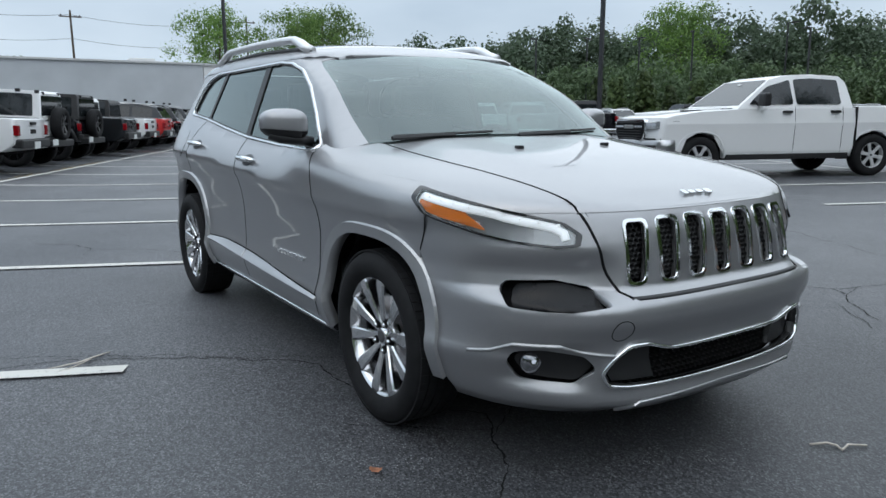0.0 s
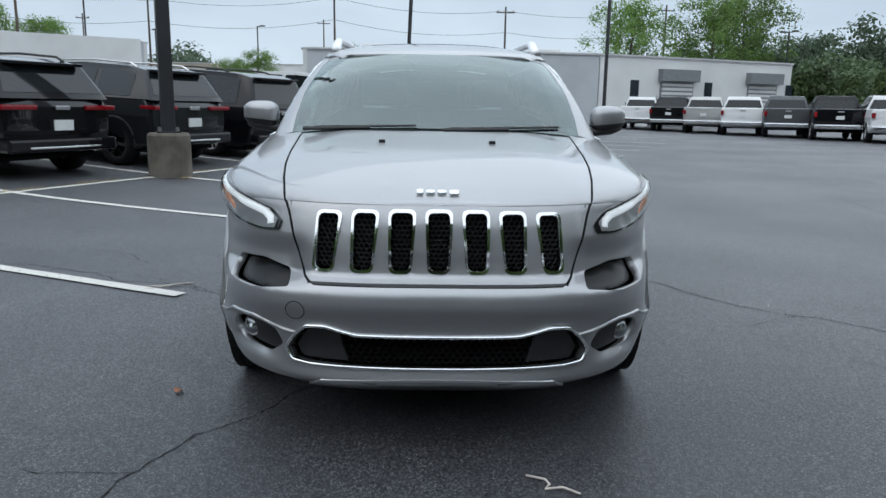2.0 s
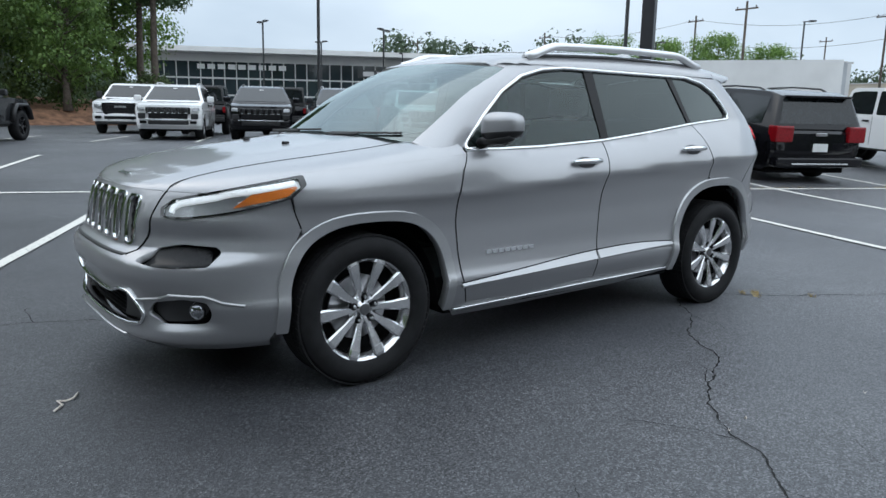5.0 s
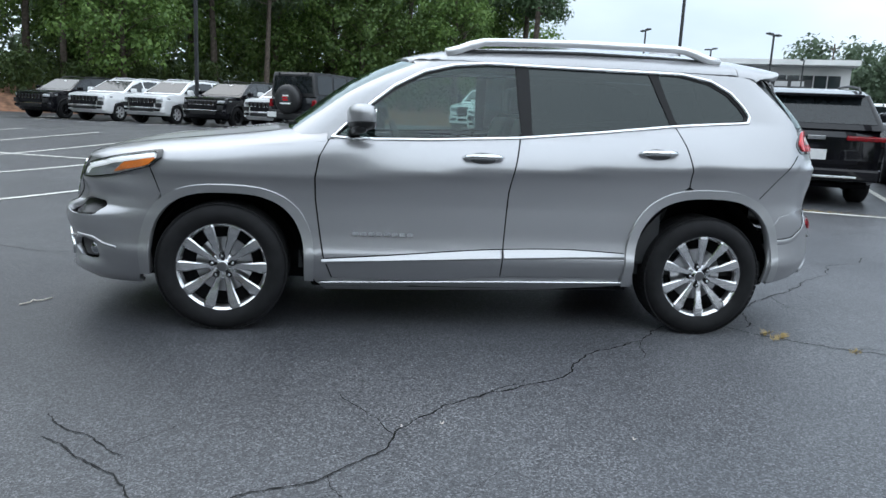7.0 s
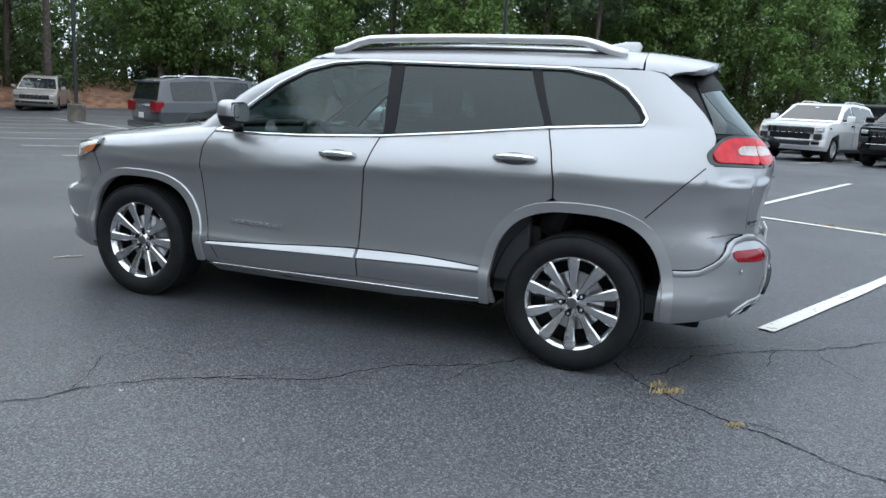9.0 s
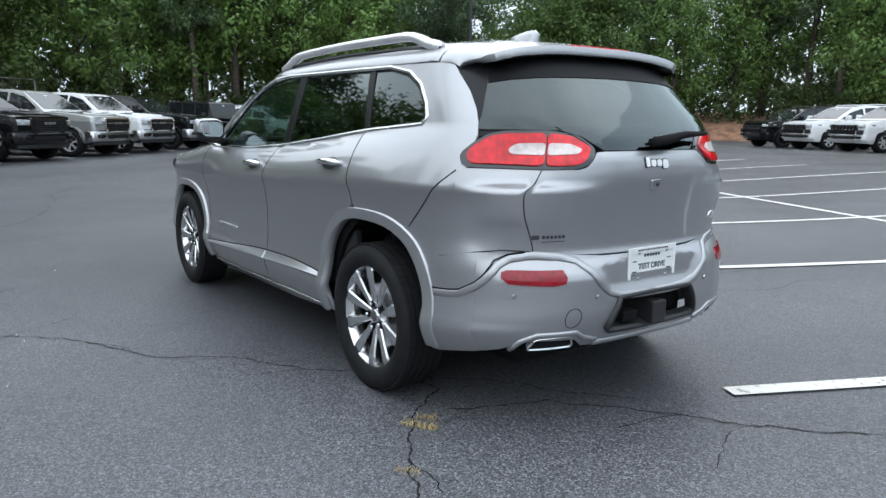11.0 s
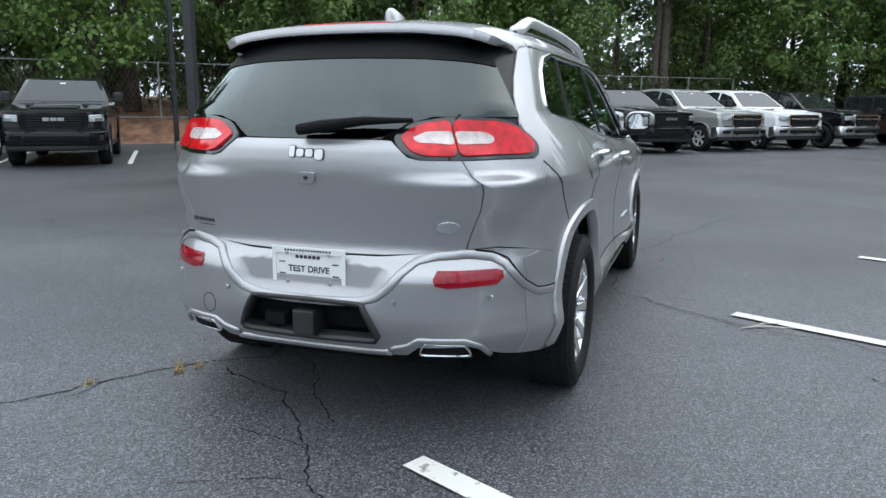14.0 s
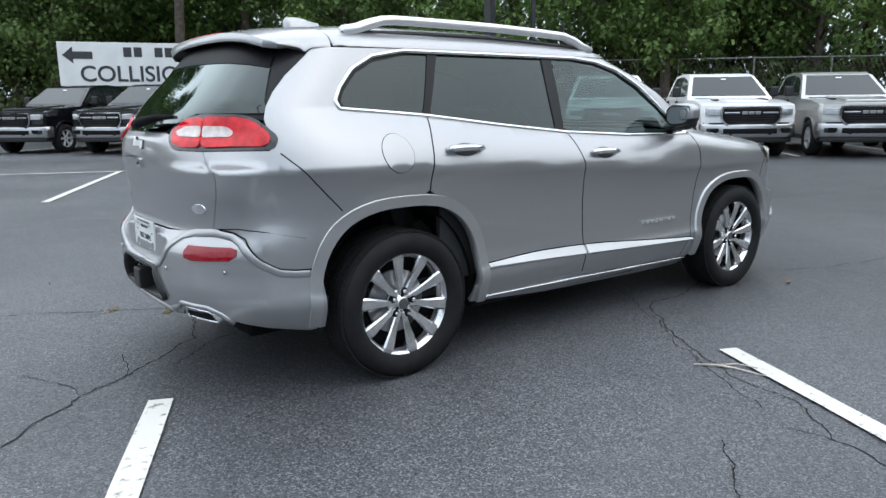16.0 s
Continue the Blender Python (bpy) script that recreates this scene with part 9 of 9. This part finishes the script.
for p_, n_ in SPOKES:
    for d_ in (3.2, 6.5, 11.0):
        if rnd.random() < (0.45 if d_ < 4 else 0.85):
            q_ = p_ + n_ * (d_ + rnd.uniform(-1, 1))
            spots.append((q_.x, q_.y, gz(p_.x, p_.y) + bank_z(d_) - 0.2, rnd.uniform(1.0, 2.4) + 0.12 * d_, rnd.uniform(0.9, 1.6)))
wood_mass("undergrowth", "tangled green undergrowth on the wooded bank", spots, LEAF_C, 26, 0.20, 65)
for x, y, s in ((-62, -52, 0.8), (-66, -48, 0.9), (-70, -44, 0.95), (-74, -40, 0.85), (-58, -60, 0.75), (-80, -8, 0.6), (-84, 2, 0.7), (-72, -58, 0.8), (-62, -15, 0.45), (-64, -18, 0.4), (-55, 70, 1.1), (-74, 30, 1.0), (-78, 22, 1.0), (-80, 36, 1.1), (-58, -66, 0.5), (-48, -64, 0.4), (-56, -13, 0.35)):
    plant(rnd.choice(("broad0", "broad1")), x, y, -0.1, s, rnd.uniform(0, 6.28))
bm = bmesh.new()
far_hill = []
for i in range(20):
    ang = radians(160 + 6 * i)
    h = 5.0 + 5.0 * (0.5 + 0.5 * math.sin(i * 1.3)) 
    far_hill.append([bm.verts.new((d * math.cos(ang), d * math.sin(ang), z)) for d, z in ((200, -1), (260, h), (400, h + 6), (600, -1))])
for a, b in zip(far_hill, far_hill[1:]):
    for i in range(3):
        bm.faces.new((a[i], a[i + 1], b[i + 1], b[i]))
bmesh.ops.recalc_face_normals(bm, faces=bm.faces[:])
tagged(part("backdrop", bm, M_GRASS, smooth=True), "low green hills on the horizon", "hill", kind="structure")

# chain-link fence behind the pick-ups
FENCE = along(WOOD_EDGE[6:13], 2.6)
fence = thing("fence", "grey chain-link fence with vines along the woods", "fence")
pts = [p + n * 2.1 for p, n in FENCE]
FENCE_FOOT = 0.55
for p in pts:
    z = gz(p.x, p.y) + 0.1 + FENCE_FOOT
    part("post", tube_bm([(p.x, p.y, z), (p.x, p.y, z + 2.3)], 0.035, 6), M_FENCE, fence)
for z in (0.35, 2.35):
    part("rail", tube_bm([(p.x, p.y, gz(p.x, p.y) + z + FENCE_FOOT) for p in pts], 0.022, 5), M_FENCE, fence)
bm = bmesh.new()
for a, b in zip(pts, pts[1:]):
    d = b - a
    n = int(d.length / 0.16)
    for k in range(n):
        for sgn in (1, -1):
            p0 = a + d * (k / n)
            t1 = (k + sgn * 6) / n
            if t1 < 0 or t1 > 1:
                continue
            p1 = a + d * t1
            s = Vector((d.y, -d.x)).normalized() * 0.005
            vs = [bm.verts.new((p0.x + s.x, p0.y + s.y, 0.35 + FENCE_FOOT)), bm.verts.new((p0.x - s.x, p0.y - s.y, 0.365 + FENCE_FOOT)), bm.verts.new((p1.x - s.x, p1.y - s.y, 2.35 + FENCE_FOOT)), bm.verts.new((p1.x + s.x, p1.y + s.y, 2.335 + FENCE_FOOT))]
            bm.faces.new(vs)
part("wire_mesh", bm, M_FENCE, fence)
M_VINE = simple("dry_vine", (0.10, 0.085, 0.055), 0.95, 0.0, 0.4)
bm = bmesh.new()
rv = random.Random(9)
for _ in range(900):
    i = rv.randrange(len(pts) - 1)
    p = pts[i] + (pts[i + 1] - pts[i]) * rv.random()
    q = p + Vector((rv.uniform(-0.7, 0.7), rv.uniform(-0.7, 0.7)))
    z0, z1 = rv.uniform(0.7, 2.8), rv.uniform(0.7, 3.1)
    w = Vector((0.012, 0.012))
    bm.faces.new([bm.verts.new((p.x - w.x, p.y, z0)), bm.verts.new((p.x + w.x, p.y, z0)), bm.verts.new((q.x + w.x, q.y, z1)), bm.verts.new((q.x - w.x, q.y, z1))])
tagged(part("vines", bm, M_VINE), "tangle of dry vines on the fence", "vines", kind="stuff")

# sign board
S0, S1 = Vector((2.3, 26.4)), Vector((10.1, 23.9))
sd = (S1 - S0).normalized()
sign = thing("sign_board", "long white sign board with black lettering on posts", "sign")
ang = math.atan2(sd.y, sd.x)
base = Matrix.Translation((S0.x, S0.y, 0)) @ Matrix.Rotation(ang, 4, "Z")
L_ = (S1 - S0).length
M_BOARD = simple("sign_board_white", (0.72, 0.73, 0.73), 0.5, 0.0, 0.05, 2)
pl_ = part("board", box_bm(0, L_, 0.0, 0.08, 2.05, 3.62, 0.01), M_BOARD, sign)
pl_.matrix_basis = base
for u in (0.3, L_ / 2, L_ - 0.3):
    part("post", box_bm(u - 0.05, u + 0.05, 0.08, 0.18, 0, 3.5), M_FENCE, sign).matrix_basis = base
tc_ = bpy.data.curves.new("sign_text", "FONT")
tc_.body = "COLLISION CENTER"
tc_.size = 0.80
tc_.extrude = 0.004
tc_.offset = 0.012
tc_.align_x = "CENTER"
tc_.materials.append(M_INK)
to = new("sign_text", tc_)
to.parent = sign
to.matrix_basis = base @ Matrix.Translation((L_ / 2 + 0.2, -0.006, 2.22)) @ Matrix.Rotation(radians(90), 4, "X")
for k in range(9):
    if k == 2:
        continue
    part("name_bar", box_bm(2.2 + 0.36 * k, 2.48 + 0.36 * k, -0.010, 0.002, 3.10, 3.45, 0.004), M_INK, sign).matrix_basis = base
bm = bmesh.new()
ar = [(0.15, 3.15), (0.5, 3.45), (0.5, 3.28), (1.15, 3.28), (1.15, 3.02), (0.5, 3.02), (0.5, 2.85)]
fr_ = [bm.verts.new((u, -0.010, z)) for u, z in ar]
bk_ = [bm.verts.new((u, 0.0, z)) for u, z in ar]
bm.faces.new(fr_)
for i in range(7):
    bm.faces.new((fr_[i], fr_[(i + 1) % 7], bk_[(i + 1) % 7], bk_[i]))
bmesh.ops.recalc_face_normals(bm, faces=bm.faces[:])
part("arrow", bm, M_INK, sign).matrix_basis = base
